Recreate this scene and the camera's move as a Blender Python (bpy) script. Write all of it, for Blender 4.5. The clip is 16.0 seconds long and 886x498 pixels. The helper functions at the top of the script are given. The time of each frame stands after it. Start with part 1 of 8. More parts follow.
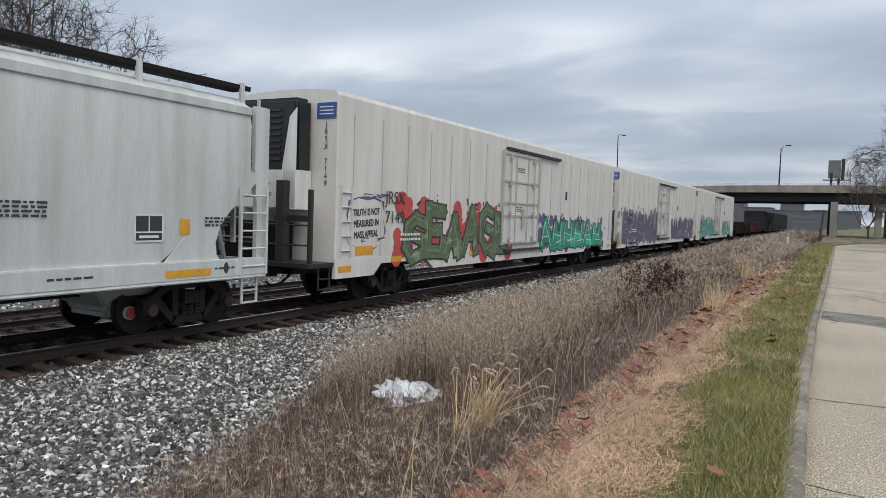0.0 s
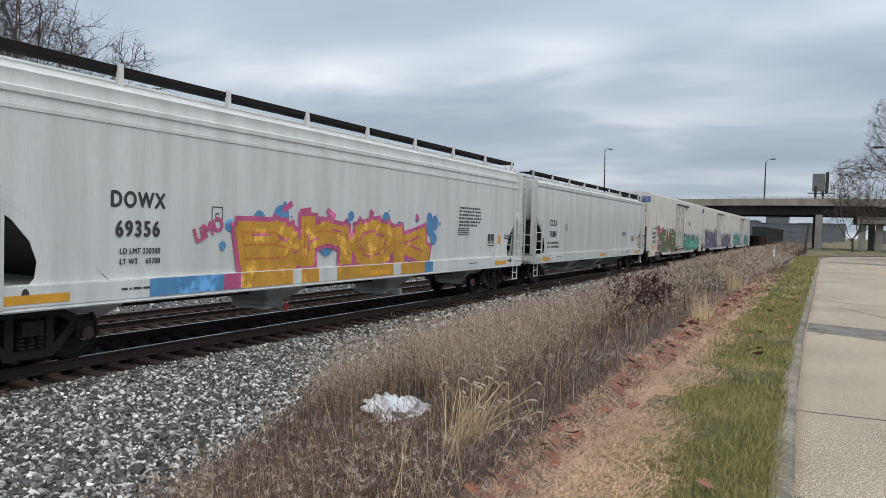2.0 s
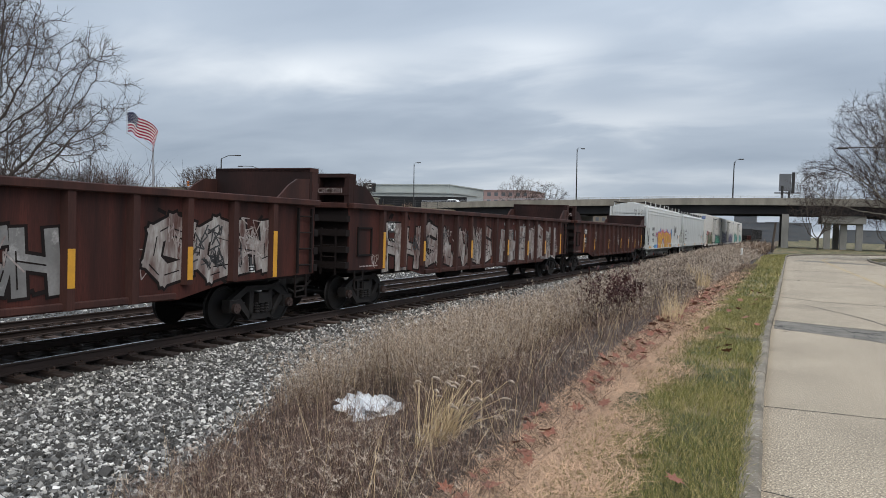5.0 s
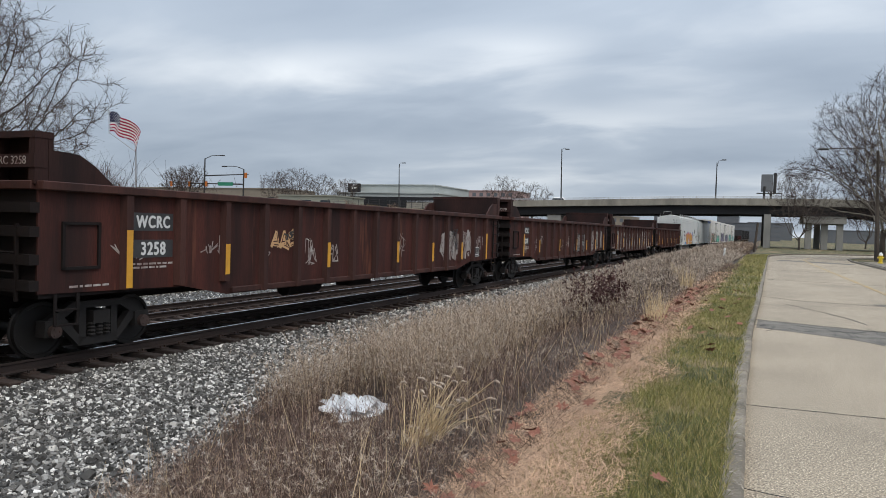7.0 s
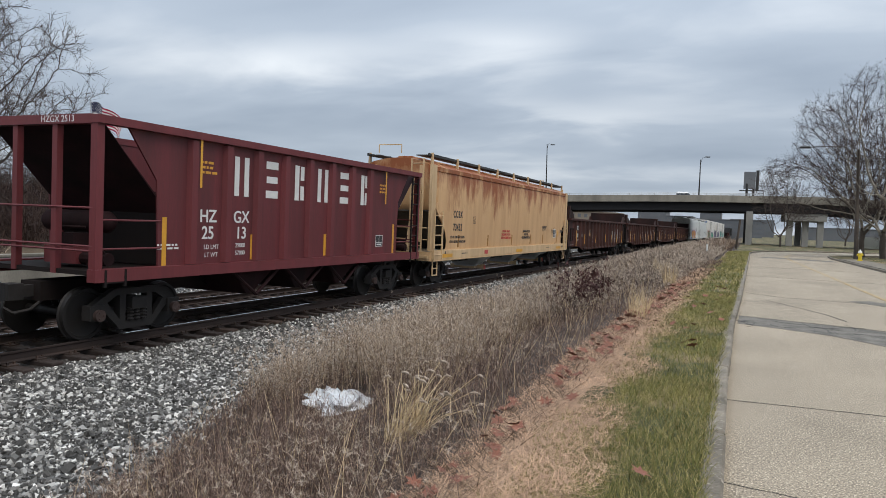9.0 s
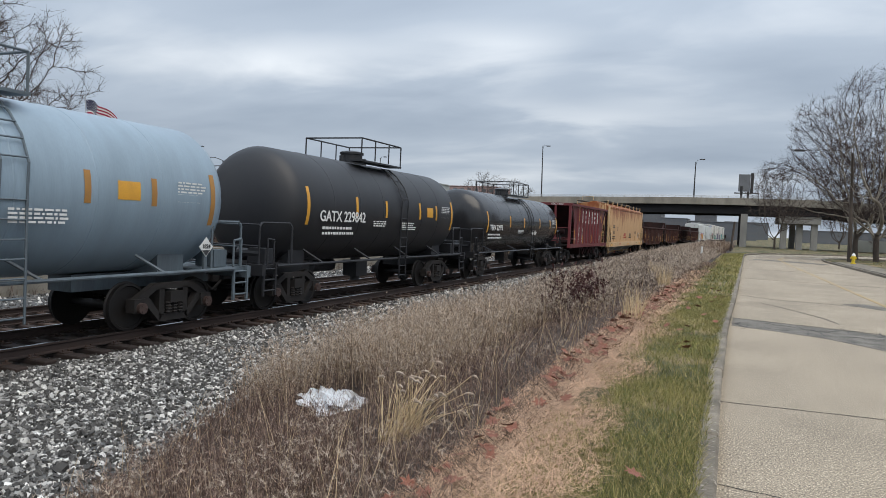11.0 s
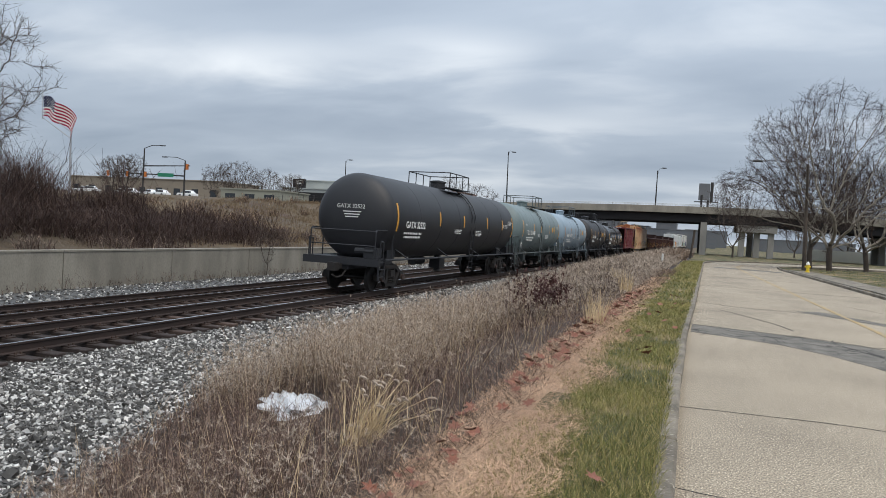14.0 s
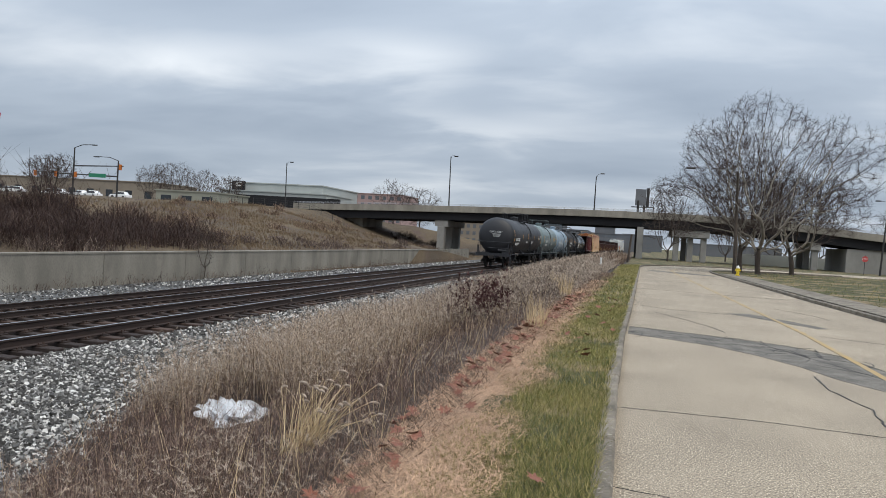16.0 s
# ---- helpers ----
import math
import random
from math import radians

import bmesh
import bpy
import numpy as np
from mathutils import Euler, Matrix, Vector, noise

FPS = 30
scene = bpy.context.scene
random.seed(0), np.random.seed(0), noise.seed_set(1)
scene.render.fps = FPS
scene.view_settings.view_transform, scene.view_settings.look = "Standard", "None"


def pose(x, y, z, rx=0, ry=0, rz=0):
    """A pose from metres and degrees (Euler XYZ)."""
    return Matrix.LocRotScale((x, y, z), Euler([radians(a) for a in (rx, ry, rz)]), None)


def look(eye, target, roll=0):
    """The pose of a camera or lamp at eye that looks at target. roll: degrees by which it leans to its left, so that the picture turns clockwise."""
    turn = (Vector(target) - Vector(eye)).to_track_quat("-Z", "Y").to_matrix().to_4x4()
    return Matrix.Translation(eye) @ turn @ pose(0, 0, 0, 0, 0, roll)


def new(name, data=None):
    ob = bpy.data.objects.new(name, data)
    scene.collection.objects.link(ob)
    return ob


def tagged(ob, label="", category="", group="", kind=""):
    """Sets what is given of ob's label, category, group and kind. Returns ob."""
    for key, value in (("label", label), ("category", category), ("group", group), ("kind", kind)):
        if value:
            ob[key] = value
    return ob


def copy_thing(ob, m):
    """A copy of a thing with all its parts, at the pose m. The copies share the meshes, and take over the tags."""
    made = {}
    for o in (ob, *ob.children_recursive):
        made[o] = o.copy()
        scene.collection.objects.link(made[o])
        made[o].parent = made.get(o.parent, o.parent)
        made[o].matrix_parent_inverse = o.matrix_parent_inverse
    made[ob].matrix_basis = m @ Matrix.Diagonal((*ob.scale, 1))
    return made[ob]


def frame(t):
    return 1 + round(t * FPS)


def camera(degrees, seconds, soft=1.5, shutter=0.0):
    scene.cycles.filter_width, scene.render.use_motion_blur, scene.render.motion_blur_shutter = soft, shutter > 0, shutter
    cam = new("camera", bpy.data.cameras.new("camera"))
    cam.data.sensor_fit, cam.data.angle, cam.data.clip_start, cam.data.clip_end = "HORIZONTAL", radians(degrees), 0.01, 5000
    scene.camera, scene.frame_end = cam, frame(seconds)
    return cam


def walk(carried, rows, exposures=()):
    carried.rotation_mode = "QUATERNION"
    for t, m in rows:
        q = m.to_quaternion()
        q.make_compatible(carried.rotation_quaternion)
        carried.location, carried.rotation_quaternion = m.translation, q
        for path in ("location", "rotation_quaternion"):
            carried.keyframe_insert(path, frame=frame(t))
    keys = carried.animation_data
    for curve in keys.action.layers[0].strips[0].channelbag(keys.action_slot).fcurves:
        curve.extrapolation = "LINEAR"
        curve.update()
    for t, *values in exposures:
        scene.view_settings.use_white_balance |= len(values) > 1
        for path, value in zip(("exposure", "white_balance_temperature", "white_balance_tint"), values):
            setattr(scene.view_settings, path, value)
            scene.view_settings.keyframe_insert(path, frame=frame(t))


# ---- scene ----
cam = camera(64.0, 16.0, soft=0.5)
EYE = 1.7
PATH = [
    (0.0, pose(0, 0, EYE, 86.99, -1.94, 28.62)),
    (0.5, pose(0, 0, EYE, 87.41, -1.80, 28.53)),
    (1.0, pose(0, 0, EYE, 87.66, -1.84, 28.39)),
    (1.5, pose(0, 0, EYE, 87.95, -1.75, 28.11)),
    (2.0, pose(0, 0, EYE, 88.13, -1.79, 27.68)),
    (2.5, pose(0, 0, EYE, 88.26, -1.86, 27.16)),
    (3.0, pose(0, 0, EYE, 88.31, -1.90, 26.70)),
    (3.5, pose(0, 0, EYE, 88.26, -1.92, 26.35)),
    (4.0, pose(0, 0, EYE, 88.18, -1.89, 26.10)),
    (6.5, pose(0, 0, EYE, 88.13, -1.83, 24.58)),
    (7.0, pose(0, 0, EYE, 88.16, -1.82, 24.33)),
    (7.5, pose(0, 0, EYE, 88.11, -1.89, 24.13)),
    (8.0, pose(0, 0, EYE, 88.03, -1.97, 23.85)),
    (8.5, pose(0, 0, EYE, 87.88, -2.12, 23.49)),
    (9.0, pose(0, 0, EYE, 87.75, -2.29, 23.12)),
    (11.5, pose(0, 0, EYE, 87.85, -2.74, 22.67)),
    (12.0, pose(0, 0, EYE, 87.90, -2.89, 22.58)),
    (12.5, pose(0, 0, EYE, 88.06, -2.89, 22.33)),
    (13.0, pose(0, 0, EYE, 88.20, -3.00, 21.83)),
    (13.5, pose(0, 0, EYE, 88.28, -3.13, 21.05)),
    (14.0, pose(0, 0, EYE, 88.31, -3.44, 19.93)),
    (14.5, pose(0, 0, EYE, 88.45, -3.55, 18.62)),
    (15.0, pose(0, 0, EYE, 88.58, -3.74, 17.33)),
    (15.5, pose(0, 0, EYE, 88.75, -3.73, 16.23)),
    (16.0, pose(0, 0, EYE, 88.89, -3.66, 15.28)),
]
walk(cam, PATH)

# ---- light: an overcast winter noon ----
world = bpy.data.worlds.new("overcast_sky")
scene.world = world
world.use_nodes = True
wn, wl = world.node_tree.nodes, world.node_tree.links
wn.clear()


def wnode(kind, **values):
    n = wn.new(kind)
    for k, v in values.items():
        n.inputs[k].default_value = v
    return n


w_out, w_bg = wnode("ShaderNodeOutputWorld"), wnode("ShaderNodeBackground", Strength=1.0)
w_sky = wnode("ShaderNodeTexSky")
w_sky.sky_type, w_sky.sun_disc = "NISHITA", False
w_sky.sun_elevation, w_sky.sun_rotation = radians(40), radians(130)
w_co, w_sep = wnode("ShaderNodeTexCoord"), wnode("ShaderNodeSeparateXYZ")
wl.new(w_co.outputs["Generated"], w_sep.inputs[0])


def wmath(op, a, b=0.0, clamp=False):
    n = wnode("ShaderNodeMath")
    n.operation, n.use_clamp = op, clamp
    for i, v in enumerate((a, b)):
        if isinstance(v, (int, float)):
            n.inputs[i].default_value = v
        else:
            wl.new(v, n.inputs[i])
    return n.outputs[0]


up = wmath("MAXIMUM", w_sep.outputs[2], 0.0)
flat = wmath("ADD", up, 0.16)
w_com = wnode("ShaderNodeCombineXYZ")
wl.new(wmath("DIVIDE", w_sep.outputs[0], flat), w_com.inputs[0])
wl.new(wmath("DIVIDE", w_sep.outputs[1], flat), w_com.inputs[1])
w_map = wnode("ShaderNodeMapping", Rotation=(0, 0, radians(24)), Scale=(0.6, 1.0, 1.0), Location=(0.9, 0.35, 0))
wl.new(w_com.outputs[0], w_map.inputs[0])
w_big = wnode("ShaderNodeTexNoise", Scale=0.62, Detail=4.0, Roughness=0.45, Distortion=0.3)
w_fine = wnode("ShaderNodeTexNoise", Scale=1.9, Detail=5.0, Roughness=0.5, Distortion=0.3)
wl.new(w_map.outputs[0], w_big.inputs[0])
wl.new(w_map.outputs[0], w_fine.inputs[0])
cloud = wmath("ADD", wmath("MULTIPLY", w_big.outputs["Fac"], 0.48), wmath("MULTIPLY", w_fine.outputs["Fac"], 0.34))
cloud = wmath("ADD", cloud, 0.09)
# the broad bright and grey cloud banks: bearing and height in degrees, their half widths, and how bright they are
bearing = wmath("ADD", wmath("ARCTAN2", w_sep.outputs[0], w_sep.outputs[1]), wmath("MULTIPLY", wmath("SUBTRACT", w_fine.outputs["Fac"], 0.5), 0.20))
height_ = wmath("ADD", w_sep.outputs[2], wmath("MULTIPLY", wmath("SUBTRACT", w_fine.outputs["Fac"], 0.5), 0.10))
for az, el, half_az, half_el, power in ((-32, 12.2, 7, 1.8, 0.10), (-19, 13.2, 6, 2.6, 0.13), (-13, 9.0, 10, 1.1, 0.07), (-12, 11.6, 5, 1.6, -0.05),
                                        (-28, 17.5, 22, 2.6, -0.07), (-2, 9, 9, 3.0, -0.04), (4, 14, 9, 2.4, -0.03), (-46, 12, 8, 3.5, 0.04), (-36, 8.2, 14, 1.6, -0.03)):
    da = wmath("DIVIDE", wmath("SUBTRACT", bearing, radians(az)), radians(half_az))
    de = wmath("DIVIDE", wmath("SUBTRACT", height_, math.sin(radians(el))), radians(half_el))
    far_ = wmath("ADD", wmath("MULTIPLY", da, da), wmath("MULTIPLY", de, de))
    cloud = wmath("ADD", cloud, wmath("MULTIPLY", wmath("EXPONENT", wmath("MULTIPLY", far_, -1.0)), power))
w_ramp = wnode("ShaderNodeValToRGB")
w_ramp.color_ramp.elements[0].position, w_ramp.color_ramp.elements[0].color = 0.36, (0.345, 0.415, 0.515, 1)
w_ramp.color_ramp.elements[1].position, w_ramp.color_ramp.elements[1].color = 0.68, (0.90, 0.95, 1.0, 1)
e = w_ramp.color_ramp.elements.new(0.50)
e.color = (0.475, 0.55, 0.65, 1)
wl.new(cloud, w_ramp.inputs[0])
# an overcast sky is about three times as bright overhead as at the horizon
gain = wmath("ADD", 0.92, wmath("MULTIPLY", wmath("POWER", up, 1.6), 2.2))
w_mul = wnode("ShaderNodeVectorMath")
w_mul.operation = "SCALE"
wl.new(w_ramp.outputs[0], w_mul.inputs[0])
wl.new(gain, w_mul.inputs["Scale"])
w_low = wnode("ShaderNodeVectorMath")
w_low.operation = "SCALE"
wl.new(w_sky.outputs[0], w_low.inputs[0])
w_low.inputs["Scale"].default_value = 0.05
w_add = wnode("ShaderNodeMix")
w_add.data_type = "RGBA"
w_add.inputs[0].default_value = 0.08
wl.new(w_mul.outputs[0], w_add.inputs[6])
wl.new(w_low.outputs[0], w_add.inputs[7])
wl.new(w_add.outputs[2], w_bg.inputs["Color"])
wl.new(w_bg.outputs[0], w_out.inputs[0])

sun = new("sun", bpy.data.lights.new("sun", "SUN"))
sun.data.energy, sun.data.angle, sun.data.color = 1.75, radians(50), (1.0, 0.885, 0.73)
sun.matrix_world = look((20, -14, 46), (0, 5, 0))
scene.view_settings.exposure = 0.0


# ---- materials ----
def socket(tree, node, name, value):
    if isinstance(value, bpy.types.NodeSocket):
        tree.links.new(value, node.inputs[name])
    else:
        node.inputs[name].default_value = value


def surface(name, base, dark, rough=0.7, metal=0.0, grain=40.0, patch=1.5, stretch=(1, 1, 1), bump=0.15, bump_size=0.01,
            amount=0.5, island=0.0, other=None, other_at=0.55, other_scale=0.6, coat=0.0, second=None, bias=1.0, speckle=None):
    """A two-scale material in object metres: base colour broken by patches and grain of the dark one."""
    m = bpy.data.materials.new(name)
    m.use_nodes = True
    t = m.node_tree
    b = t.nodes["Principled BSDF"]
    co = t.nodes.new("ShaderNodeTexCoord")
    mp = t.nodes.new("ShaderNodeMapping")
    mp.inputs["Scale"].default_value = stretch
    t.links.new(co.outputs["Object"], mp.inputs[0])

    def nz(scale, detail=4.0, rough_=0.55):
        n = t.nodes.new("ShaderNodeTexNoise")
        n.inputs["Scale"].default_value, n.inputs["Detail"].default_value, n.inputs["Roughness"].default_value = scale, detail, rough_
        t.links.new(mp.outputs[0], n.inputs[0])
        return n.outputs["Fac"]

    def ramp(value, lo, hi):
        n = t.nodes.new("ShaderNodeMapRange")
        n.inputs["From Min"].default_value, n.inputs["From Max"].default_value = lo, hi
        t.links.new(value, n.inputs["Value"])
        return n.outputs[0]

    def mix(fac, a, c):
        n = t.nodes.new("ShaderNodeMix")
        n.data_type = "RGBA"
        for i, v in ((0, fac), (6, a), (7, c)):
            if isinstance(v, bpy.types.NodeSocket):
                t.links.new(v, n.inputs[i])
            else:
                n.inputs[i].default_value = v if i == 0 else (*v, 1)
        return n.outputs[2]

    def mul(a, k):
        n = t.nodes.new("ShaderNodeMath")
        n.operation = "MULTIPLY"
        t.links.new(a, n.inputs[0])
        n.inputs[1].default_value = k
        return n.outputs[0]

    g = nz(grain, 6.0)
    col = mix(mul(ramp(nz(patch), 0.35, 0.7), amount), base, dark)
    col = mix(mul(ramp(g, 0.4, 0.75), speckle or amount * 0.6), col, dark)
    if other:
        col = mix(ramp(nz(other_scale, 6.0, 0.65), other_at, other_at + 0.08), col, other)
    if island or second:
        gi = t.nodes.new("ShaderNodeNewGeometry")
        oi = t.nodes.new("ShaderNodeObjectInfo")
        ad = t.nodes.new("ShaderNodeMath")
        ad.operation = "ADD"
        t.links.new(gi.outputs["Random Per Island"], ad.inputs[0])
        t.links.new(oi.outputs["Random"], ad.inputs[1])
        fr = t.nodes.new("ShaderNodeMath")
        fr.operation = "FRACT"
        t.links.new(ad.outputs[0], fr.inputs[0])
        pw = t.nodes.new("ShaderNodeMath")
        pw.operation = "POWER"
        t.links.new(fr.outputs[0], pw.inputs[0])
        pw.inputs[1].default_value = bias
        col = mix(mul(pw.outputs[0], island or 1.0), col, second or dark)
    t.links.new(col, b.inputs["Base Color"])
    b.inputs["Roughness"].default_value, b.inputs["Metallic"].default_value = rough, metal
    b.inputs["Coat Weight"].default_value = coat
    if bump:
        bp = t.nodes.new("ShaderNodeBump")
        bp.inputs["Strength"].default_value, bp.inputs["Distance"].default_value = bump, bump_size
        t.links.new(g, bp.inputs["Height"])
        t.links.new(bp.outputs[0], b.inputs["Normal"])
    return m


def paint(name, col, rough=0.5, dirt=(0.12, 0.10, 0.09), amount=0.3, **k):
    """Rail-car paint with rain streaks running down it."""
    return surface(name, col, dirt, rough, 0, 25, 1.2, (1, 2.2, 0.22), 0.05, 0.004, amount, **k)


M = {
    "road": surface("worn_concrete_road", (0.45, 0.372, 0.272), (0.060, 0.047, 0.034), 0.9, 0, 62, 0.40, (1, 1, 1), 0.9, 0.008, 0.46, other=(0.84, 0.72, 0.55), other_at=0.55, other_scale=66, speckle=1.25),
    "road_far": surface("brown_worn_road", (0.30, 0.275, 0.24), (0.20, 0.18, 0.16), 0.85, 0, 90, 0.5, (1, 1, 1), 0.4, 0.006, 0.5),
    "asphalt": surface("cracked_asphalt", (0.21, 0.19, 0.16), (0.055, 0.050, 0.044), 0.95, 0, 40, 2.6, (1, 1, 1), 1.0, 0.016, 0.9, other=(0.36, 0.33, 0.28), other_at=0.57, other_scale=46),
    "crack": surface("tar_crack", (0.045, 0.042, 0.04), (0.02, 0.02, 0.02), 0.9, 0, 60, 3),
    "kerb": surface("weathered_kerb_concrete", (0.27, 0.235, 0.185), (0.085, 0.07, 0.052), 0.95, 0, 36, 2.2, (1, 1, 1), 1.0, 0.014, 0.95, other=(0.40, 0.36, 0.29), other_at=0.58, other_scale=24),
    "concrete": surface("stained_concrete", (0.32, 0.295, 0.245), (0.12, 0.108, 0.09), 0.9, 0, 30, 0.6, (1, 1, 0.35), 0.25, 0.01, 0.75),
    "concrete_grey": surface("grey_pier_concrete", (0.29, 0.28, 0.255), (0.15, 0.145, 0.135), 0.9, 0, 30, 0.6, (1, 1, 0.5), 0.2, 0.01, 0.5),
    "soil": surface("dry_soil", (0.045, 0.029, 0.023), (0.016, 0.011, 0.010), 0.95, 0, 30, 1.2, (1, 1, 1), 0.6, 0.03, 0.7),
    "lawn": surface("thin_winter_lawn", (0.080, 0.078, 0.026), (0.028, 0.032, 0.010), 0.95, 0, 60, 0.9, (1, 1, 1), 0.8, 0.03, 0.7,
                    other=(0.24, 0.175, 0.095), other_at=0.50, other_scale=0.5),
    "straw": surface("matted_straw", (0.42, 0.29, 0.19), (0.15, 0.095, 0.06), 0.95, 0, 80, 1.6, (1, 1, 1), 0.8, 0.02, 0.7),
    "field": surface("dry_field_grass", (0.135, 0.095, 0.052), (0.05, 0.036, 0.024), 0.95, 0, 5, 0.16, (1, 1, 1), 0.9, 0.15, 0.8,
                     other=(0.085, 0.055, 0.042), other_at=0.56, other_scale=0.22),
    # track bed and its stones: dirty, and darkened for the shade under the train
    "ballast_dirty_shade": surface("dirty_shaded_ballast", (0.035, 0.028, 0.024), (0.010, 0.009, 0.008), 0.9, 0, 16, 2.0, (1, 1, 1), 1.0, 0.05, 0.9),
    "stone_dirty_shade": surface("dirty_shaded_stone", (0.040, 0.034, 0.030), (0.014, 0.012, 0.011), 0.9, 0, 40, 8, (1, 1, 1), 0.3, 0.004, 0.5, island=0.9, second=(0.20, 0.19, 0.18), bias=4.0),
    "ballast": surface("crushed_rock_ballast", (0.13, 0.13, 0.128), (0.03, 0.03, 0.03), 0.9, 0, 16, 3.0, (1, 1, 1), 1.0, 0.05, 0.9),
    "stone": surface("ballast_stone", (0.062, 0.059, 0.055), (0.015, 0.014, 0.013), 0.85, 0, 40, 8, (1, 1, 1), 0.3, 0.004, 0.5, island=1.0, second=(0.76, 0.74, 0.70), bias=3.6),
    "rail": surface("rusty_rail_side", (0.040, 0.024, 0.019), (0.016, 0.011, 0.010), 0.8, 0, 40, 4, (1, 0.2, 1), 0.2, 0.004, 0.6),
    "rail_top": surface("polished_rail_head", (0.66, 0.67, 0.69), (0.45, 0.45, 0.47), 0.22, 1.0, 30, 2, (1, 0.1, 1), 0.02, 0.001, 0.4),
    "tie": surface("creosoted_timber_tie", (0.036, 0.023, 0.019), (0.012, 0.009, 0.008), 0.9, 0, 40, 2, (0.3, 2, 2), 0.6, 0.01, 0.7, island=0.7, second=(0.10, 0.062, 0.046), bias=2.0),
    "girder": surface("near_black_girder", (0.012, 0.012, 0.014), (0.007, 0.007, 0.008), 0.9, 0, 15, 0.8),
    "galv": surface("galvanised_steel", (0.42, 0.43, 0.45), (0.28, 0.29, 0.30), 0.5, 0.6, 30, 2),
    "darkpole": surface("dark_bronze_pole", (0.035, 0.033, 0.032), (0.02, 0.02, 0.02), 0.5, 0.2, 30, 2),
    "bark": surface("grey_brown_bark", (0.095, 0.075, 0.06), (0.032, 0.026, 0.023), 0.95, 0, 22, 3, (1, 1, 0.3), 0.8, 0.02, 0.8),
    "bark_pale": surface("pale_sycamore_bark", (0.36, 0.32, 0.26), (0.10, 0.085, 0.07), 0.9, 0, 18, 1.6, (1, 1, 0.6), 0.5, 0.02, 0.9),
    "twig": surface("fine_dark_twigs", (0.075, 0.055, 0.045), (0.035, 0.028, 0.025), 0.95, 0, 10, 1, bump=0),
    "white": paint("plain_white_paint", (0.78, 0.78, 0.76)),
    "black": paint("plain_black_paint", (0.018, 0.018, 0.02), 0.5, (0.05, 0.045, 0.04)),
}


# ---- mesh helpers ----
def box(bm, c, s, turn=None):
    """A box with centre c and sizes s, optionally turned by a matrix about its centre."""
    vs = []
    for dx, dy, dz in ((-1, -1, -1), (1, -1, -1), (1, 1, -1), (-1, 1, -1), (-1, -1, 1), (1, -1, 1), (1, 1, 1), (-1, 1, 1)):
        v = Vector((dx * s[0] / 2, dy * s[1] / 2, dz * s[2] / 2))
        vs.append(bm.verts.new(Vector(c) + (turn @ v if turn else v)))
    for f in ((3, 2, 1, 0), (4, 5, 6, 7), (0, 1, 5, 4), (1, 2, 6, 5), (2, 3, 7, 6), (3, 0, 4, 7)):
        bm.faces.new([vs[i] for i in f])


def rod(bm, a, b, r, r2=None, n=8, cap=True):
    """A tapered round bar from a to b."""
    a, b = Vector(a), Vector(b)
    q = (b - a).to_track_quat("Z", "Y")
    rings = []
    for p, rr in ((a, r), (b, r if r2 is None else r2)):
        rings.append([bm.verts.new(p + q @ Vector((rr * math.cos(i * math.tau / n), rr * math.sin(i * math.tau / n), 0))) for i in range(n)])
    for i in range(n):
        bm.faces.new((rings[0][i], rings[0][(i + 1) % n], rings[1][(i + 1) % n], rings[1][i]))
    if cap:
        bm.faces.new(rings[0][::-1])
        bm.faces.new(rings[1])


def bar(bm, pts, r, n=6):
    for a, b in zip(pts, pts[1:]):
        rod(bm, a, b, r, n=n)


def plate(bm, pts, x0, x1, axis="x"):
    """A flat outline given in the two other axes, made thick from x0 to x1 along the axis."""
    def at(p, k):
        return {"x": (k, p[0], p[1]), "y": (p[0], k, p[1]), "z": (p[0], p[1], k)}[axis]
    a, b = [bm.verts.new(at(p, x0)) for p in pts], [bm.verts.new(at(p, x1)) for p in pts]
    fs = [bm.faces.new(a[::-1]), bm.faces.new(b)]
    for i in range(len(pts)):
        j = (i + 1) % len(pts)
        fs.append(bm.faces.new((a[i], a[j], b[j], b[i])))
    bmesh.ops.recalc_face_normals(bm, faces=fs)


def lathe(bm, prof, axis="y", n=32, centre=(0, 0, 0)):
    """Turns a profile of (place along the axis, radius) round the axis."""
    rings, fs = [], []
    for s, r in prof:
        ring = []
        for i in range(n):
            a = i * math.tau / n
            c, d = r * math.cos(a), r * math.sin(a)
            p = {"x": (s, c, d), "y": (c, s, d), "z": (c, d, s)}[axis]
            ring.append(bm.verts.new(Vector(centre) + Vector(p)))
        rings.append(ring)
    for a, b in zip(rings, rings[1:]):
        for i in range(n):
            fs.append(bm.faces.new((a[i], a[(i + 1) % n], b[(i + 1) % n], b[i])))
    fs += [bm.faces.new(rings[0]), bm.faces.new(rings[-1])]
    bmesh.ops.recalc_face_normals(bm, faces=fs)
    return fs


def stack(bm, levels, ch=0.06):
    """A body of level outlines: rows of (z, half length along y, half width, shift along y); corners cut by ch."""
    rings = []
    for z, hl, hw, sh in levels:
        c = min(ch, hw * 0.5)
        pts = [(-hw + c, -hl), (hw - c, -hl), (hw, -hl + c), (hw, hl - c), (hw - c, hl), (-hw + c, hl), (-hw, hl - c), (-hw, -hl + c)]
        rings.append([bm.verts.new((x, y + sh, z)) for x, y in pts])
    fs = []
    for a, b in zip(rings, rings[1:]):
        for i in range(8):
            fs.append(bm.faces.new((a[i], a[(i + 1) % 8], b[(i + 1) % 8], b[i])))
    fs += [bm.faces.new(rings[0][::-1]), bm.faces.new(rings[-1])]
    bmesh.ops.recalc_face_normals(bm, faces=fs)


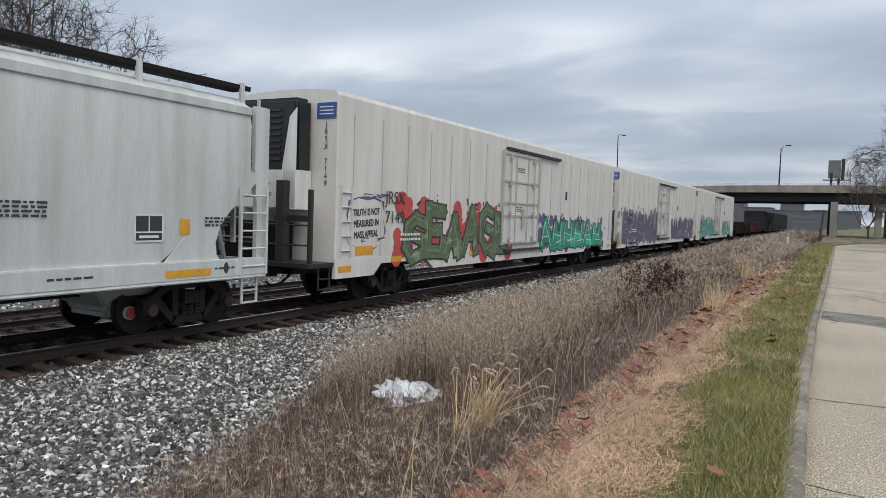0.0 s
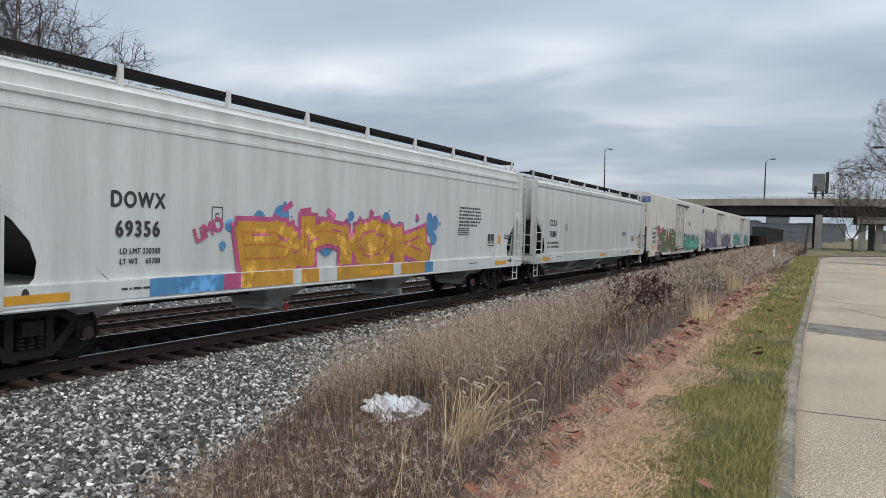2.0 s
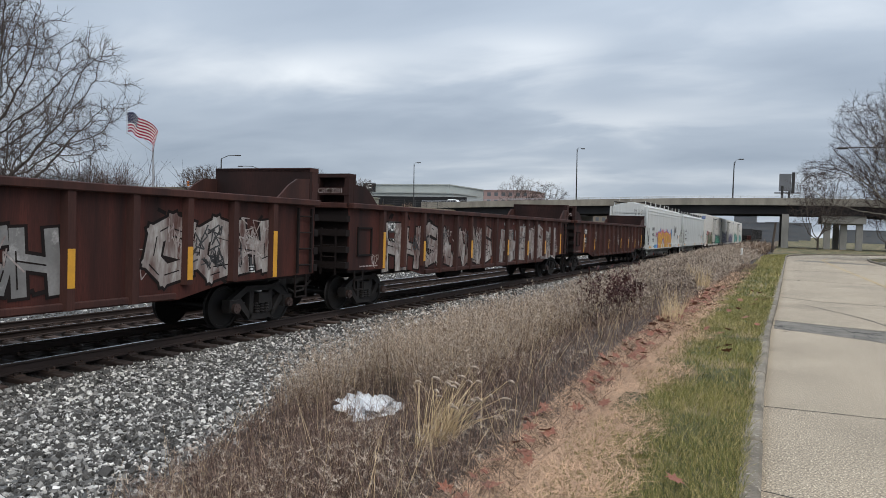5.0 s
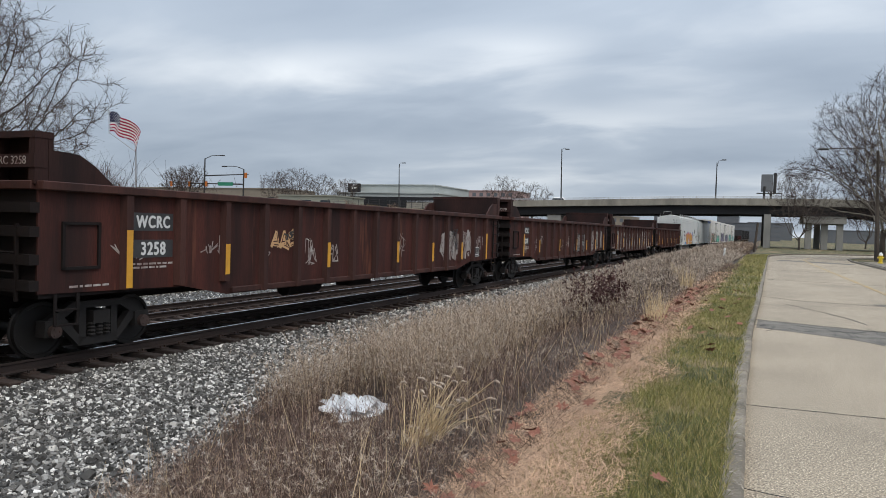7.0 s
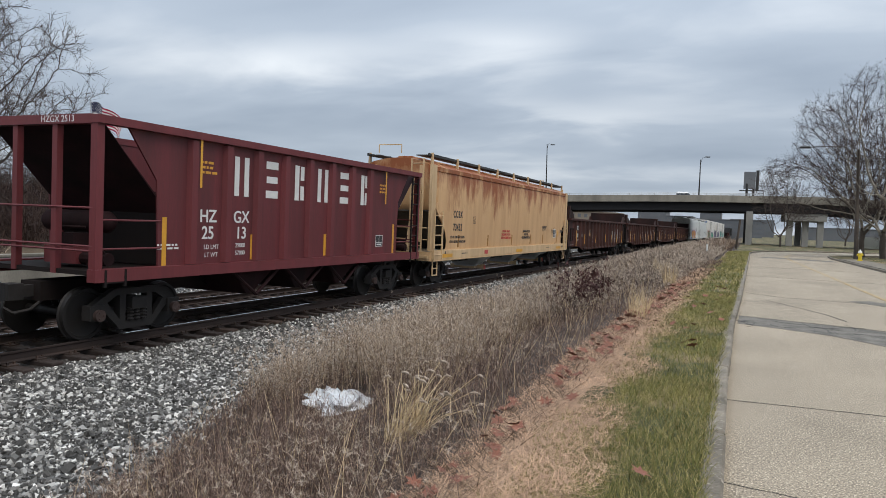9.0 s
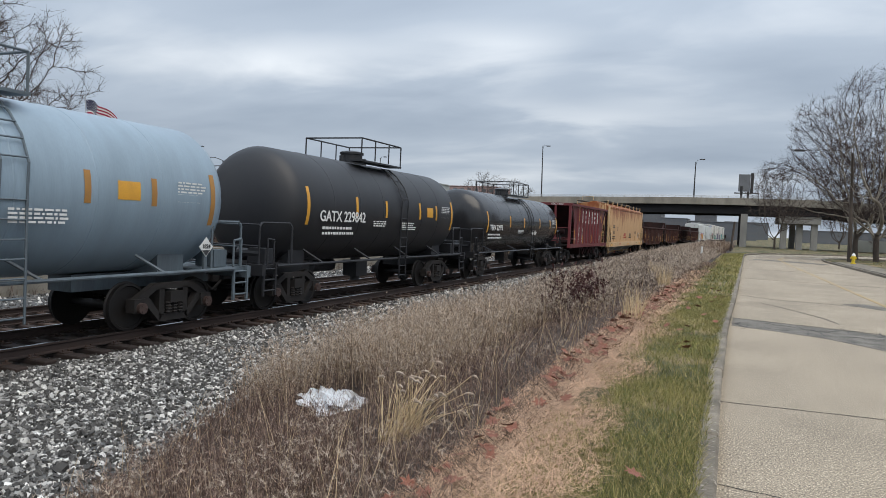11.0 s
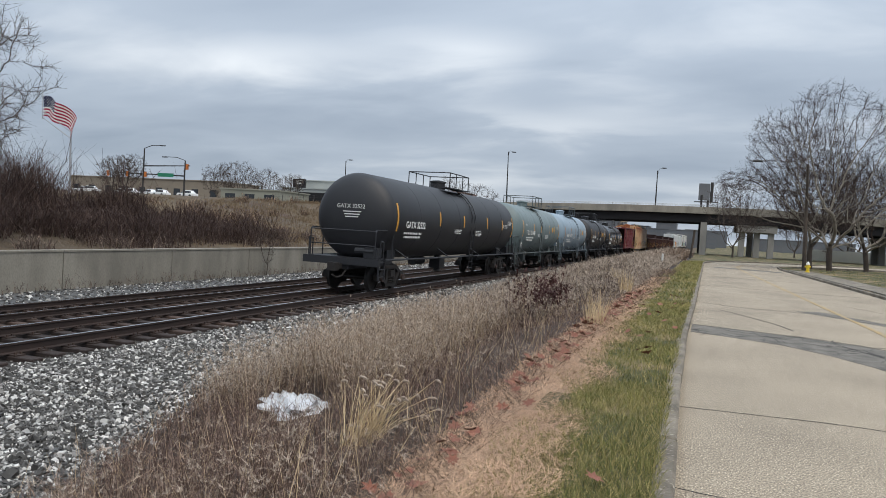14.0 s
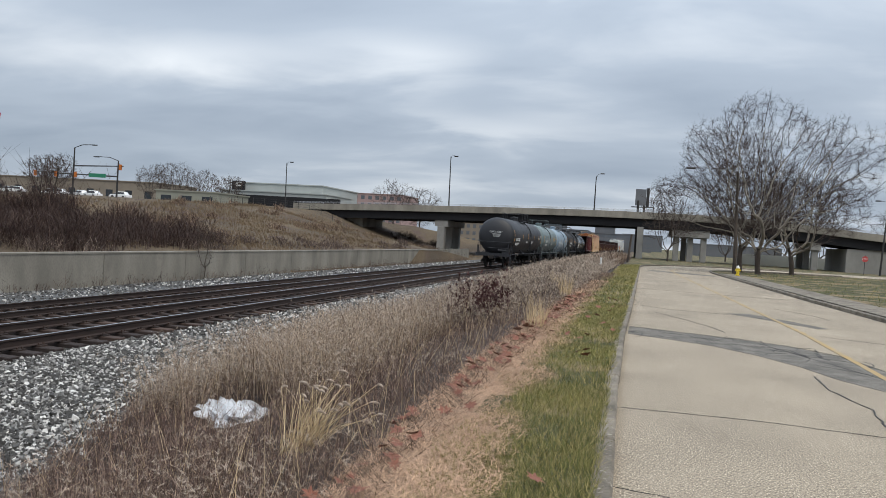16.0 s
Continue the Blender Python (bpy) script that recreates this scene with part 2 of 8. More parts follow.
def mesh_of(name, bm, material, smooth=False):
    me = bpy.data.meshes.new(name)
    bm.to_mesh(me)
    bm.free()
    me.materials.append(material)
    if smooth:
        me.polygons.foreach_set("use_smooth", [True] * len(me.polygons))
        me.set_sharp_from_angle(angle=radians(40))
    return me


def part(name, bm, material, parent, label="", smooth=False):
    ob = new(name, mesh_of(name, bm, material, smooth))
    ob.parent = parent
    return tagged(ob, label)


def pieces_of(name, bm, material, parent, label="", smooth=False):
    """Links every loose piece of a bmesh as a part of its own."""
    bm.verts.index_update()
    left = set(bm.verts)
    while left:
        todo, isle = [left.pop()], set()
        while todo:
            v = todo.pop()
            isle.add(v)
            for e in v.link_edges:
                o = e.other_vert(v)
                if o in left:
                    left.remove(o)
                    todo.append(o)
        order = sorted(isle, key=lambda v: v.index)
        idx = {v: i for i, v in enumerate(order)}
        faces = {f for v in order for f in v.link_faces}
        me = bpy.data.meshes.new(name)
        me.from_pydata([v.co[:] for v in order], [], sorted([idx[v] for v in f.verts] for f in faces))
        me.materials.append(material)
        if smooth:
            me.polygons.foreach_set("use_smooth", [True] * len(me.polygons))
            me.set_sharp_from_angle(angle=radians(40))
        ob = new(name, me)
        ob.parent = parent
        tagged(ob, label)
    bm.free()


def thing(name, label, category, group="", kind=""):
    return tagged(new(name), label, category, group, kind)


def single(name, bm, material, label, category="", kind="", smooth=False, group=""):
    return tagged(new(name, mesh_of(name, bm, material, smooth)), label, category, group, kind)


def raw(name, verts, faces, material, smooth=False):
    me = bpy.data.meshes.new(name)
    me.from_pydata(verts.tolist() if hasattr(verts, "tolist") else verts, [], faces.tolist() if hasattr(faces, "tolist") else faces)
    me.materials.append(material)
    if smooth:
        me.polygons.foreach_set("use_smooth", [True] * len(me.polygons))
    return new(name, me)


SIDE = Matrix(((0, 0, 1, 0), (1, 0, 0, 0), (0, 1, 0, 0), (0, 0, 0, 1)))      # writing on the side facing +x
REAR = Matrix(((1, 0, 0, 0), (0, 0, -1, 0), (0, 1, 0, 0), (0, 0, 0, 1)))     # writing on the end facing -y


def lettering(text, size, material, parent, at, face=SIDE, stretch=1.0, name="lettering", bold=0.0, space=1.0, turn=0.0):
    cu = bpy.data.curves.new(name, "FONT")
    cu.body, cu.size, cu.extrude, cu.align_x, cu.align_y, cu.space_character = text, size, 0.0015, "CENTER", "CENTER", space
    tmp = bpy.data.objects.new(name, cu)
    me = bpy.data.meshes.new_from_object(tmp)
    bpy.data.objects.remove(tmp)
    if bold:
        # heavier strokes: the same glyphs laid over one another with small shifts
        vs, fs = [v.co.copy() for v in me.vertices], [tuple(p.vertices) for p in me.polygons]
        every, faces = [], []
        for k, (dx, dy) in enumerate(((-1, 0), (1, 0), (0, -0.7), (0, 0.7))):
            faces += [tuple(i + len(every) for i in f) for f in fs]
            every += [(v.x + dx * bold, v.y + dy * bold, v.z + 0.0003 * k) for v in vs]
        me = bpy.data.meshes.new(name)
        me.from_pydata(every, [], faces)
    me.materials.clear()
    me.materials.append(material)
    ob = new(name, me)
    ob.parent = parent
    ob.matrix_basis = Matrix.Translation(at) @ face @ pose(0, 0, 0, 0, 0, turn) @ Matrix.Diagonal((stretch, 1, 1, 1))
    return ob


# ---- the lie of the land ----
K_BEND = 6.0e-5


def track_x(y, centre):
    """The line bends gently to the right as it goes on."""
    return centre + (K_BEND * y * y if 0 < y < 220 else 0 if y <= 0 else K_BEND * 220 * (2 * y - 220))


def track_turn(y):
    return -math.degrees(math.atan(2 * K_BEND * min(max(y, 0), 220)))


RAIL, RAIL2 = -0.66, -1.22
NEAR, FAR = -11.5, -17.6


def lerp_rows(rows, v):
    return float(np.interp(v, [r[0] for r in rows], [r[1] for r in rows]))


BALLAST_EDGE = [(-40, -5.0), (2, -4.9), (4, -5.2), (6, -5.9), (9.3, -7.1), (16, -7.4), (24, -7.9), (37, -8.4), (61, -8.9), (120, -8.9), (400, -8.9)]
CREST = [(-400, 1.5), (0, 1.9), (40, 2.3), (60, 2.9), (80, 3.9), (100, 4.4), (112, 4.95), (138, 4.95), (160, 1.0), (190, -0.8), (2000, -0.8)]
LEFT_KERB = [(-60, -0.3), (3, -0.03), (5, -0.05), (8.5, -0.10), (13.5, -0.10), (22, 0.02), (43, 0.24), (65, 0.46), (70, 0.9)]
LAWN_EDGE = [(-60, -0.95), (5, -1.10), (8, -1.06), (12, -1.22), (18, -1.40), (30, -1.55), (400, -1.6)]
RIGHT_KERB = [(-60, 7.7), (20, 7.1), (30, 6.7), (43, 6.4), (60, 5.95), (66, 6.3)]


def bumps(x, y, s, seed=0.0):
    return noise.noise((x * s, y * s, seed))


def land(x, y):
    """Height of the open ground at a place of the plan."""
    n = 0.03 * bumps(x, y, 0.9) + 0.05 * bumps(x, y, 0.25, 4)
    b = track_x(y, 0)
    if x > 60 or y > 160 and x > 9:
        return -0.1 + n
    kerb = lerp_rows(LEFT_KERB, y)
    if y > 68 and x > -2:
        return -0.05 + n * 0.3
    if x > kerb - 0.08:
        right = lerp_rows(RIGHT_KERB, y)
        return -0.12 if x < right + 0.1 else 0.11 + n * 0.4 + 0.010 * min(max(0, x - 10), 20)
    edge = lerp_rows(BALLAST_EDGE, y) + b
    if x > edge:
        u = (kerb - x) / (kerb - edge)
        z = float(np.interp(u, (0, 0.24, 0.40, 0.62, 0.8, 1.0), (0.115, 0.07, -0.22, -0.70, -0.97, -1.04)))
        return z + n * min(1, u * 6)
    x -= b
    rows = [(-24.0, -1.62), (-22.6, -1.58), (-20.4, -1.54), (-19.2, -1.50), (-15.9, -1.50), (-14.8, -1.34), (-13.2, -0.97), (-12.9, -0.945), (-10.25, -0.945), (-9.9, -0.935), (-9.4, -0.95), (edge - b - 0.01, -1.045)]
    if x > -23.7:
        return lerp_rows(rows, x) + 0.25 * n
    if y > 101 and x > -30:
        return -1.5 + n
    top = lerp_rows(CREST, y)
    w = min(max((y - 82) / 22, 0), 1) if y < 140 else 0
    if w > 0:
        w = w * w * (3 - 2 * w)
        a = float(np.interp(x, (-60, -48, -40, -30, -24), (top, top, top * 0.62 - 0.2, top * 0.15 + 0.1, -0.2)))
        b_ = float(np.interp(x, (-62, -56, -48, -41, -35, -24), (top, top * 0.93, 1.7, -0.5, -1.2, -1.3)))
        return a + (b_ - a) * w + n * 3
    return float(np.interp(x, (-400, -60, -48, -40, -30, -24), (top, top, top, top * 0.62 - 0.2, top * 0.15 + 0.1, -0.2))) + n * 3 + 0.25 * bumps(x, y, 0.12, 9) * (x < -26)


def sheet(name, xs, ys, height, material, keep=None):
    verts, faces, idx = [], [], {}
    for i, x in enumerate(xs):
        for j, y in enumerate(ys):
            idx[i, j] = len(verts)
            verts.append((x, y, height(x, y)))
    for i in range(len(xs) - 1):
        for j in range(len(ys) - 1):
            faces.append((idx[i, j], idx[i + 1, j], idx[i + 1, j + 1], idx[i, j + 1]))
    return raw(name, verts, faces, material, True)


def graded(lo, hi, first, growth, fine_lo, fine_hi):
    """Places that stand closest together between fine_lo and fine_hi."""
    mid = list(np.arange(fine_lo, fine_hi, first))
    out, v, st = [], fine_hi, first
    while v < hi:
        out.append(v)
        st *= growth
        v += st
    low, v, st = [], fine_lo - first, first
    while v > lo:
        low.append(v)
        st *= growth
        v -= st
    return [lo] + low[::-1] + mid + out + [hi]


xs, ys = graded(-1500, 1500, 0.22, 1.12, -26, 10), graded(-900, 3500, 0.25, 1.07, 2, 30)
ground = sheet("ground", xs, ys, land, M["field"])
tagged(ground, "rough winter ground with dry grass, soil and a ballast bed", "ground", kind="structure")
for key in ("ballast", "soil", "straw", "lawn", "ballast_dirty_shade"):
    ground.data.materials.append(M[key])
for f in ground.data.polygons:
    x, y, _ = f.center
    b = track_x(y, 0)
    kerb, edge = lerp_rows(LEFT_KERB, y), lerp_rows(BALLAST_EDGE, y) + b
    wob = 0.25 * bumps(x, y, 0.8, 2) + 0.12 * bumps(x, y, 3.0, 5)
    straw = -1.68 + 0.6 * wob
    if -19.0 + b < x < -10.15 + b + 0.15 * wob:
        f.material_index = 5
    elif -23.4 + b < x < edge + wob:
        f.material_index = 1
    elif edge <= x <= straw + kerb and y < 130:
        f.material_index = 2
    elif straw < x - kerb < lerp_rows(LAWN_EDGE, y) + 1.3 * wob and y < 60:
        f.material_index = 3
    elif x > straw + kerb:
        f.material_index = 4

# ---- road ----
def strip(name, left, right, z, material, label, thick=0.12, category="road"):
    """A paved strip between two edges given as lists of (x, y)."""
    bm = bmesh.new()
    a = [bm.verts.new((x, y, z)) for x, y in left]
    b = [bm.verts.new((x, y, z)) for x, y in right]
    c = [bm.verts.new((x, y, z - thick)) for x, y in left]
    d = [bm.verts.new((x, y, z - thick)) for x, y in right]
    fs = []
    for i in range(len(left) - 1):
        fs += [bm.faces.new((a[i], b[i], b[i + 1], a[i + 1])), bm.faces.new((c[i], a[i], a[i + 1], c[i + 1])), bm.faces.new((b[i], d[i], d[i + 1], b[i + 1]))]
    bmesh.ops.recalc_face_normals(bm, faces=fs)
    return single(name, bm, material, label, category, "structure")


ROAD_L = [(lerp_rows(LEFT_KERB, y), y) for y in range(-60, 71, 2)] + [(2.2, 75), (5, 80), (10, 86), (18, 92), (30, 98), (60, 108), (120, 122)]
ROAD_R = [(lerp_rows(RIGHT_KERB, y), y) for y in np.linspace(-60, 66, 66)] + [(7.2, 69), (9.5, 73), (14, 78), (21, 83), (32, 89), (61, 98), (121, 112)]
strip("road", ROAD_L, ROAD_R, 0.0, M["road"], "worn pale concrete street that bends under the overpass")


def kerb(name, line, label):
    """Kerb stones in 3 m lengths with worn joints along a line."""
    k = thing(name, label, "kerb", kind="structure")
    for (x0, y0), (x1, y1) in zip(line, line[1:]):
        bm = bmesh.new()
        d = Vector((x1 - x0, y1 - y0, 0))
        q = Matrix.Rotation(math.atan2(-d.x, d.y), 3, "Z")
        jog = random.uniform(-0.012, 0.012)
        box(bm, ((x0 + x1) / 2 + jog, (y0 + y1) / 2, -0.03 + random.uniform(-0.008, 0.008)), (0.15, d.length - 0.025, 0.30), q)
        bmesh.ops.bevel(bm, geom=bm.edges[:], offset=0.022, segments=1, affect="EDGES")
        part("kerb_stone", bm, M["kerb"], k)
    return k


def along(rows, y0, y1, step, shift):
    return [(lerp_rows(rows, y) + shift, y) for y in np.arange(y0, y1 + 0.01, step)]


kerb("kerb_left", along(LEFT_KERB, -6, 69, 3.0, -0.075) + [(1.9, 74.5), (4.8, 80), (9.8, 86), (18, 92.2)], "low weathered concrete kerb between lawn and street")
kerb("kerb_right", along(RIGHT_KERB, -6, 66, 3.0, 0.075) + [(7.4, 69), (9.6, 72.9), (14, 77.8), (21, 82.8)], "low weathered concrete kerb beside the sidewalk")
strip("sidewalk", [(lerp_rows(RIGHT_KERB, y) + 0.16, y) for y in (-20, 0, 20, 40, 57)], [(lerp_rows(RIGHT_KERB, y) + 1.6, y) for y in (-20, 0, 20, 40, 57)], 0.155, M["kerb"], "narrow old concrete sidewalk along the kerb", category="sidewalk")


# ---- railway ----
def railway(name, centre, top, label):
    tr = thing(name, label, "railway track", kind="structure")
    ys = np.concatenate([np.arange(-320, 0, 20), np.arange(0, 120, 6), np.arange(120, 820, 12)])
    prof = [(-0.07, -0.178), (0.07, -0.178), (0.07, -0.163), (0.012, -0.145), (0.010, -0.05), (0.036, -0.036), (0.037, -0.006), (0.030, 0.0), (-0.030, 0.0), (-0.037, -0.006), (-0.036, -0.036), (-0.010, -0.05), (-0.012, -0.145), (-0.07, -0.163)]
    for side in (-0.7525, 0.7525):
        n, vs, fs = len(prof), [], []
        for y in ys:
            vs += [(track_x(y, centre) + side + px, y, top + pz) for px, pz in prof]
        for i in range(len(ys) - 1):
            fs += [(i * n + j, i * n + (j + 1) % n, (i + 1) * n + (j + 1) % n, (i + 1) * n + j) for j in range(n)]
        ob = raw("rail", vs, fs, M["rail"])
        ob.data.materials.append(M["rail_top"])
        for k, f in enumerate(ob.data.polygons):
            if k % n == 7:
                f.material_index = 1
        ob.data.flip_normals()
        ob.parent = tr
        tagged(ob, "rusty steel rail with a polished head")
    bm = bmesh.new()
    box(bm, (0, 0, -0.09), (2.6, 0.23, 0.18))
    bmesh.ops.bevel(bm, geom=bm.edges[:], offset=0.015, segments=1, affect="EDGES")
    for s in (-0.7525, 0.7525):
        box(bm, (s, 0, 0.012), (0.34, 0.19, 0.025))
        for dx, dy in ((-0.12, 0.06), (-0.1, -0.06), (0.1, 0.06), (0.12, -0.06)):
            box(bm, (s + dx, dy, 0.04), (0.03, 0.03, 0.05))
    tie = mesh_of("tie", bm, M["tie"])
    for i in range(-30, 250):
        y = i * 0.545
        ob = new("tie", tie)
        ob.parent = tr
        ob.matrix_basis = pose(track_x(y, centre) + random.uniform(-0.05, 0.05), y, top - 0.205 + random.uniform(-0.01, 0.006), 0, 0, track_turn(y) + random.uniform(-1.2, 1.2))
    bm = bmesh.new()
    for i in list(range(-400, -30)) + list(range(250, 900)):
        y = i * 0.545
        box(bm, (track_x(y, centre), y, top - 0.295), (2.6, 0.23, 0.18))
    tagged(part("far_ties", bm, M["tie"], tr), kind="stuff")
    return tr


railway("railway_track_near", NEAR, RAIL, "rusty railway track on timber ties in grey ballast")
railway("railway_track_far", FAR, RAIL2, "second, lower railway track on timber ties")

# ---- retaining wall ----
bm = bmesh.new()
for i, y in enumerate(np.arange(-46, 99, 6.1)):
    box(bm, (-23.55, y + 3.03, -0.95), (0.35, 6.06, 1.66))
    box(bm, (-23.55, y + 3.03, -0.085), (0.42, 6.07, 0.07))
single("retaining_wall", bm, M["concrete"], "long stained concrete retaining wall beside the railway", "wall", "structure")

# ---- overpass ----
DECK = [(-150, 4.2), (-75, 4.55), (-59.6, 4.6), (-45, 5.15), (-29.5, 5.6), (-12, 6.05), (0, 6.18), (9.5, 6.19), (24, 5.55), (35, 4.6), (54, 3.7), (110, 3.2)]
BRIDGE = 120.0


def deck(x):
    return EYE + lerp_rows(DECK, x)


overpass = thing("overpass", "long low road overpass with concrete parapet and dark girders", "bridge", kind="structure")
xs_b = np.arange(-62, 110.1, 4.0)


def ribbon(bm, y0, y1, top, bottom):
    rings = [[bm.verts.new((x, y, deck(x) + z)) for y, z in ((y0, bottom), (y1, bottom), (y1, top), (y0, top))] for x in xs_b]
    fs = [bm.faces.new(rings[0]), bm.faces.new(rings[-1])]
    for a, b in zip(rings, rings[1:]):
        fs += [bm.faces.new((a[i], a[(i + 1) % 4], b[(i + 1) % 4], b[i])) for i in range(4)]
    bmesh.ops.recalc_face_normals(bm, faces=fs)


# girders are near black: the deck's shade is put into their dark colour
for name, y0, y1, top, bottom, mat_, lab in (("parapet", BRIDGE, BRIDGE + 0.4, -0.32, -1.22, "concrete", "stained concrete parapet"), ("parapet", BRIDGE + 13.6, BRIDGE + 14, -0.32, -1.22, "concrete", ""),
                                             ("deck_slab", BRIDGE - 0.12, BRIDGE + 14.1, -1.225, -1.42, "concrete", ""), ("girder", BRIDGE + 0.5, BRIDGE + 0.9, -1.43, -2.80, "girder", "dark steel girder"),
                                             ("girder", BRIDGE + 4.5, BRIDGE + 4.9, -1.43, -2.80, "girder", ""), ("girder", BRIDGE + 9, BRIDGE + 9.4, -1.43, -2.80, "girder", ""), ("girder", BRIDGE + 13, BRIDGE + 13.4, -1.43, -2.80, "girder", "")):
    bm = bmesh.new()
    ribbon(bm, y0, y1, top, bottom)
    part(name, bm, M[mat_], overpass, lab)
bm = bmesh.new()
for x in np.arange(-62, 108, 2.0):
    rod(bm, (x, BRIDGE + 0.2, deck(x) - 0.33), (x, BRIDGE + 0.2, deck(x)), 0.035, n=6)
    for z in (0.0, -0.15):
        rod(bm, (x, BRIDGE + 0.2, deck(x) + z), (x + 2, BRIDGE + 0.2, deck(x + 2) + z), 0.03, n=6)
part("railing", bm, M["galv"], overpass, "pale metal tube railing")


def pier(x0, x1, ground_z, columns, y=BRIDGE + 1.0, width=0.9):
    p = thing("bridge_pier", "grey concrete bridge pier with square columns and cap beam", "bridge pier", "bridge piers", "structure")
    top = min(deck(x0), deck(x1)) - 2.81
    bm = bmesh.new()
    box(bm, ((x0 + x1) / 2, y + 6, top - 0.55), (x1 - x0, 12.6, 1.1))
    part("cap_beam", bm, M["concrete_grey"], p)
    for cx, cy in columns:
        bm = bmesh.new()
        box(bm, (cx, cy, (ground_z - 0.3 + top - 1.1) / 2), (width, width, top - 1.1 - ground_z + 0.3))
        bmesh.ops.bevel(bm, geom=[e for e in bm.edges], offset=0.05, segments=1, affect="EDGES")
        part("column", bm, M["concrete_grey"], p)
    return p


pier(-34.6, -32.2, -1.6, [(-33.4, BRIDGE + 1.2), (-33.4, BRIDGE + 6.5), (-33.4, BRIDGE + 12)], width=1.3)
pier(5.4, 11.2, -0.2, [(6.2, BRIDGE + 2), (8.4, BRIDGE + 2.2), (10.4, BRIDGE + 1.6), (8.0, BRIDGE + 12)], width=0.9)
pier(26, 27.4, -0.2, [(26.7, BRIDGE + 1.5), (26.7, BRIDGE + 7), (26.7, BRIDGE + 12)])
bm = bmesh.new()
box(bm, (0.45, BRIDGE - 0.2, 2.4), (0.95, 0.95, 5.4))
single("bridge_column", bm, M["concrete_grey"], "single square concrete column under the overpass", "bridge pier", "structure")
bm = bmesh.new()
box(bm, (34.5, BRIDGE + 7, 1.6), (7.0, 12.5, 3.9))
single("bridge_abutment", bm, M["concrete_grey"], "solid concrete bridge abutment", "bridge abutment", "structure")
bm = bmesh.new()
plate(bm, [(-62, -0.5), (-49.4, -0.5), (-49.0, 1.0), (-49.0, deck(-49) - 1.45), (-62, deck(-62) - 1.45)], BRIDGE + 2.6, BRIDGE + 13.2, "y")
single("bridge_abutment", bm, M["concrete"], "stained concrete abutment set in the embankment", "bridge abutment", "structure")


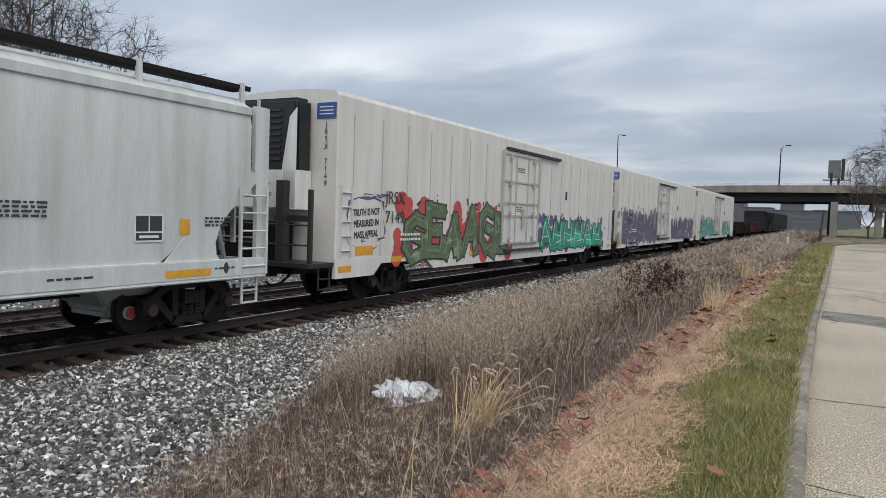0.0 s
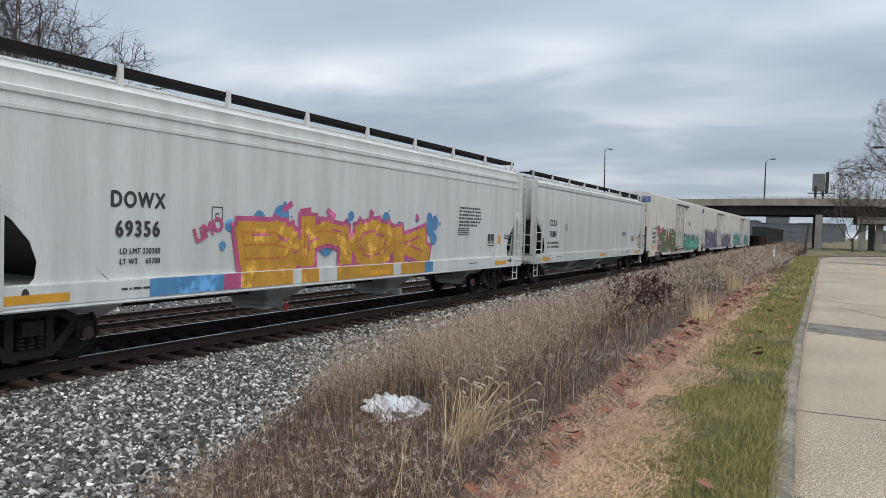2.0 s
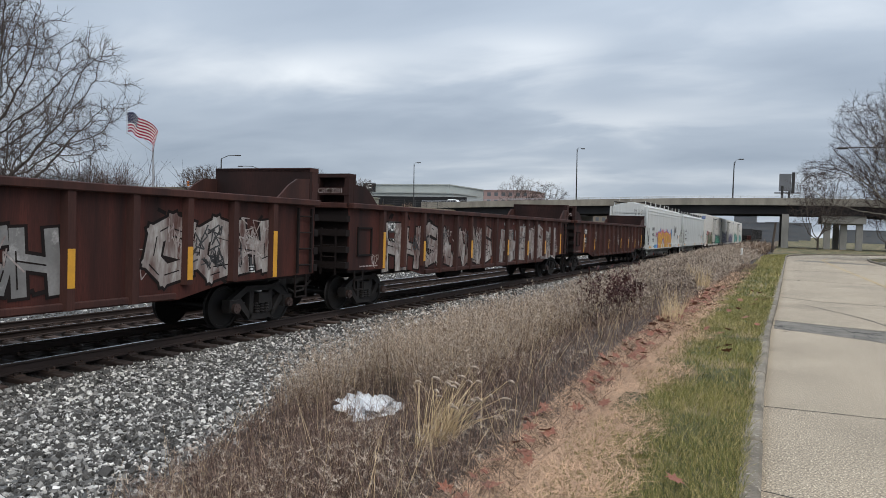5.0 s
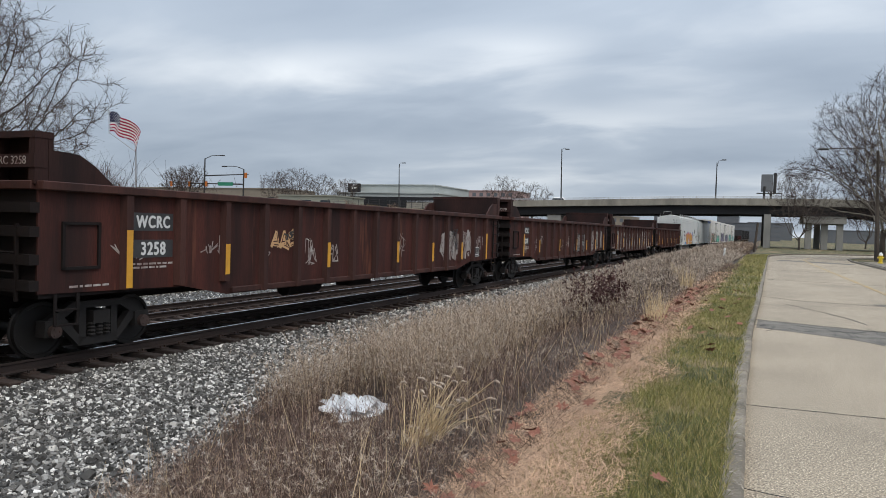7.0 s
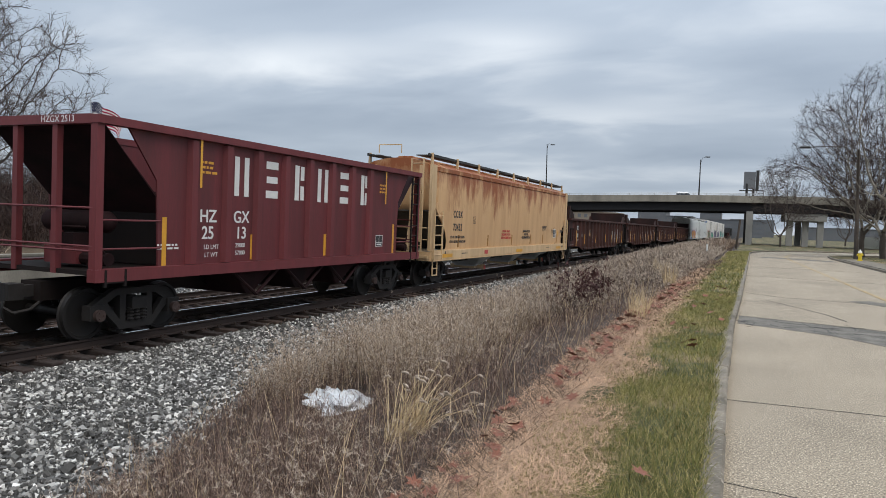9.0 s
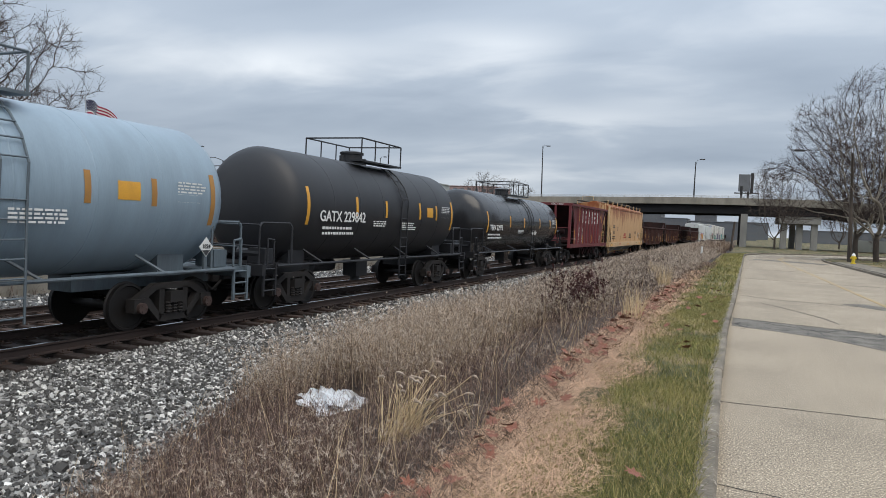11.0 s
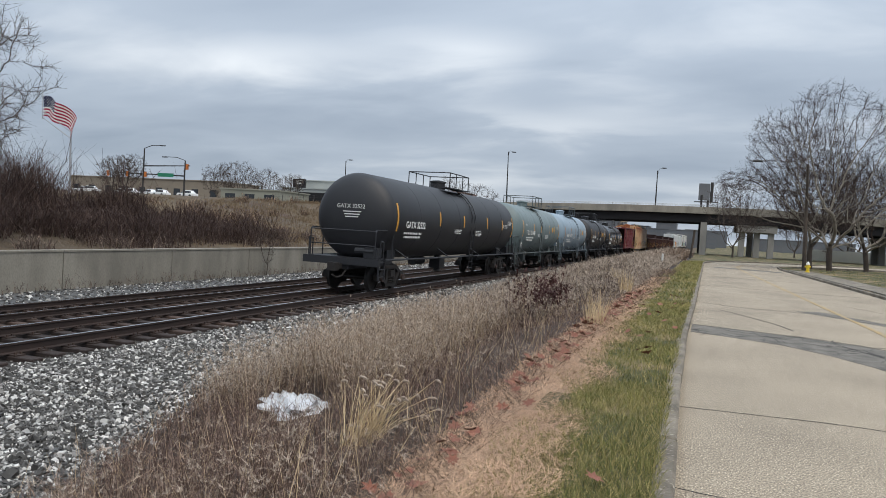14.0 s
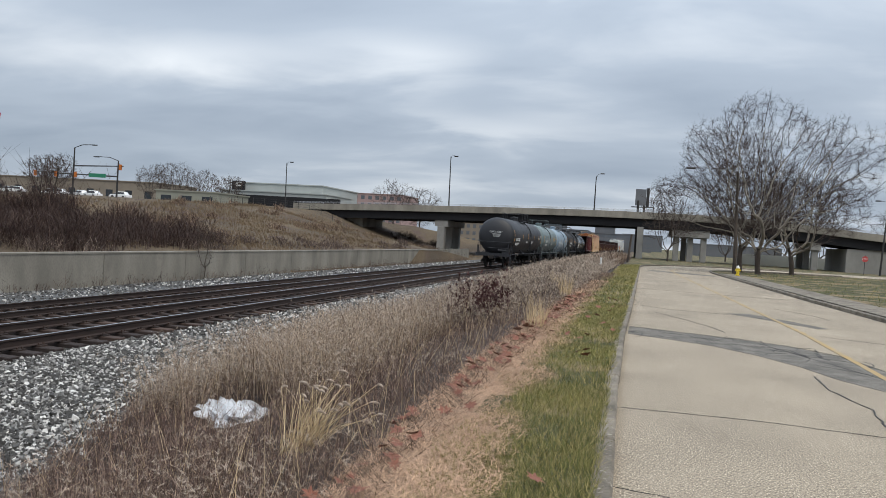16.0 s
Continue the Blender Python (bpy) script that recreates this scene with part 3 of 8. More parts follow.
# ---- the freight train ----
M.update({
    "hopper_white": paint("greyish_white_hopper_paint", (0.60, 0.62, 0.605), 0.45, (0.34, 0.34, 0.32), 0.55),
    "hopper_white_b": paint("clean_white_hopper_paint", (0.66, 0.675, 0.66), 0.42, (0.40, 0.40, 0.38), 0.45),
    "reefer_white": paint("chalky_white_reefer_paint", (0.70, 0.675, 0.63), 0.5, (0.47, 0.44, 0.40), 0.5),
    "tan": paint("rust_bled_tan_paint", (0.63, 0.395, 0.20), 0.55, (0.42, 0.225, 0.10), 0.5),
    "tan_sill": paint("tan_sill_paint", (0.66, 0.47, 0.27), 0.55, (0.30, 0.18, 0.09), 0.4),
    "rust_brown": paint("oxide_brown_gondola_paint", (0.088, 0.027, 0.020), 0.65, (0.022, 0.012, 0.011), 0.95, other=(0.125, 0.045, 0.028), other_at=0.60, other_scale=0.9),
    "rust_rib": paint("oxide_brown_rib_paint", (0.078, 0.032, 0.025), 0.65, (0.026, 0.015, 0.014), 0.8),
    "rust_dark": paint("dark_oxide_brown_paint", (0.042, 0.018, 0.015), 0.75, (0.012, 0.008, 0.008), 0.9),
    "dark_brown": paint("dark_brown_steel", (0.016, 0.0105, 0.0095), 0.8, (0.009, 0.008, 0.008), 0.6),
    "maroon": paint("maroon_hopper_paint", (0.150, 0.030, 0.034), 0.5, (0.05, 0.02, 0.02), 0.55),
    # the maroon darkened: shade of the open ends and underside put into the colour
    "maroon_shade": paint("shaded_maroon_paint", (0.030, 0.011, 0.012), 0.8, (0.010, 0.006, 0.006), 0.8),
    "maroon_rib": paint("maroon_rib_paint", (0.165, 0.034, 0.038), 0.5, (0.06, 0.02, 0.02), 0.4),
    "tank_green": paint("grey_green_tank_paint", (0.165, 0.218, 0.222), 0.42, (0.085, 0.108, 0.108), 0.5),
    "tank_blue": paint("blue_grey_tank_paint", (0.255, 0.335, 0.405), 0.4, (0.16, 0.21, 0.245), 0.45),
    "frame_blue": paint("dirty_blue_grey_frame_paint", (0.12, 0.155, 0.18), 0.55, (0.05, 0.055, 0.06), 0.7),
    "frame_green": paint("dirty_grey_green_frame_paint", (0.085, 0.105, 0.105), 0.55, (0.04, 0.045, 0.045), 0.7),
    "tank_dark": paint("charcoal_tank_paint", (0.014, 0.0145, 0.018), 0.5, (0.026, 0.026, 0.027), 0.35),
    "tank_black": paint("glossy_black_tank_paint", (0.014, 0.014, 0.016), 0.22, (0.04, 0.04, 0.04), 0.3),
    "truck": surface("greasy_truck_steel", (0.024, 0.020, 0.0185), (0.009, 0.008, 0.0075), 0.8, 0.1, 20, 3),
    "wheel": surface("dull_wheel_steel", (0.016, 0.014, 0.013), (0.014, 0.012, 0.012), 0.6, 0.3, 20, 3),
    "grime_shade": surface("shaded_oily_grime", (0.038, 0.034, 0.032), (0.016, 0.015, 0.014), 0.8, 0, 12, 1.5),
    "seam": surface("grey_panel_seam", (0.46, 0.45, 0.43), (0.3, 0.3, 0.29), 0.6, 0, 20, 3),
    "cap": surface("rusty_bearing_cap", (0.075, 0.045, 0.038), (0.03, 0.022, 0.02), 0.7, 0.1, 20, 3),
    "tread": surface("polished_wheel_rim", (0.40, 0.40, 0.41), (0.25, 0.25, 0.25), 0.3, 0.9, 20, 3),
    "yellow": surface("reflective_yellow_strip", (0.72, 0.36, 0.035), (0.45, 0.22, 0.03), 0.4, 0, 40, 4),
    "yellow_faded": surface("faded_orange_strip", (0.40, 0.19, 0.04), (0.25, 0.14, 0.05), 0.6, 0, 40, 4),
    "sign_white": surface("white_stencil_paint", (0.72, 0.72, 0.70), (0.5, 0.5, 0.48), 0.6, 0, 50, 5, amount=0.35),
    "worn_white": surface("worn_white_stencil", (0.50, 0.46, 0.43), (0.16, 0.09, 0.08), 0.7, 0, 14, 5, amount=0.9),
    "ink": surface("black_stencil_paint", (0.03, 0.03, 0.032), (0.06, 0.06, 0.06), 0.6, 0, 50, 5),
    "blue": surface("blue_placard", (0.035, 0.09, 0.30), (0.03, 0.07, 0.2), 0.4, 0, 40, 4),
    "grille": surface("black_plastic_grille", (0.015, 0.015, 0.017), (0.008, 0.008, 0.009), 0.5, 0, 20, 4),
    "red": surface("red_spray_paint", (0.55, 0.075, 0.07), (0.35, 0.05, 0.05), 0.6, 0, 20, 3),
    "rust": surface("rust_bleed", (0.33, 0.17, 0.045), (0.26, 0.11, 0.03), 0.8, 0, 14, 3, (1, 2, 0.4), amount=0.8),
})


def bleed(material, rust, low, high):
    """Rust that runs down from the roof edge of a car, in ragged streaks."""
    t = material.node_tree
    b = t.nodes["Principled BSDF"]
    base = b.inputs["Base Color"].links[0].from_socket
    co, mp, sp = t.nodes.new("ShaderNodeTexCoord"), t.nodes.new("ShaderNodeMapping"), t.nodes.new("ShaderNodeSeparateXYZ")
    mp.inputs["Scale"].default_value = (1, 2.0, 0.62)
    t.links.new(co.outputs["Object"], mp.inputs[0])
    t.links.new(co.outputs["Object"], sp.inputs[0])
    total = None
    for scale, weight in ((0.42, 1.15), (1.3, 0.75), (6.0, 0.15)):
        n = t.nodes.new("ShaderNodeTexNoise")
        n.inputs["Scale"].default_value, n.inputs["Detail"].default_value, n.inputs["Roughness"].default_value = scale, 5.0, 0.65
        t.links.new(mp.outputs[0], n.inputs[0])
        k = t.nodes.new("ShaderNodeMath")
        k.operation = "MULTIPLY_ADD"
        t.links.new(n.outputs["Fac"], k.inputs[0])
        k.inputs[1].default_value = weight
        if total is None:
            k.inputs[2].default_value = -1.025
        else:
            t.links.new(total, k.inputs[2])
        total = k.outputs[0]
    up = t.nodes.new("ShaderNodeMapRange")
    up.inputs["From Min"].default_value, up.inputs["From Max"].default_value = low, high
    up.inputs["To Min"].default_value, up.inputs["To Max"].default_value = -0.42, 0.20
    t.links.new(sp.outputs["Z"], up.inputs["Value"])
    s = t.nodes.new("ShaderNodeMath")
    t.links.new(total, s.inputs[0])
    t.links.new(up.outputs[0], s.inputs[1])
    r = t.nodes.new("ShaderNodeMapRange")
    r.inputs["From Min"].default_value, r.inputs["From Max"].default_value = -0.06, 0.20
    t.links.new(s.outputs[0], r.inputs["Value"])
    m = t.nodes.new("ShaderNodeMix")
    m.data_type = "RGBA"
    t.links.new(r.outputs[0], m.inputs[0])
    t.links.new(base, m.inputs[6])
    m.inputs[7].default_value = (*rust, 1)
    t.links.new(m.outputs[2], b.inputs["Base Color"])


for key, gloss in (("rust_brown", 0.2), ("rust_rib", 0.2), ("rust_dark", 0.2), ("dark_brown", 0.2), ("maroon_shade", 0.15), ("maroon", 0.35), ("maroon_rib", 0.35)):
    M[key].node_tree.nodes["Principled BSDF"].inputs["Specular IOR Level"].default_value = gloss
bleed(M["tan"], (0.25, 0.070, 0.018), 1.9, 4.3)


def spray(name, col):
    return surface(name, col, tuple(c * 0.5 for c in col), 0.7, 0, 18, 2.2, amount=0.7, other=tuple(min(0.85, c * 1.45 + 0.02) for c in col), other_at=0.54, other_scale=1.6)


M.update({
    "g_green": spray("olive_spray", (0.13, 0.19, 0.09)), "g_teal": spray("teal_spray", (0.035, 0.34, 0.22)), "g_purple": spray("violet_spray", (0.13, 0.11, 0.24)),
    "g_slate": spray("slate_spray", (0.14, 0.13, 0.18)), "g_aqua": spray("aqua_spray", (0.12, 0.36, 0.33)), "g_yellow": spray("golden_spray", (0.66, 0.34, 0.045)),
    "g_orange": spray("orange_spray", (0.62, 0.22, 0.04)), "g_blue": spray("sky_blue_spray", (0.10, 0.30, 0.55)), "g_pink": spray("pink_spray", (0.55, 0.11, 0.25)),
    "g_white": surface("thin_white_spray", (0.46, 0.44, 0.41), (0.10, 0.045, 0.036), 0.8, 0, 9, 2.2, (1, 1.6, 0.5), amount=1.0, other=(0.09, 0.032, 0.024), other_at=0.56, other_scale=1.3), "g_grey": spray("grey_spray", (0.26, 0.25, 0.24)),
})

SHARED = {}


def shared(key, material, build, smooth=False):
    if key not in SHARED:
        bm = bmesh.new()
        build(bm)
        SHARED[key] = mesh_of(key, bm, material, smooth)
    return SHARED[key]


def place(name, me, parent, m=None, label=""):
    ob = new(name, me)
    ob.parent = parent
    if m:
        ob.matrix_basis = m
    return tagged(ob, label)


WHEEL_R = 0.457
WHEELS, TRAIN, V = [], [], 17.85


def build_wheelset(bm):
    for s in (-1, 1):
        prof = [(0.66, 0.10), (0.67, 0.16), (0.71, 0.30), (0.68, 0.40), (0.672, 0.475), (0.69, 0.488), (0.708, 0.480), (0.72, 0.461), (0.80, 0.457), (0.805, 0.405), (0.775, 0.39), (0.765, 0.25), (0.79, 0.14), (0.79, 0.10)]
        lathe(bm, [(s * a, r) for a, r in prof], "x", 28)
    rod(bm, (-1.0, 0, 0), (1.0, 0, 0), 0.08, n=10)


def build_side_frame(bm, s):
    x0, x1 = s * 0.93, s * 1.07
    for q in ([(-1.0, 0.50), (-0.72, 0.62), (-0.45, 0.78), (0.45, 0.78), (0.72, 0.62), (1.0, 0.50), (1.0, 0.62), (0.75, 0.76), (0.5, 0.90), (-0.5, 0.90), (-0.75, 0.76), (-1.0, 0.62)],
              [(-0.82, 0.60), (-0.66, 0.66), (-0.30, 0.24), (-0.38, 0.16)], [(0.82, 0.60), (0.66, 0.66), (0.30, 0.24), (0.38, 0.16)],
              [(-0.40, 0.15), (0.40, 0.15), (0.34, 0.29), (-0.34, 0.29)], [(-0.38, 0.27), (-0.25, 0.27), (-0.25, 0.80), (-0.38, 0.80)], [(0.25, 0.27), (0.38, 0.27), (0.38, 0.80), (0.25, 0.80)]):
        plate(bm, q, min(x0, x1), max(x0, x1))
    for y in (-0.89, 0.89):
        box(bm, (s * 1.0, y, 0.50), (0.22, 0.30, 0.26))


def build_spring(bm):
    for dx in (-0.08, 0.08):
        for y in (-0.15, 0, 0.15):
            for k in range(4):
                lathe(bm, [(-0.024, 0.052), (0.0, 0.068), (0.024, 0.052)], "z", 8, (dx, y, 0.325 + k * 0.06))


def build_cap(bm):
    rod(bm, (0, 0, 0), (0.14, 0, 0), 0.105, n=14)
    for k in range(3):
        a = k * math.tau / 3
        rod(bm, (0.13, 0.06 * math.cos(a), 0.06 * math.sin(a)), (0.155, 0.06 * math.cos(a), 0.06 * math.sin(a)), 0.018, n=6)


def bogie(car, y):
    t = place("truck_bolster", shared("truck_bolster", M["truck"], lambda bm: box(bm, (0, 0, 0.62), (2.3, 0.34, 0.22))), car, pose(0, y, 0), "steel truck between two cast side frames")
    for s, key in ((-1, "side_frame_far"), (1, "side_frame_near")):
        place("side_frame", shared(key, M["truck"], lambda bm: build_side_frame(bm, s)), t)
        place("spring_nest", shared("spring_nest", M["truck"], build_spring), t, pose(s * 1.0, 0, 0))
        for dy in (-0.89, 0.89):
            place("bearing_cap", shared("bearing_cap", M["cap"], build_cap, True), t, pose(s * 1.05, dy, WHEEL_R, 0, 0, 0 if s > 0 else 180))
    for dy in (-0.89, 0.89):
        w = place("wheelset", shared("wheelset", M["wheel"], build_wheelset, True), car, pose(0, y + dy, WHEEL_R), "steel wheels on an axle")
        WHEELS.append((w, y + dy))


def coupler(car, y, s):
    bm = bmesh.new()
    box(bm, (0, y - s * 0.35, 0.86), (0.16, 0.7, 0.2))
    box(bm, (0.03 * s, y + s * 0.05, 0.86), (0.3, 0.28, 0.28))
    bar(bm, [(0.2, y - s * 0.5, 0.78), (0.2, y - s * 0.15, 0.55), (0.12, y + s * 0.1, 0.5), (0.03, y + s * 0.22, 0.6)], 0.03)
    part("coupler", bm, M["truck"], car, "knuckle coupler with air hose")


def underframe(car, half, material, z=0.86, hw=0.25):
    bm = bmesh.new()
    box(bm, (0, 0, z), (2 * hw, 2 * half, 0.34))
    part("centre_sill", bm, material, car)


def ladder(car, material, at, z0, z1, width, rungs, axis="y", r=0.02, name="ladder", label=""):
    """A ladder; its rungs run along the axis."""
    bm = bmesh.new()
    d = Vector((0, width / 2, 0)) if axis == "y" else Vector((width / 2, 0, 0))
    at = Vector(at)
    for s in (-1, 1):
        box(bm, at + s * d + Vector((0, 0, (z0 + z1) / 2)), (0.05, 0.05, z1 - z0))
    for i in range(rungs):
        z = z0 + (i + 0.5) * (z1 - z0) / rungs
        rod(bm, at - d + Vector((0, 0, z)), at + d + Vector((0, 0, z)), r, n=6)
    part(name, bm, material, car, label)


def steps(car, material, y, x=1.5, z=0.95):
    bm = bmesh.new()
    for s in (-0.2, 0.2):
        box(bm, (x, y + s, z - 0.25), (0.025, 0.05, 0.5))
    for dz in (0.26, 0.5):
        box(bm, (x, y, z - dz), (0.06, 0.42, 0.03))
    part("sill_step", bm, material, car)


def panel(name, car, material, x, y, z, ly, lz, t=0.004, label=""):
    bm = bmesh.new()
    box(bm, (x + t / 2, y, z), (t, ly, lz))
    return part(name, bm, material, car, label)


def bars(car, material, x, y, z, width, rows, h=0.035, gap=0.065, name="stencil_line", seed=1):
    """Small stencilled lines that cannot be read."""
    rnd = random.Random(seed)
    bm = bmesh.new()
    for i in range(rows):
        at = y - width / 2
        stop = y + width / 2 * rnd.uniform(0.55, 1.0)
        while at < stop:
            w = rnd.uniform(0.04, 0.16)
            box(bm, (x + 0.002, at + w / 2, z - i * gap), (0.003, w, h))
            at += w + 0.035
    part(name, bm, material, car)


def placard(car, x, y, z, s=0.5):
    bm = bmesh.new()
    box(bm, (x + 0.002, y, z), (0.004, s, s * 0.8))
    p = part("data_panel", bm, M["ink"], car, "black data panel with white frame")
    bm = bmesh.new()
    for dy, dz, ly, lz in ((0, 0.4, 1, 0.05), (0, -0.4, 1, 0.05), (0, -0.12, 0.94, 0.04), (-0.5, 0, 0.05, 0.8), (0.5, 0, 0.05, 0.8), (0, 0.14, 0.04, 0.5), (0, -0.26, 0.7, 0.08)):
        box(bm, (x + 0.006, y + dy * s, z + dz * s), (0.004, ly * s, lz * s))
    part("panel_line", bm, M["sign_white"], p)


def blob(rnd, n, w, h, rough=0.22):
    return [(w / 2 * math.cos(a) * (abs(math.cos(a)) ** -0.45 if abs(math.cos(a)) > 0.4 else 1) * rnd.uniform(1 - rough, 1 + rough), h / 2 * math.sin(a) * (abs(math.sin(a)) ** -0.4 if abs(math.sin(a)) > 0.4 else 1) * rnd.uniform(1 - rough, 1 + rough)) for a in (i * math.tau / n for i in range(n))]


GLYPHS = {
    "B": [[(0, 0), (0, 1)], [(0, 1), (0.65, 1), (0.85, 0.78), (0.6, 0.53), (0, 0.53)], [(0.6, 0.53), (1, 0.30), (0.8, 0), (0, 0)]],
    "n": [[(0, 0), (0, 1)], [(0, 0.55), (0.4, 0.78), (0.85, 0.66), (0.95, 0.3), (0.95, 0)]],
    "o": [[(0.5, 0.95), (0.1, 0.78), (0, 0.45), (0.15, 0.1), (0.5, 0), (0.85, 0.1), (1, 0.45), (0.9, 0.78), (0.5, 0.95)]],
    "k": [[(0, 0), (0, 1)], [(0.1, 0.42), (0.9, 0.9)], [(0.3, 0.5), (1, 0)]],
}


def abstract_glyph(rnd):
    """Strokes that look like a wild letter but spell nothing."""
    g = [[(0.05, 0), (rnd.uniform(-0.05, 0.15), 1)]]
    kind = rnd.randrange(4)
    if kind == 3:
        g = [[(0.95, 0.9), (0.5, 1.0), (0.05, 0.8), (0.0, 0.3), (0.4, 0.0), (1.0, 0.12)], [(0.5, 0.55), (1.0, 0.45), (1.1, 0.2)]]
    elif kind == 0:
        g += [[(0, 0.95), (0.95, rnd.uniform(0.8, 1.05))], [(0.1, 0.5), (0.75, 0.5)], [(0.05, 0.04), (1, 0.0), (1.05, 0.25)]]
    elif kind == 1:
        g += [[(0.9, 0), (0.95, 1)], [(0, 0.55), (0.9, 0.42)]]
    elif kind == 2:
        g = [[(0, 0), (0.45, 1.02)], [(0.45, 1.02), (1, -0.02)], [(0.2, 0.36), (0.85, 0.40)]]
    if rnd.random() < 0.6:
        g.append([(rnd.uniform(0.2, 0.8), 0.1), (rnd.uniform(0.9, 1.35), rnd.uniform(-0.12, 0.25))])
    return g


def stroke(bm, pts, half, x):
    """A flat painted stroke with square ends along points of the side."""
    for k, (a, b) in enumerate(zip(pts, pts[1:])):
        a, b = Vector(a), Vector(b)
        d = (b - a).normalized()
        e, n_ = d * half * 0.85, Vector((-d.y, d.x)) * half
        bm.faces.new([bm.verts.new((x + 0.00022 * (k % 5), p.x, p.y)) for p in (a - e - n_, b + e - n_, b + e + n_, a - e + n_)])


def disc(bm, y, z, r, x, n=12):
    bm.faces.new([bm.verts.new((x, y + r * math.cos(i * math.tau / n), z + r * math.sin(i * math.tau / n))) for i in range(n)])


def graffiti(car, x, y0, z0, length, height, letters, fill, outline, back=None, light=None, seed=3, label="spray-painted graffiti", edge=1.0, glyphs=None, fat=0.15):
    """A graffiti piece: a spray cloud, letter strokes with their outline, fill, inner lines and highlights, each a thin film."""
    rnd = random.Random(seed)
    base = None
    if back:
        bm = bmesh.new()
        for i in range(letters * 9):
            u = rnd.uniform(-0.06, 1.06)
            r0 = height * rnd.uniform(0.08, 0.20)
            disc(bm, y0 + u * length, z0 + height * (0.5 + rnd.uniform(-0.46, 0.46)), r0, x + 0.0015 + 0.00006 * i)
        for i in range(letters * 3):
            disc(bm, y0 + rnd.uniform(-0.14, 1.12) * length, z0 + rnd.uniform(0.05, 1.1) * height, rnd.uniform(0.03, 0.09), x + 0.0014)
        base = part("graffiti", bm, back, car, label)
    outm, w = bmesh.new(), length / letters
    films = []
    for i in range(letters):
        strokes_ = GLYPHS[glyphs[i]] if glyphs else abstract_glyph(rnd)
        lean, lift, tall = rnd.uniform(-0.14, 0.14), rnd.uniform(-0.05, 0.05) * height, height * rnd.uniform(0.80, 0.98)
        half = min(w, height) * fat * rnd.uniform(0.9, 1.12)
        y1, wide = y0 + i * w + half, w * 1.06 - 2 * half

        def at(p):
            return (y1 + p[0] * wide + lean * (p[1] - 0.5) * tall, z0 + half + lift + p[1] * (tall - 2 * half))

        fm, lm = bmesh.new(), bmesh.new()
        for k, line in enumerate(strokes_):
            pts = [at(p) for p in line]
            up = 0.0012 * (i % 2)
            stroke(outm, pts, half + 0.055 * edge, x + 0.008 + up + 0.0002 * k)
            stroke(fm, pts, half, x + 0.0108 + up + 0.0002 * k)
            if light:
                off = half * rnd.uniform(0.35, 0.6)
                stroke(lm, [(p - off, q + off * 0.4) for p, q in pts], 0.018, x + 0.0138 + 0.0002 * k)
            for p, q in zip(pts, pts[1:]):
                if rnd.random() < 0.75:
                    u0, u1 = rnd.uniform(0.0, 0.35), rnd.uniform(0.55, 1.0)
                    d = half * rnd.uniform(-0.5, 0.5)
                    stroke(outm, [(p[0] + (q[0] - p[0]) * v + d, p[1] + (q[1] - p[1]) * v + d) for v in (u0, u1)], 0.012 * edge, x + 0.0145)
        films.append((fm, lm))
        for _ in range(2):
            p = (y1 + rnd.uniform(0, 1) * wide, z0 + rnd.choice((0.02, 0.98)) * height)
            stroke(outm, [p, (p[0] + rnd.uniform(-0.3, 0.3), p[1] + rnd.uniform(-0.12, 0.16))], 0.035 * edge, x + 0.0075)
    top = part("graffiti" if base is None else "outline", outm, outline, base or car, label if base is None else "")
    for fm, lm in films:
        tagged(part("paint_fill", fm, fill, base or top), kind="stuff")
        if light:
            tagged(part("highlight", lm, light, base or top), kind="stuff")
        else:
            lm.free()


def scribble(car, x, y0, z0, w, h, material, seed, n=7, r=0.012):
    """A loose tag drawn with one thin wavering line."""
    rnd = random.Random(seed)
    bm = bmesh.new()
    for _ in range(n):
        cy = y0 + rnd.uniform(0, w)
        pts = [Vector((x + 0.003, cy + rnd.uniform(-0.2, 0.2) * w, z0 + rnd.uniform(0, h))) for _ in range(4)]
        for a, b in zip(pts, pts[1:]):
            d = (b - a).normalized()
            nn = Vector((0, -d.z, d.y)) * r
            bm.faces.new([bm.verts.new(v) for v in (a - nn, b - nn, b + nn, a + nn)])
    bmesh.ops.recalc_face_normals(bm, faces=bm.faces[:])
    part("graffiti_tag", bm, material, car)


def enlist(car, s0):
    TRAIN.append((car, s0))
    return car


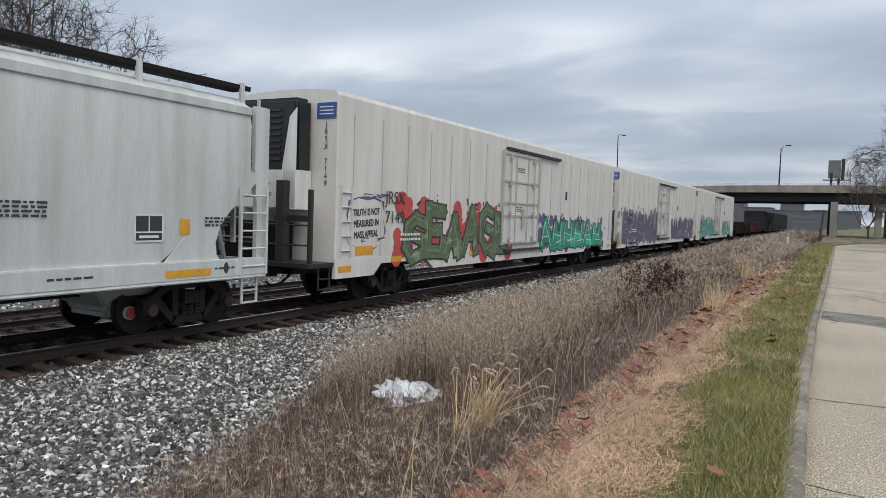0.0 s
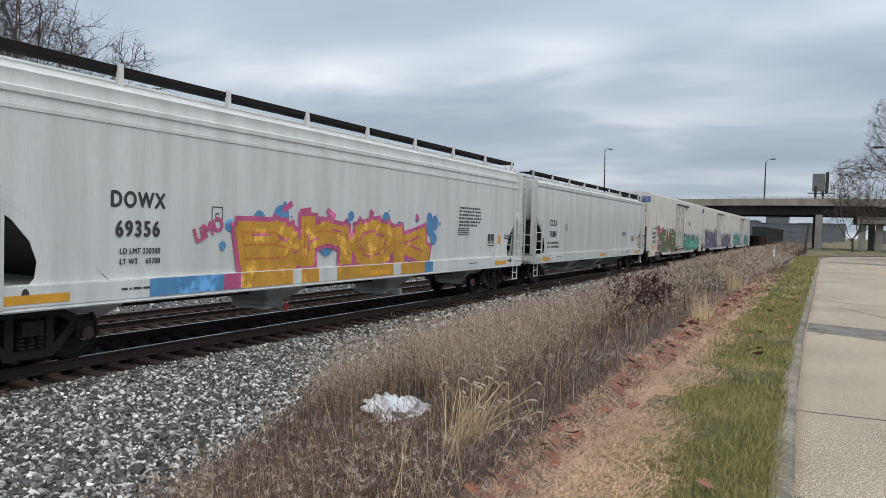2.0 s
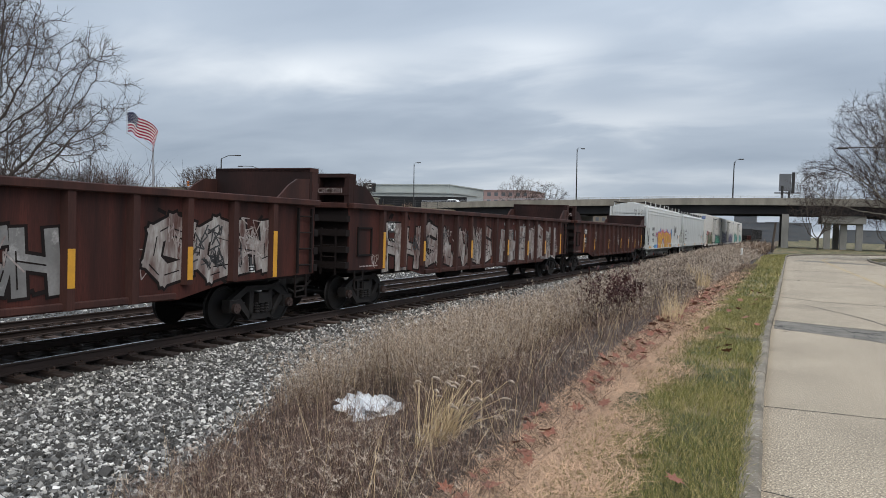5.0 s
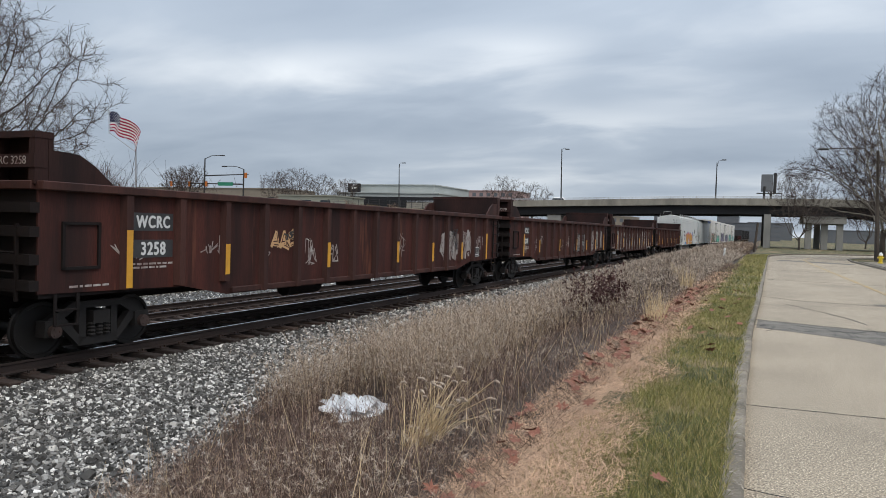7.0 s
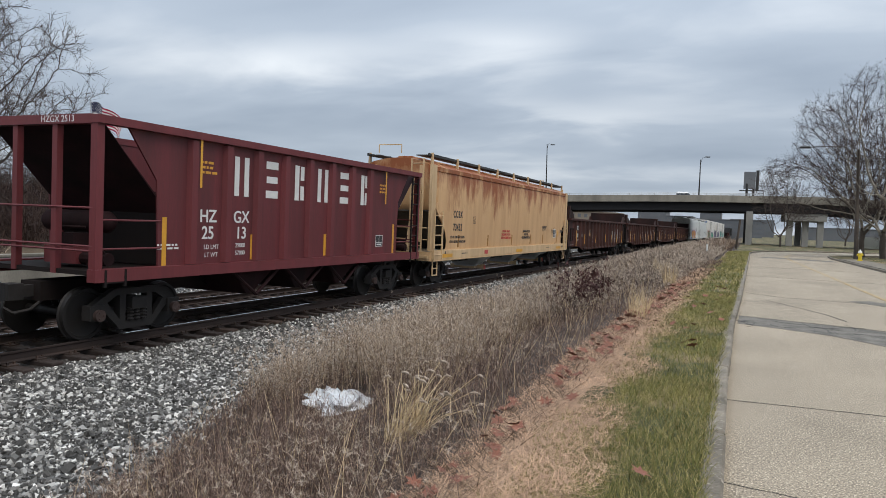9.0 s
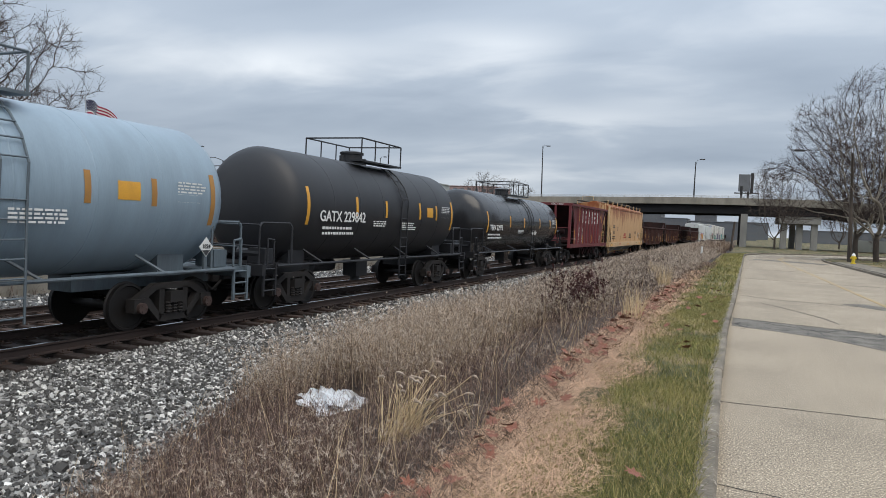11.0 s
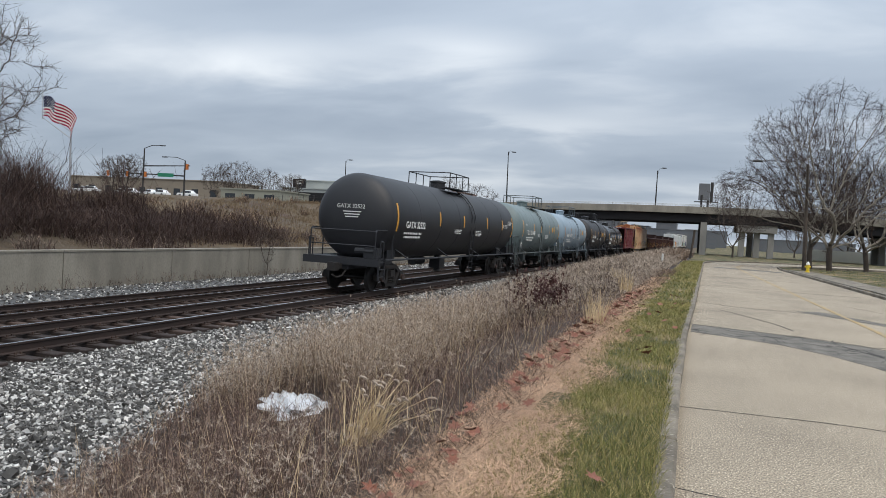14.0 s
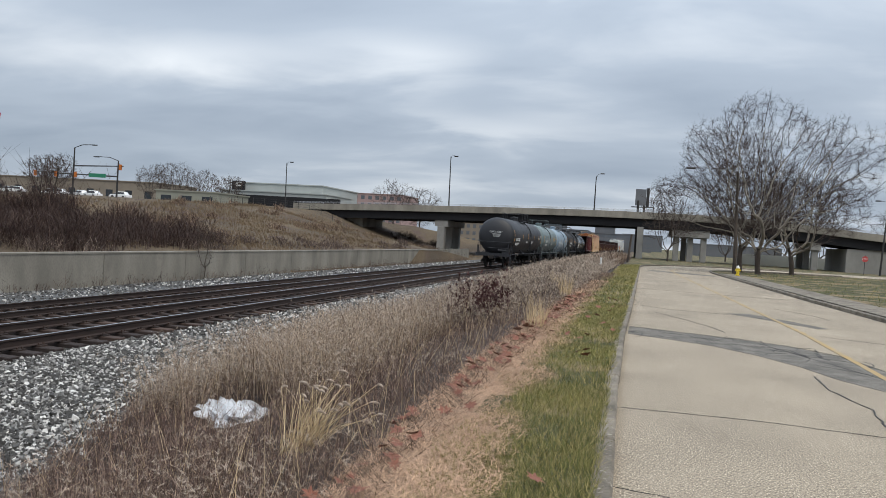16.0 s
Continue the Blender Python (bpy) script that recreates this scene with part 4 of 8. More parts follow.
def covered_hopper(s0, L, label, body, sill, marks, top=4.30, outlets=4, boards=None, ribbed=False, shade=None, loads=()):
    car = enlist(thing("covered_hopper_car", label, "hopper car", "cars of the freight train"), s0)
    h = L / 2
    bm = bmesh.new()
    hl = h - 0.50
    lv = [(1.28, hl - 2.15, 1.50, 0), (1.55, hl - 1.80, 1.515, 0), (2.72, hl - 0.10, 1.53, 0), (2.95, hl, 1.53, 0), (3.9, hl, 1.53, 0), (top - 0.22, hl, 1.50, 0), (top - 0.2, hl, 1.54, 0), (top - 0.06, hl, 1.54, 0), (top - 0.04, hl, 1.47, 0), (top + 0.14, hl, 1.12, 0), (top + 0.24, hl, 0.62, 0), (top + 0.26, hl, 0.2, 0)]
    if ribbed:
        lv[5:8] = [(top - 0.62, hl, 1.52, 0), (top - 0.6, hl, 1.545, 0), (top - 0.54, hl, 1.545, 0), (top - 0.52, hl, 1.50, 0), (top - 0.38, hl, 1.49, 0), (top - 0.36, hl, 1.52, 0), (top - 0.28, hl, 1.52, 0), (top - 0.26, hl, 1.48, 0), (top - 0.12, hl, 1.45, 0)]
    stack(bm, lv, 0.16)
    part("body", bm, body, car, smooth=True)
    bm = bmesh.new()
    for s in (-1, 1):
        box(bm, (s * 1.52, 0, 1.16), (0.14, 2 * h - 0.5, 0.34))
        box(bm, (s * 1.50, 0, 0.965), (0.24, 2 * h - 0.5, 0.05))
    bmesh.ops.bevel(bm, geom=bm.edges[:], offset=0.02, segments=2, affect="EDGES")
    pieces_of("side_sill", bm, sill, car)
    bm = bmesh.new()
    for s in (-1, 1):
        box(bm, (0, s * (h - 1.2), 1.10), (2.9, 2.2, 0.10))
        box(bm, (0, s * (h - 0.22), 1.12), (3.0, 0.12, 0.32))
        for x in (-0.5, 0.5):
            plate(bm, [(s * (h - 0.3), 1.15), (s * (h - 0.3), 1.3), (s * (hl - 0.15), 2.6), (s * (hl - 0.35), 2.6)], x - 0.04, x + 0.04)
    part("end_platform", bm, sill, car)
    bm = bmesh.new()
    for s in (-1, 1):
        for x in (-1.46, 1.46):
            plate(bm, [(s * (h - 0.14), 1.3), (s * (h - 0.14), top), (s * (hl - 0.02), top), (s * (hl - 0.02), 2.95), (s * (h - 0.45), 2.3), (s * (h - 0.45), 1.3)], x - 0.05, x + 0.05)
            box(bm, (x * 0.62, s * (hl + 0.02), (top + 1.2) / 2 + 0.2), (0.1, 0.06, top - 1.6))
    pieces_of("corner_post", bm, sill, car)
    for s in (-1, 1):
        ladder(car, sill, (1.60, s * (h - 0.62), 0), 1.0, 2.72, 0.7, 5)
        steps(car, sill, s * (h - 0.62), 1.5)
        ladder(car, sill, (0.95, s * (h - 0.1), 0), 1.3, top + 0.2, 0.45, 9, "x")
        bm = bmesh.new()
        bar(bm, [(-0.9, s * (h - 0.1), 2.1), (1.4, s * (h - 0.1), 2.1)], 0.02)
        bar(bm, [(-0.9, s * (h - 0.1), 1.7), (1.4, s * (h - 0.1), 1.7)], 0.02)
        part("end_rail", bm, sill, car)
    # dark plate over each end slope: grime, with the corner's shade in its colour
    for s in (-1, 1):
        bm = bmesh.new()
        plate(bm, [(s * (hl - 2.14), 1.30), (s * (hl - 1.78), 1.55), (s * (hl - 0.08), 2.72), (s * (hl - 0.03), 2.68), (s * (hl - 1.74), 1.50), (s * (hl - 2.10), 1.26)], -1.44, 1.44)
        part("slope_sheet", bm, M["grime_shade"], car, "grimy slope sheet with its shade put into the dark colour")
    for s in (-1, 1):
        for x in (-1, 1):
            bm = bmesh.new()
            plate(bm, [(s * (hl + a), z) for a, z in ((-2.25, 1.27), (-0.92, 1.33), (-1.0, 1.42), (-1.03, 1.65), (-0.92, 1.95), (-0.66, 2.25), (-0.26, 2.56), (0.0, 2.80), (-0.02, 3.0), (-0.4, 3.02))], x * 1.505, x * 1.524)
            part("side_flange", bm, body, car)
    # roof walk
    bm = bmesh.new()
    for x in (-0.62, 0.62):
        box(bm, (x * 1.55, 0, top + 0.34), (0.46, 2 * hl + 0.2, 0.03))
        box(bm, (x * 1.95, 0, top + 0.36), (0.05, 2 * hl + 0.2, 0.09))
    walkway = part("running_board", bm, M["galv"] if boards is None else boards, car, "grating roof walkway")
    bm = bmesh.new()
    n = 9
    for i in range(n):
        y = -hl + 0.15 + i * (2 * hl - 0.3) / (n - 1)
        for s in (-1, 1):
            plate(bm, [(s * 1.30, top - 0.06), (s * 1.275, top + 0.44), (s * 1.21, top + 0.44), (s * 1.20, top - 0.04)], y - 0.045, y + 0.045, "y")
    pieces_of("walkway_bracket", bm, sill, walkway)
    bm = bmesh.new()
    box(bm, (0, 0, top + 0.30), (0.55, 2 * hl - 1.0, 0.12))
    part("hatch", bm, body, car, "long roof hatch")
    bm = bmesh.new()
    for s in (-1, 1):
        bar(bm, [(-0.8, s * hl, top + 0.42), (-0.8, s * hl, top + 0.72), (0.1, s * hl, top + 0.72), (0.1, s * hl, top + 0.42)], 0.02)
    part("grab_iron", bm, sill, car)
    # outlets
    for i in range(outlets):
        y = (i - (outlets - 1) / 2) * (2 * hl - 4.6) / (outlets - 1 if outlets > 1 else 1)
        bm = bmesh.new()
        stack(bm, [(0.42, 0.28, 0.5, y), (0.5, 0.30, 0.55, y), (1.30, 1.30, 1.42, y)], 0.05)
        o = part("outlet", bm, shade or sill, car)
        bm = bmesh.new()
        rod(bm, (-0.75, y, 0.40), (0.78, y, 0.40), 0.09, n=12)
        rod(bm, (0.72, y, 0.40), (0.83, y, 0.40), 0.12, n=12)
        box(bm, (0, y, 0.36), (0.9, 0.5, 0.08))
        part("gate", bm, sill, o)
        bm = bmesh.new()
        rod(bm, (0.83, y, 0.40), (0.855, y, 0.40), 0.10, n=14)
        part("gate_cap", bm, M["red"] if i % 2 else M["sign_white"], o)
    underframe(car, h - 0.3, M["truck"])
    for s in (-1, 1):
        bogie(car, s * (h - 1.72))
        coupler(car, s * (h + 0.25), s)
    # marks
    x = 1.534
    ym = -hl + (2.75 if ribbed else 2.05)
    lettering(marks[0], 0.36, M["ink"], car, (x, ym, 2.62), stretch=0.82, bold=0.016, space=1.22)
    lettering(marks[1], 0.36, M["ink"], car, (x, ym, 2.14), stretch=0.82, bold=0.016, space=1.22)
    for i, line in enumerate(loads):
        lettering(line, 0.13, M["ink"], car, (x, ym + 0.05, 1.78 - 0.17 * i), stretch=0.85, bold=0.004, space=1.1)
    bm = bmesh.new()
    for dy, dz, ly, lz in ((0, 0.13, 0.28, 0.016), (0, -0.13, 0.28, 0.016), (-0.13, 0, 0.016, 0.26), (0.13, 0, 0.016, 0.26)):
        box(bm, (x, ym + 1.75 + dy, 2.45 + dz), (0.003, ly, lz))
    pieces_of("clearance_mark", bm, M["ink"], car)
    lettering("C", 0.15, M["ink"], car, (x, ym + 1.75, 2.41), bold=0.005)
    for e_ in (-1, 1):
        bm = bmesh.new()
        plate(bm, [(e_ * (h - 1.32) + 0.06 * math.cos(k * math.tau / 12), 1.17 + 0.11 * math.sin(k * math.tau / 12)) for k in range(12)], 1.588, 1.594)
        part("jacking_hole", bm, M["ink"], car)
    bars(car, M["ink"], x, hl - 4.6, 2.3, 0.9, 4, seed=8)
    bars(car, M["ink"], x, hl - 1.0, 2.1, 0.6, 3, seed=9)
    placard(car, x - 0.008, hl - 2.5, 1.92, 0.55)
    panel("label_plate", car, M["yellow"], x - 0.008, hl - 1.75, 1.94, 0.22, 0.28)
    xs_ = 1.592
    for y in (-h + 1.5, 0.3, h - 2.2):
        panel("reflector", car, M["yellow"], xs_, y, 1.12, 1.0, 0.13)
    for y in (-h + 3.2, h - 4.5, h - 1.3):
        bars(car, M["ink"], xs_, y, 1.17, 0.6, 1, seed=int(y * 10))
    lettering(marks[0], 0.22, M["ink"], car, (0.75, -hl - 0.004, top - 0.35), REAR)
    lettering(marks[1], 0.22, M["ink"], car, (0.75, -hl - 0.004, top - 0.65), REAR)
    return car


def gondola(s0, label, marks, seed, graff=None):
    car = enlist(thing("gondola_car", label, "gondola car", "cars of the freight train"), s0)
    h, top = 10.2, 2.74
    rnd = random.Random(seed)
    for s in (-1, 1):
        bm = bmesh.new()
        plate(bm, [(-h, 1.12), (-h + 3.0, 1.06), (-h + 4.2, 0.82), (h - 4.2, 0.82), (h - 3.0, 1.06), (h, 1.12), (h, top), (-h, top)], s * 1.42 - 0.02, s * 1.42 + 0.02)
        side = part("side", bm, M["rust_brown"], car)
        for i in range(15):
            y = -h + 1.62 + i * (2 * h - 3.2) / 14
            bm = bmesh.new()
            lo = 0.84 if abs(y) < h - 4.2 else 1.10
            plate(bm, [(s * 1.435, y - 0.12), (s * 1.435, y + 0.12), (s * 1.56, y + 0.07), (s * 1.56, y - 0.07)], lo, top - 0.02, "z")
            part("side_post", bm, M["rust_rib"], side)
    bm = bmesh.new()
    for s in (-1, 1):
        box(bm, (s * 1.48, 0, top + 0.05), (0.22, 2 * h + 0.06, 0.14))
        box(bm, (0, s * h, top + 0.05), (2.8, 0.2, 0.14))
        box(bm, (s * 1.46, 0, 0.90), (0.10, 2 * h - 8.6, 0.12))
    bmesh.ops.bevel(bm, geom=bm.edges[:], offset=0.015, segments=1, affect="EDGES")
    pieces_of("top_chord", bm, M["rust_rib"], car)
    # floor, ends and bulkheads are in darker browns than the sides
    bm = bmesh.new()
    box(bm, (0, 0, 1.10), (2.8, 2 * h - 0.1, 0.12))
    part("floor", bm, M["dark_brown"], car)
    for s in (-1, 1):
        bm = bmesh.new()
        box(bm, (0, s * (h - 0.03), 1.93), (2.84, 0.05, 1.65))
        e = part("end", bm, M["dark_brown"], car)
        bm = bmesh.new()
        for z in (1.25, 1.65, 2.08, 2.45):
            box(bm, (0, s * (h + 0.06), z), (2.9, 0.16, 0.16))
        pieces_of("end_beam", bm, M["dark_brown"], e)
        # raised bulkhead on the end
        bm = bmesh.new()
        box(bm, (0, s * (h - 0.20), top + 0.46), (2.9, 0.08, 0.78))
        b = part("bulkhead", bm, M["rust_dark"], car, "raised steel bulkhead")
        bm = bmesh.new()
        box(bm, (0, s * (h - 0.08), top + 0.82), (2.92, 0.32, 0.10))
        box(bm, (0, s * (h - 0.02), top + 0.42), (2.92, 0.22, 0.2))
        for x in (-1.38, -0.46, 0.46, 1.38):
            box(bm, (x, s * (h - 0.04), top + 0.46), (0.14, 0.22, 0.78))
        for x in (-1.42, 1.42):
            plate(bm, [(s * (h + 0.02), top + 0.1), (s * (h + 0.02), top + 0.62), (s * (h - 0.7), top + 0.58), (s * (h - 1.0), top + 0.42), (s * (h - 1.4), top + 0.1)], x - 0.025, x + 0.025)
        # the rear frame is a darker brown than the front one
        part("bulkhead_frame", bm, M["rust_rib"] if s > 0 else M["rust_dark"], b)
        steps(car, M["dark_brown"], s * (h - 0.5), 1.45, 1.1)
        if s < 0:
            lettering(" ".join(marks), 0.18, M["worn_white"], b, (0.8, s * (h + 0.092), top + 0.42), REAR)
        bogie(car, s * (h - 1.42))
        coupler(car, s * (h + 0.4), s)
    ladder(car, M["dark_brown"], (1.50, h - 0.45, 0), 1.15, 2.65, 0.5, 4)
    ladder(car, M["dark_brown"], (0.9, -h - 0.12, 0), 1.0, 2.2, 0.45, 4, "x")
    underframe(car, h - 0.2, M["dark_brown"], 0.95)
    bm = bmesh.new()
    box(bm, (0.2, 1.0, 0.72), (0.5, 1.2, 0.4))
    rod(bm, (0.6, -3.0, 0.7), (0.6, -1.6, 0.7), 0.2, n=12)
    part("brake_gear", bm, M["dark_brown"], car)
    x = 1.441
    for y, z, hh in ((-h + 1.62, 1.62, 1.0), (-h + 4.1, 1.55, 0.62), (-h + 7.8, 1.55, 0.62), (0.9, 1.55, 0.62), (4.3, 1.5, 0.62), (h - 3.8, 1.5, 0.62), (h - 1.62, 1.62, 1.0)):
        i = round((y + h - 1.62) / ((2 * h - 3.2) / 14))
        panel("reflector", car, M["yellow"], 1.561, -h + 1.62 + i * (2 * h - 3.2) / 14, z, 0.13, hh)
    yc = -7.96
    panel("number_patch", car, M["ink"], x, yc, 2.27, 0.92, 0.32)
    panel("number_patch", car, M["ink"], x, yc, 1.79, 0.92, 0.32)
    lettering(marks[0], 0.30, M["sign_white"], car, (x + 0.006, yc, 2.26), stretch=0.78, space=1.15, bold=0.014)
    lettering(marks[1], 0.32, M["sign_white"], car, (x + 0.006, yc, 1.78), stretch=0.80, space=1.15, bold=0.014)
    bars(car, M["worn_white"], x, yc, 1.52, 0.9, 2, seed=seed)
    bars(car, M["worn_white"], x, -h + 1.0, 1.2, 0.9, 1, seed=seed + 1)
    bm = bmesh.new()
    for y, z, ly, lz in ((-h + 0.75, 2.22, 0.7, 0.05), (-h + 0.75, 1.5, 0.7, 0.05), (-h + 0.42, 1.86, 0.05, 0.74), (-h + 1.08, 1.86, 0.05, 0.74)):
        box(bm, (x + 0.015, y, z), (0.05, ly, lz))
    pieces_of("placard_frame", bm, M["dark_brown"], car)
    placard(car, x, h - 2.3, 1.42, 0.42)
    for k in range(10):
        y = rnd.uniform(-h + 1, h - 2)
        scribble(car, x, y, rnd.uniform(1.1, 1.6), rnd.uniform(0.4, 1.1), rnd.uniform(0.3, 0.8), M["worn_white"], seed * 7 + k, 6, rnd.uniform(0.008, 0.017))
    for y0_, z0_, len_, high_, *_ in graff or ():
        for k in range(int(len_ * 2.2)):
            scribble(car, x + 0.012, y0_ + rnd.uniform(0.2, len_ - 0.8), z0_ + rnd.uniform(0.05, high_ * 0.5), rnd.uniform(0.5, 1.1), rnd.uniform(0.4, high_ * 0.6), M["worn_white"] if k % 3 else M["ink"], seed * 31 + k, 7, rnd.uniform(0.010, 0.022))
    for args in graff or ():
        graffiti(car, x, *args)
    return car


def reefer(s0, label, number, pieces):
    car = enlist(thing("refrigerator_car", label, "refrigerator car", "cars of the freight train"), s0)
    h, top = 11.6, 5.16
    bm = bmesh.new()
    stack(bm, [(1.10, h, 1.52, 0), (1.12, h, 1.535, 0), (top - 0.22, h, 1.535, 0), (top - 0.12, h, 1.50, 0), (top - 0.06, h, 1.0, 0), (top - 0.03, h, 0.3, 0)], 0.03)
    part("body", bm, M["reefer_white"], car)
    for s in (-1, 1):
        bm = bmesh.new()
        plate(bm, [(-h, 0.72), (-h + 1.55, 0.72), (-h + 1.9, 1.0), (-h + 4.2, 1.0), (-h + 4.6, 0.74), (h - 4.6, 0.74), (h - 4.2, 1.0), (h - 1.9, 1.0), (h - 1.55, 0.72), (h, 0.72), (h, 1.16), (-h, 1.16)], s * 1.45, s * 1.548)
        pieces_of("side_sill", bm, M["reefer_white"], car)
    bm = bmesh.new()
    for i in range(19):
        y = -h + 0.62 + i * 1.22
        if abs(y + 0.75) > 1.8:
            box(bm, (1.537, y, 2.9), (0.012, 0.035, 3.4))
    pieces_of("panel_seam", bm, M["seam"], car)
    # plug door with its lock rods
    yd = -0.75
    bm = bmesh.new()
    box(bm, (1.565, yd, 2.92), (0.06, 3.3, 3.25))
    door = part("plug_door", bm, M["reefer_white"], car, "white plug door with lock rods")
    bm = bmesh.new()
    for y in (-1.65, -0.55, 0.55, 1.65):
        box(bm, (1.61, yd + y, 2.92), (0.05, 0.09 if abs(y) > 1 else 0.05, 3.3))
    for z in (1.35, 2.3, 2.75, 3.5, 4.45):
        box(bm, (1.605, yd, z), (0.045, 3.3, 0.07))
    for y in (-1.1, 1.1):
        rod(bm, (1.66, yd + y, 1.25), (1.66, yd + y, 4.5), 0.025, n=8)
        for z in (1.5, 2.4, 3.4, 4.3):
            box(bm, (1.65, yd + y, z), (0.08, 0.16, 0.1))
    box(bm, (1.66, yd + 0.1, 2.2), (0.07, 0.14, 0.7))
    pieces_of("lock_rod", bm, M["seam"], door)
    bars(car, M["ink"], 1.596, yd - 0.1, 4.0, 0.6, 3, seed=2)
    bars(car, M["ink"], 1.596, yd - 0.1, 2.6, 0.6, 3, seed=3)
    bm = bmesh.new()
    box(bm, (1.60, yd + 1.3, 4.62), (0.10, 5.4, 0.10))
    box(bm, (1.59, yd + 0.4, 1.08), (0.10, 3.6, 0.08))
    pieces_of("door_track", bm, M["grime_shade"], car)
    for y in (-h + 0.35, -h + 2.6, -4.5, 4.4, 7.0, h - 0.5):
        panel("reflector", car, M["yellow"], 1.548, y, 0.93 if abs(y) > h - 1 else 1.08, 0.5, 0.15)
    lettering("JRSX", 0.46, M["ink"], car, (1.572, -h + 2.45, 2.66))
    lettering(number, 0.46, M["ink"], car, (1.572, -h + 2.45, 2.16))
    bars(car, M["sign_white"], 1.56, -h + 3.3, 1.72, 1.1, 2, 0.06, 0.13, seed=4)
    panel("label_plate", car, M["yellow"], 1.537, -h + 1.15, 1.35, 0.75, 0.22)
    panel("label_plate", car, M["yellow"], 1.537, -1.5, 3.05, 0.22, 0.3)
    bm = bmesh.new()
    box(bm, (1.545, 4.3, 3.2), (0.05, 0.12, 0.35))
    part("latch_box", bm, M["grille"], car)
    # cooling unit and fittings on the rear end
    ye = -h - 0.01
    bm = bmesh.new()
    box(bm, (-0.25, ye - 0.28, 3.9), (2.1, 0.56, 1.9))
    bmesh.ops.bevel(bm, geom=bm.edges[:], offset=0.09, segments=3, affect="EDGES")
    unit = part("cooling_unit", bm, M["grille"], car, "black grille of the cooling unit", True)
    bm = bmesh.new()
    for i in range(9):
        box(bm, (-0.4, ye - 0.57, 3.45 + i * 0.14), (1.5, 0.05, 0.05))
    part("grille_slat", bm, M["black"], unit)
    bm = bmesh.new()
    box(bm, (-0.25, ye - 0.30, 2.75), (2.12, 0.6, 0.9))
    plate(bm, [(0.42, 2.3), (0.82, 2.3), (0.82, 4.6), (0.62, 4.4), (0.42, 3.2)], ye - 0.58, ye - 0.6, "y")
    bmesh.ops.bevel(bm, geom=[e for e in bm.edges if e.calc_length() > 0.8], offset=0.03, segments=2, affect="EDGES")
    part("unit_cover", bm, M["white"], unit, "white lower cover")
    for i, w_ in enumerate(("DO", "NOT", "HUMP")):
        lettering(w_, 0.2, M["ink"], unit, (-0.15, ye - 0.603, 3.0 - i * 0.2), REAR)
    bm = bmesh.new()
    box(bm, (1.2, ye - 0.006, 4.6), (0.55, 0.012, 0.36))
    pl = part("placard", bm, M["blue"], car, "blue placard with white lines")
    bm = bmesh.new()
    for z in (4.68, 4.6, 4.52):
        box(bm, (1.2, ye - 0.014, z), (0.4, 0.006, 0.025))
    part("placard_line", bm, M["sign_white"], pl)
    for i, c in enumerate("JRSX " + number):
        if c != " ":
            lettering(c, 0.18, M["ink"], car, (1.2, ye - 0.004, 4.28 - i * 0.17), REAR)
    bm = bmesh.new()
    for s in (-1, 1):
        yy = s * (h + 0.45)
        box(bm, (0, yy, 1.05), (3.0, 0.9, 0.10))
        for x in (-1.4, 1.4):
            box(bm, (x, yy + s * 0.3, 1.9), (0.09, 0.09, 1.7))
        box(bm, (0.55, yy + s * 0.25, 2.0), (0.22, 0.22, 1.9))
        box(bm, (0.8, yy + s * 0.2, 2.1), (1.1, 0.06, 0.14))
        for z in (1.5, 1.95):
            rod(bm, (-1.4, yy + s * 0.3, z), (1.4, yy + s * 0.3, z), 0.022, n=6)
    part("end_platform", bm, M["black"], car, "black end platform with railing")
    bm = bmesh.new()
    box(bm, (-0.5, -h - 0.35, 1.55), (1.6, 0.6, 0.9))
    part("fuel_tank", bm, M["dark_brown"], car)
    for s in (-1, 1):
        ladder(car, M["hopper_white"], (1.56, s * (h - 0.35), 0), 1.2, 2.9, 0.42, 5)
        steps(car, M["black"], s * (h + 0.3), 1.45, 1.0)
        bogie(car, s * 8.6)
        coupler(car, s * 12.05, s)
    underframe(car, h, M["black"], 0.9)
    bm = bmesh.new()
    box(bm, (0.7, -1.0, 0.62), (0.6, 2.2, 0.4))
    part("equipment_box", bm, M["truck"], car)
    bm = bmesh.new()
    rod(bm, (0.8, 2.0, 0.6), (0.8, 3.4, 0.6), 0.22, n=12)
    part("air_reservoir", bm, M["truck"], car)
    for args in pieces:
        graffiti(car, *args)
    return car


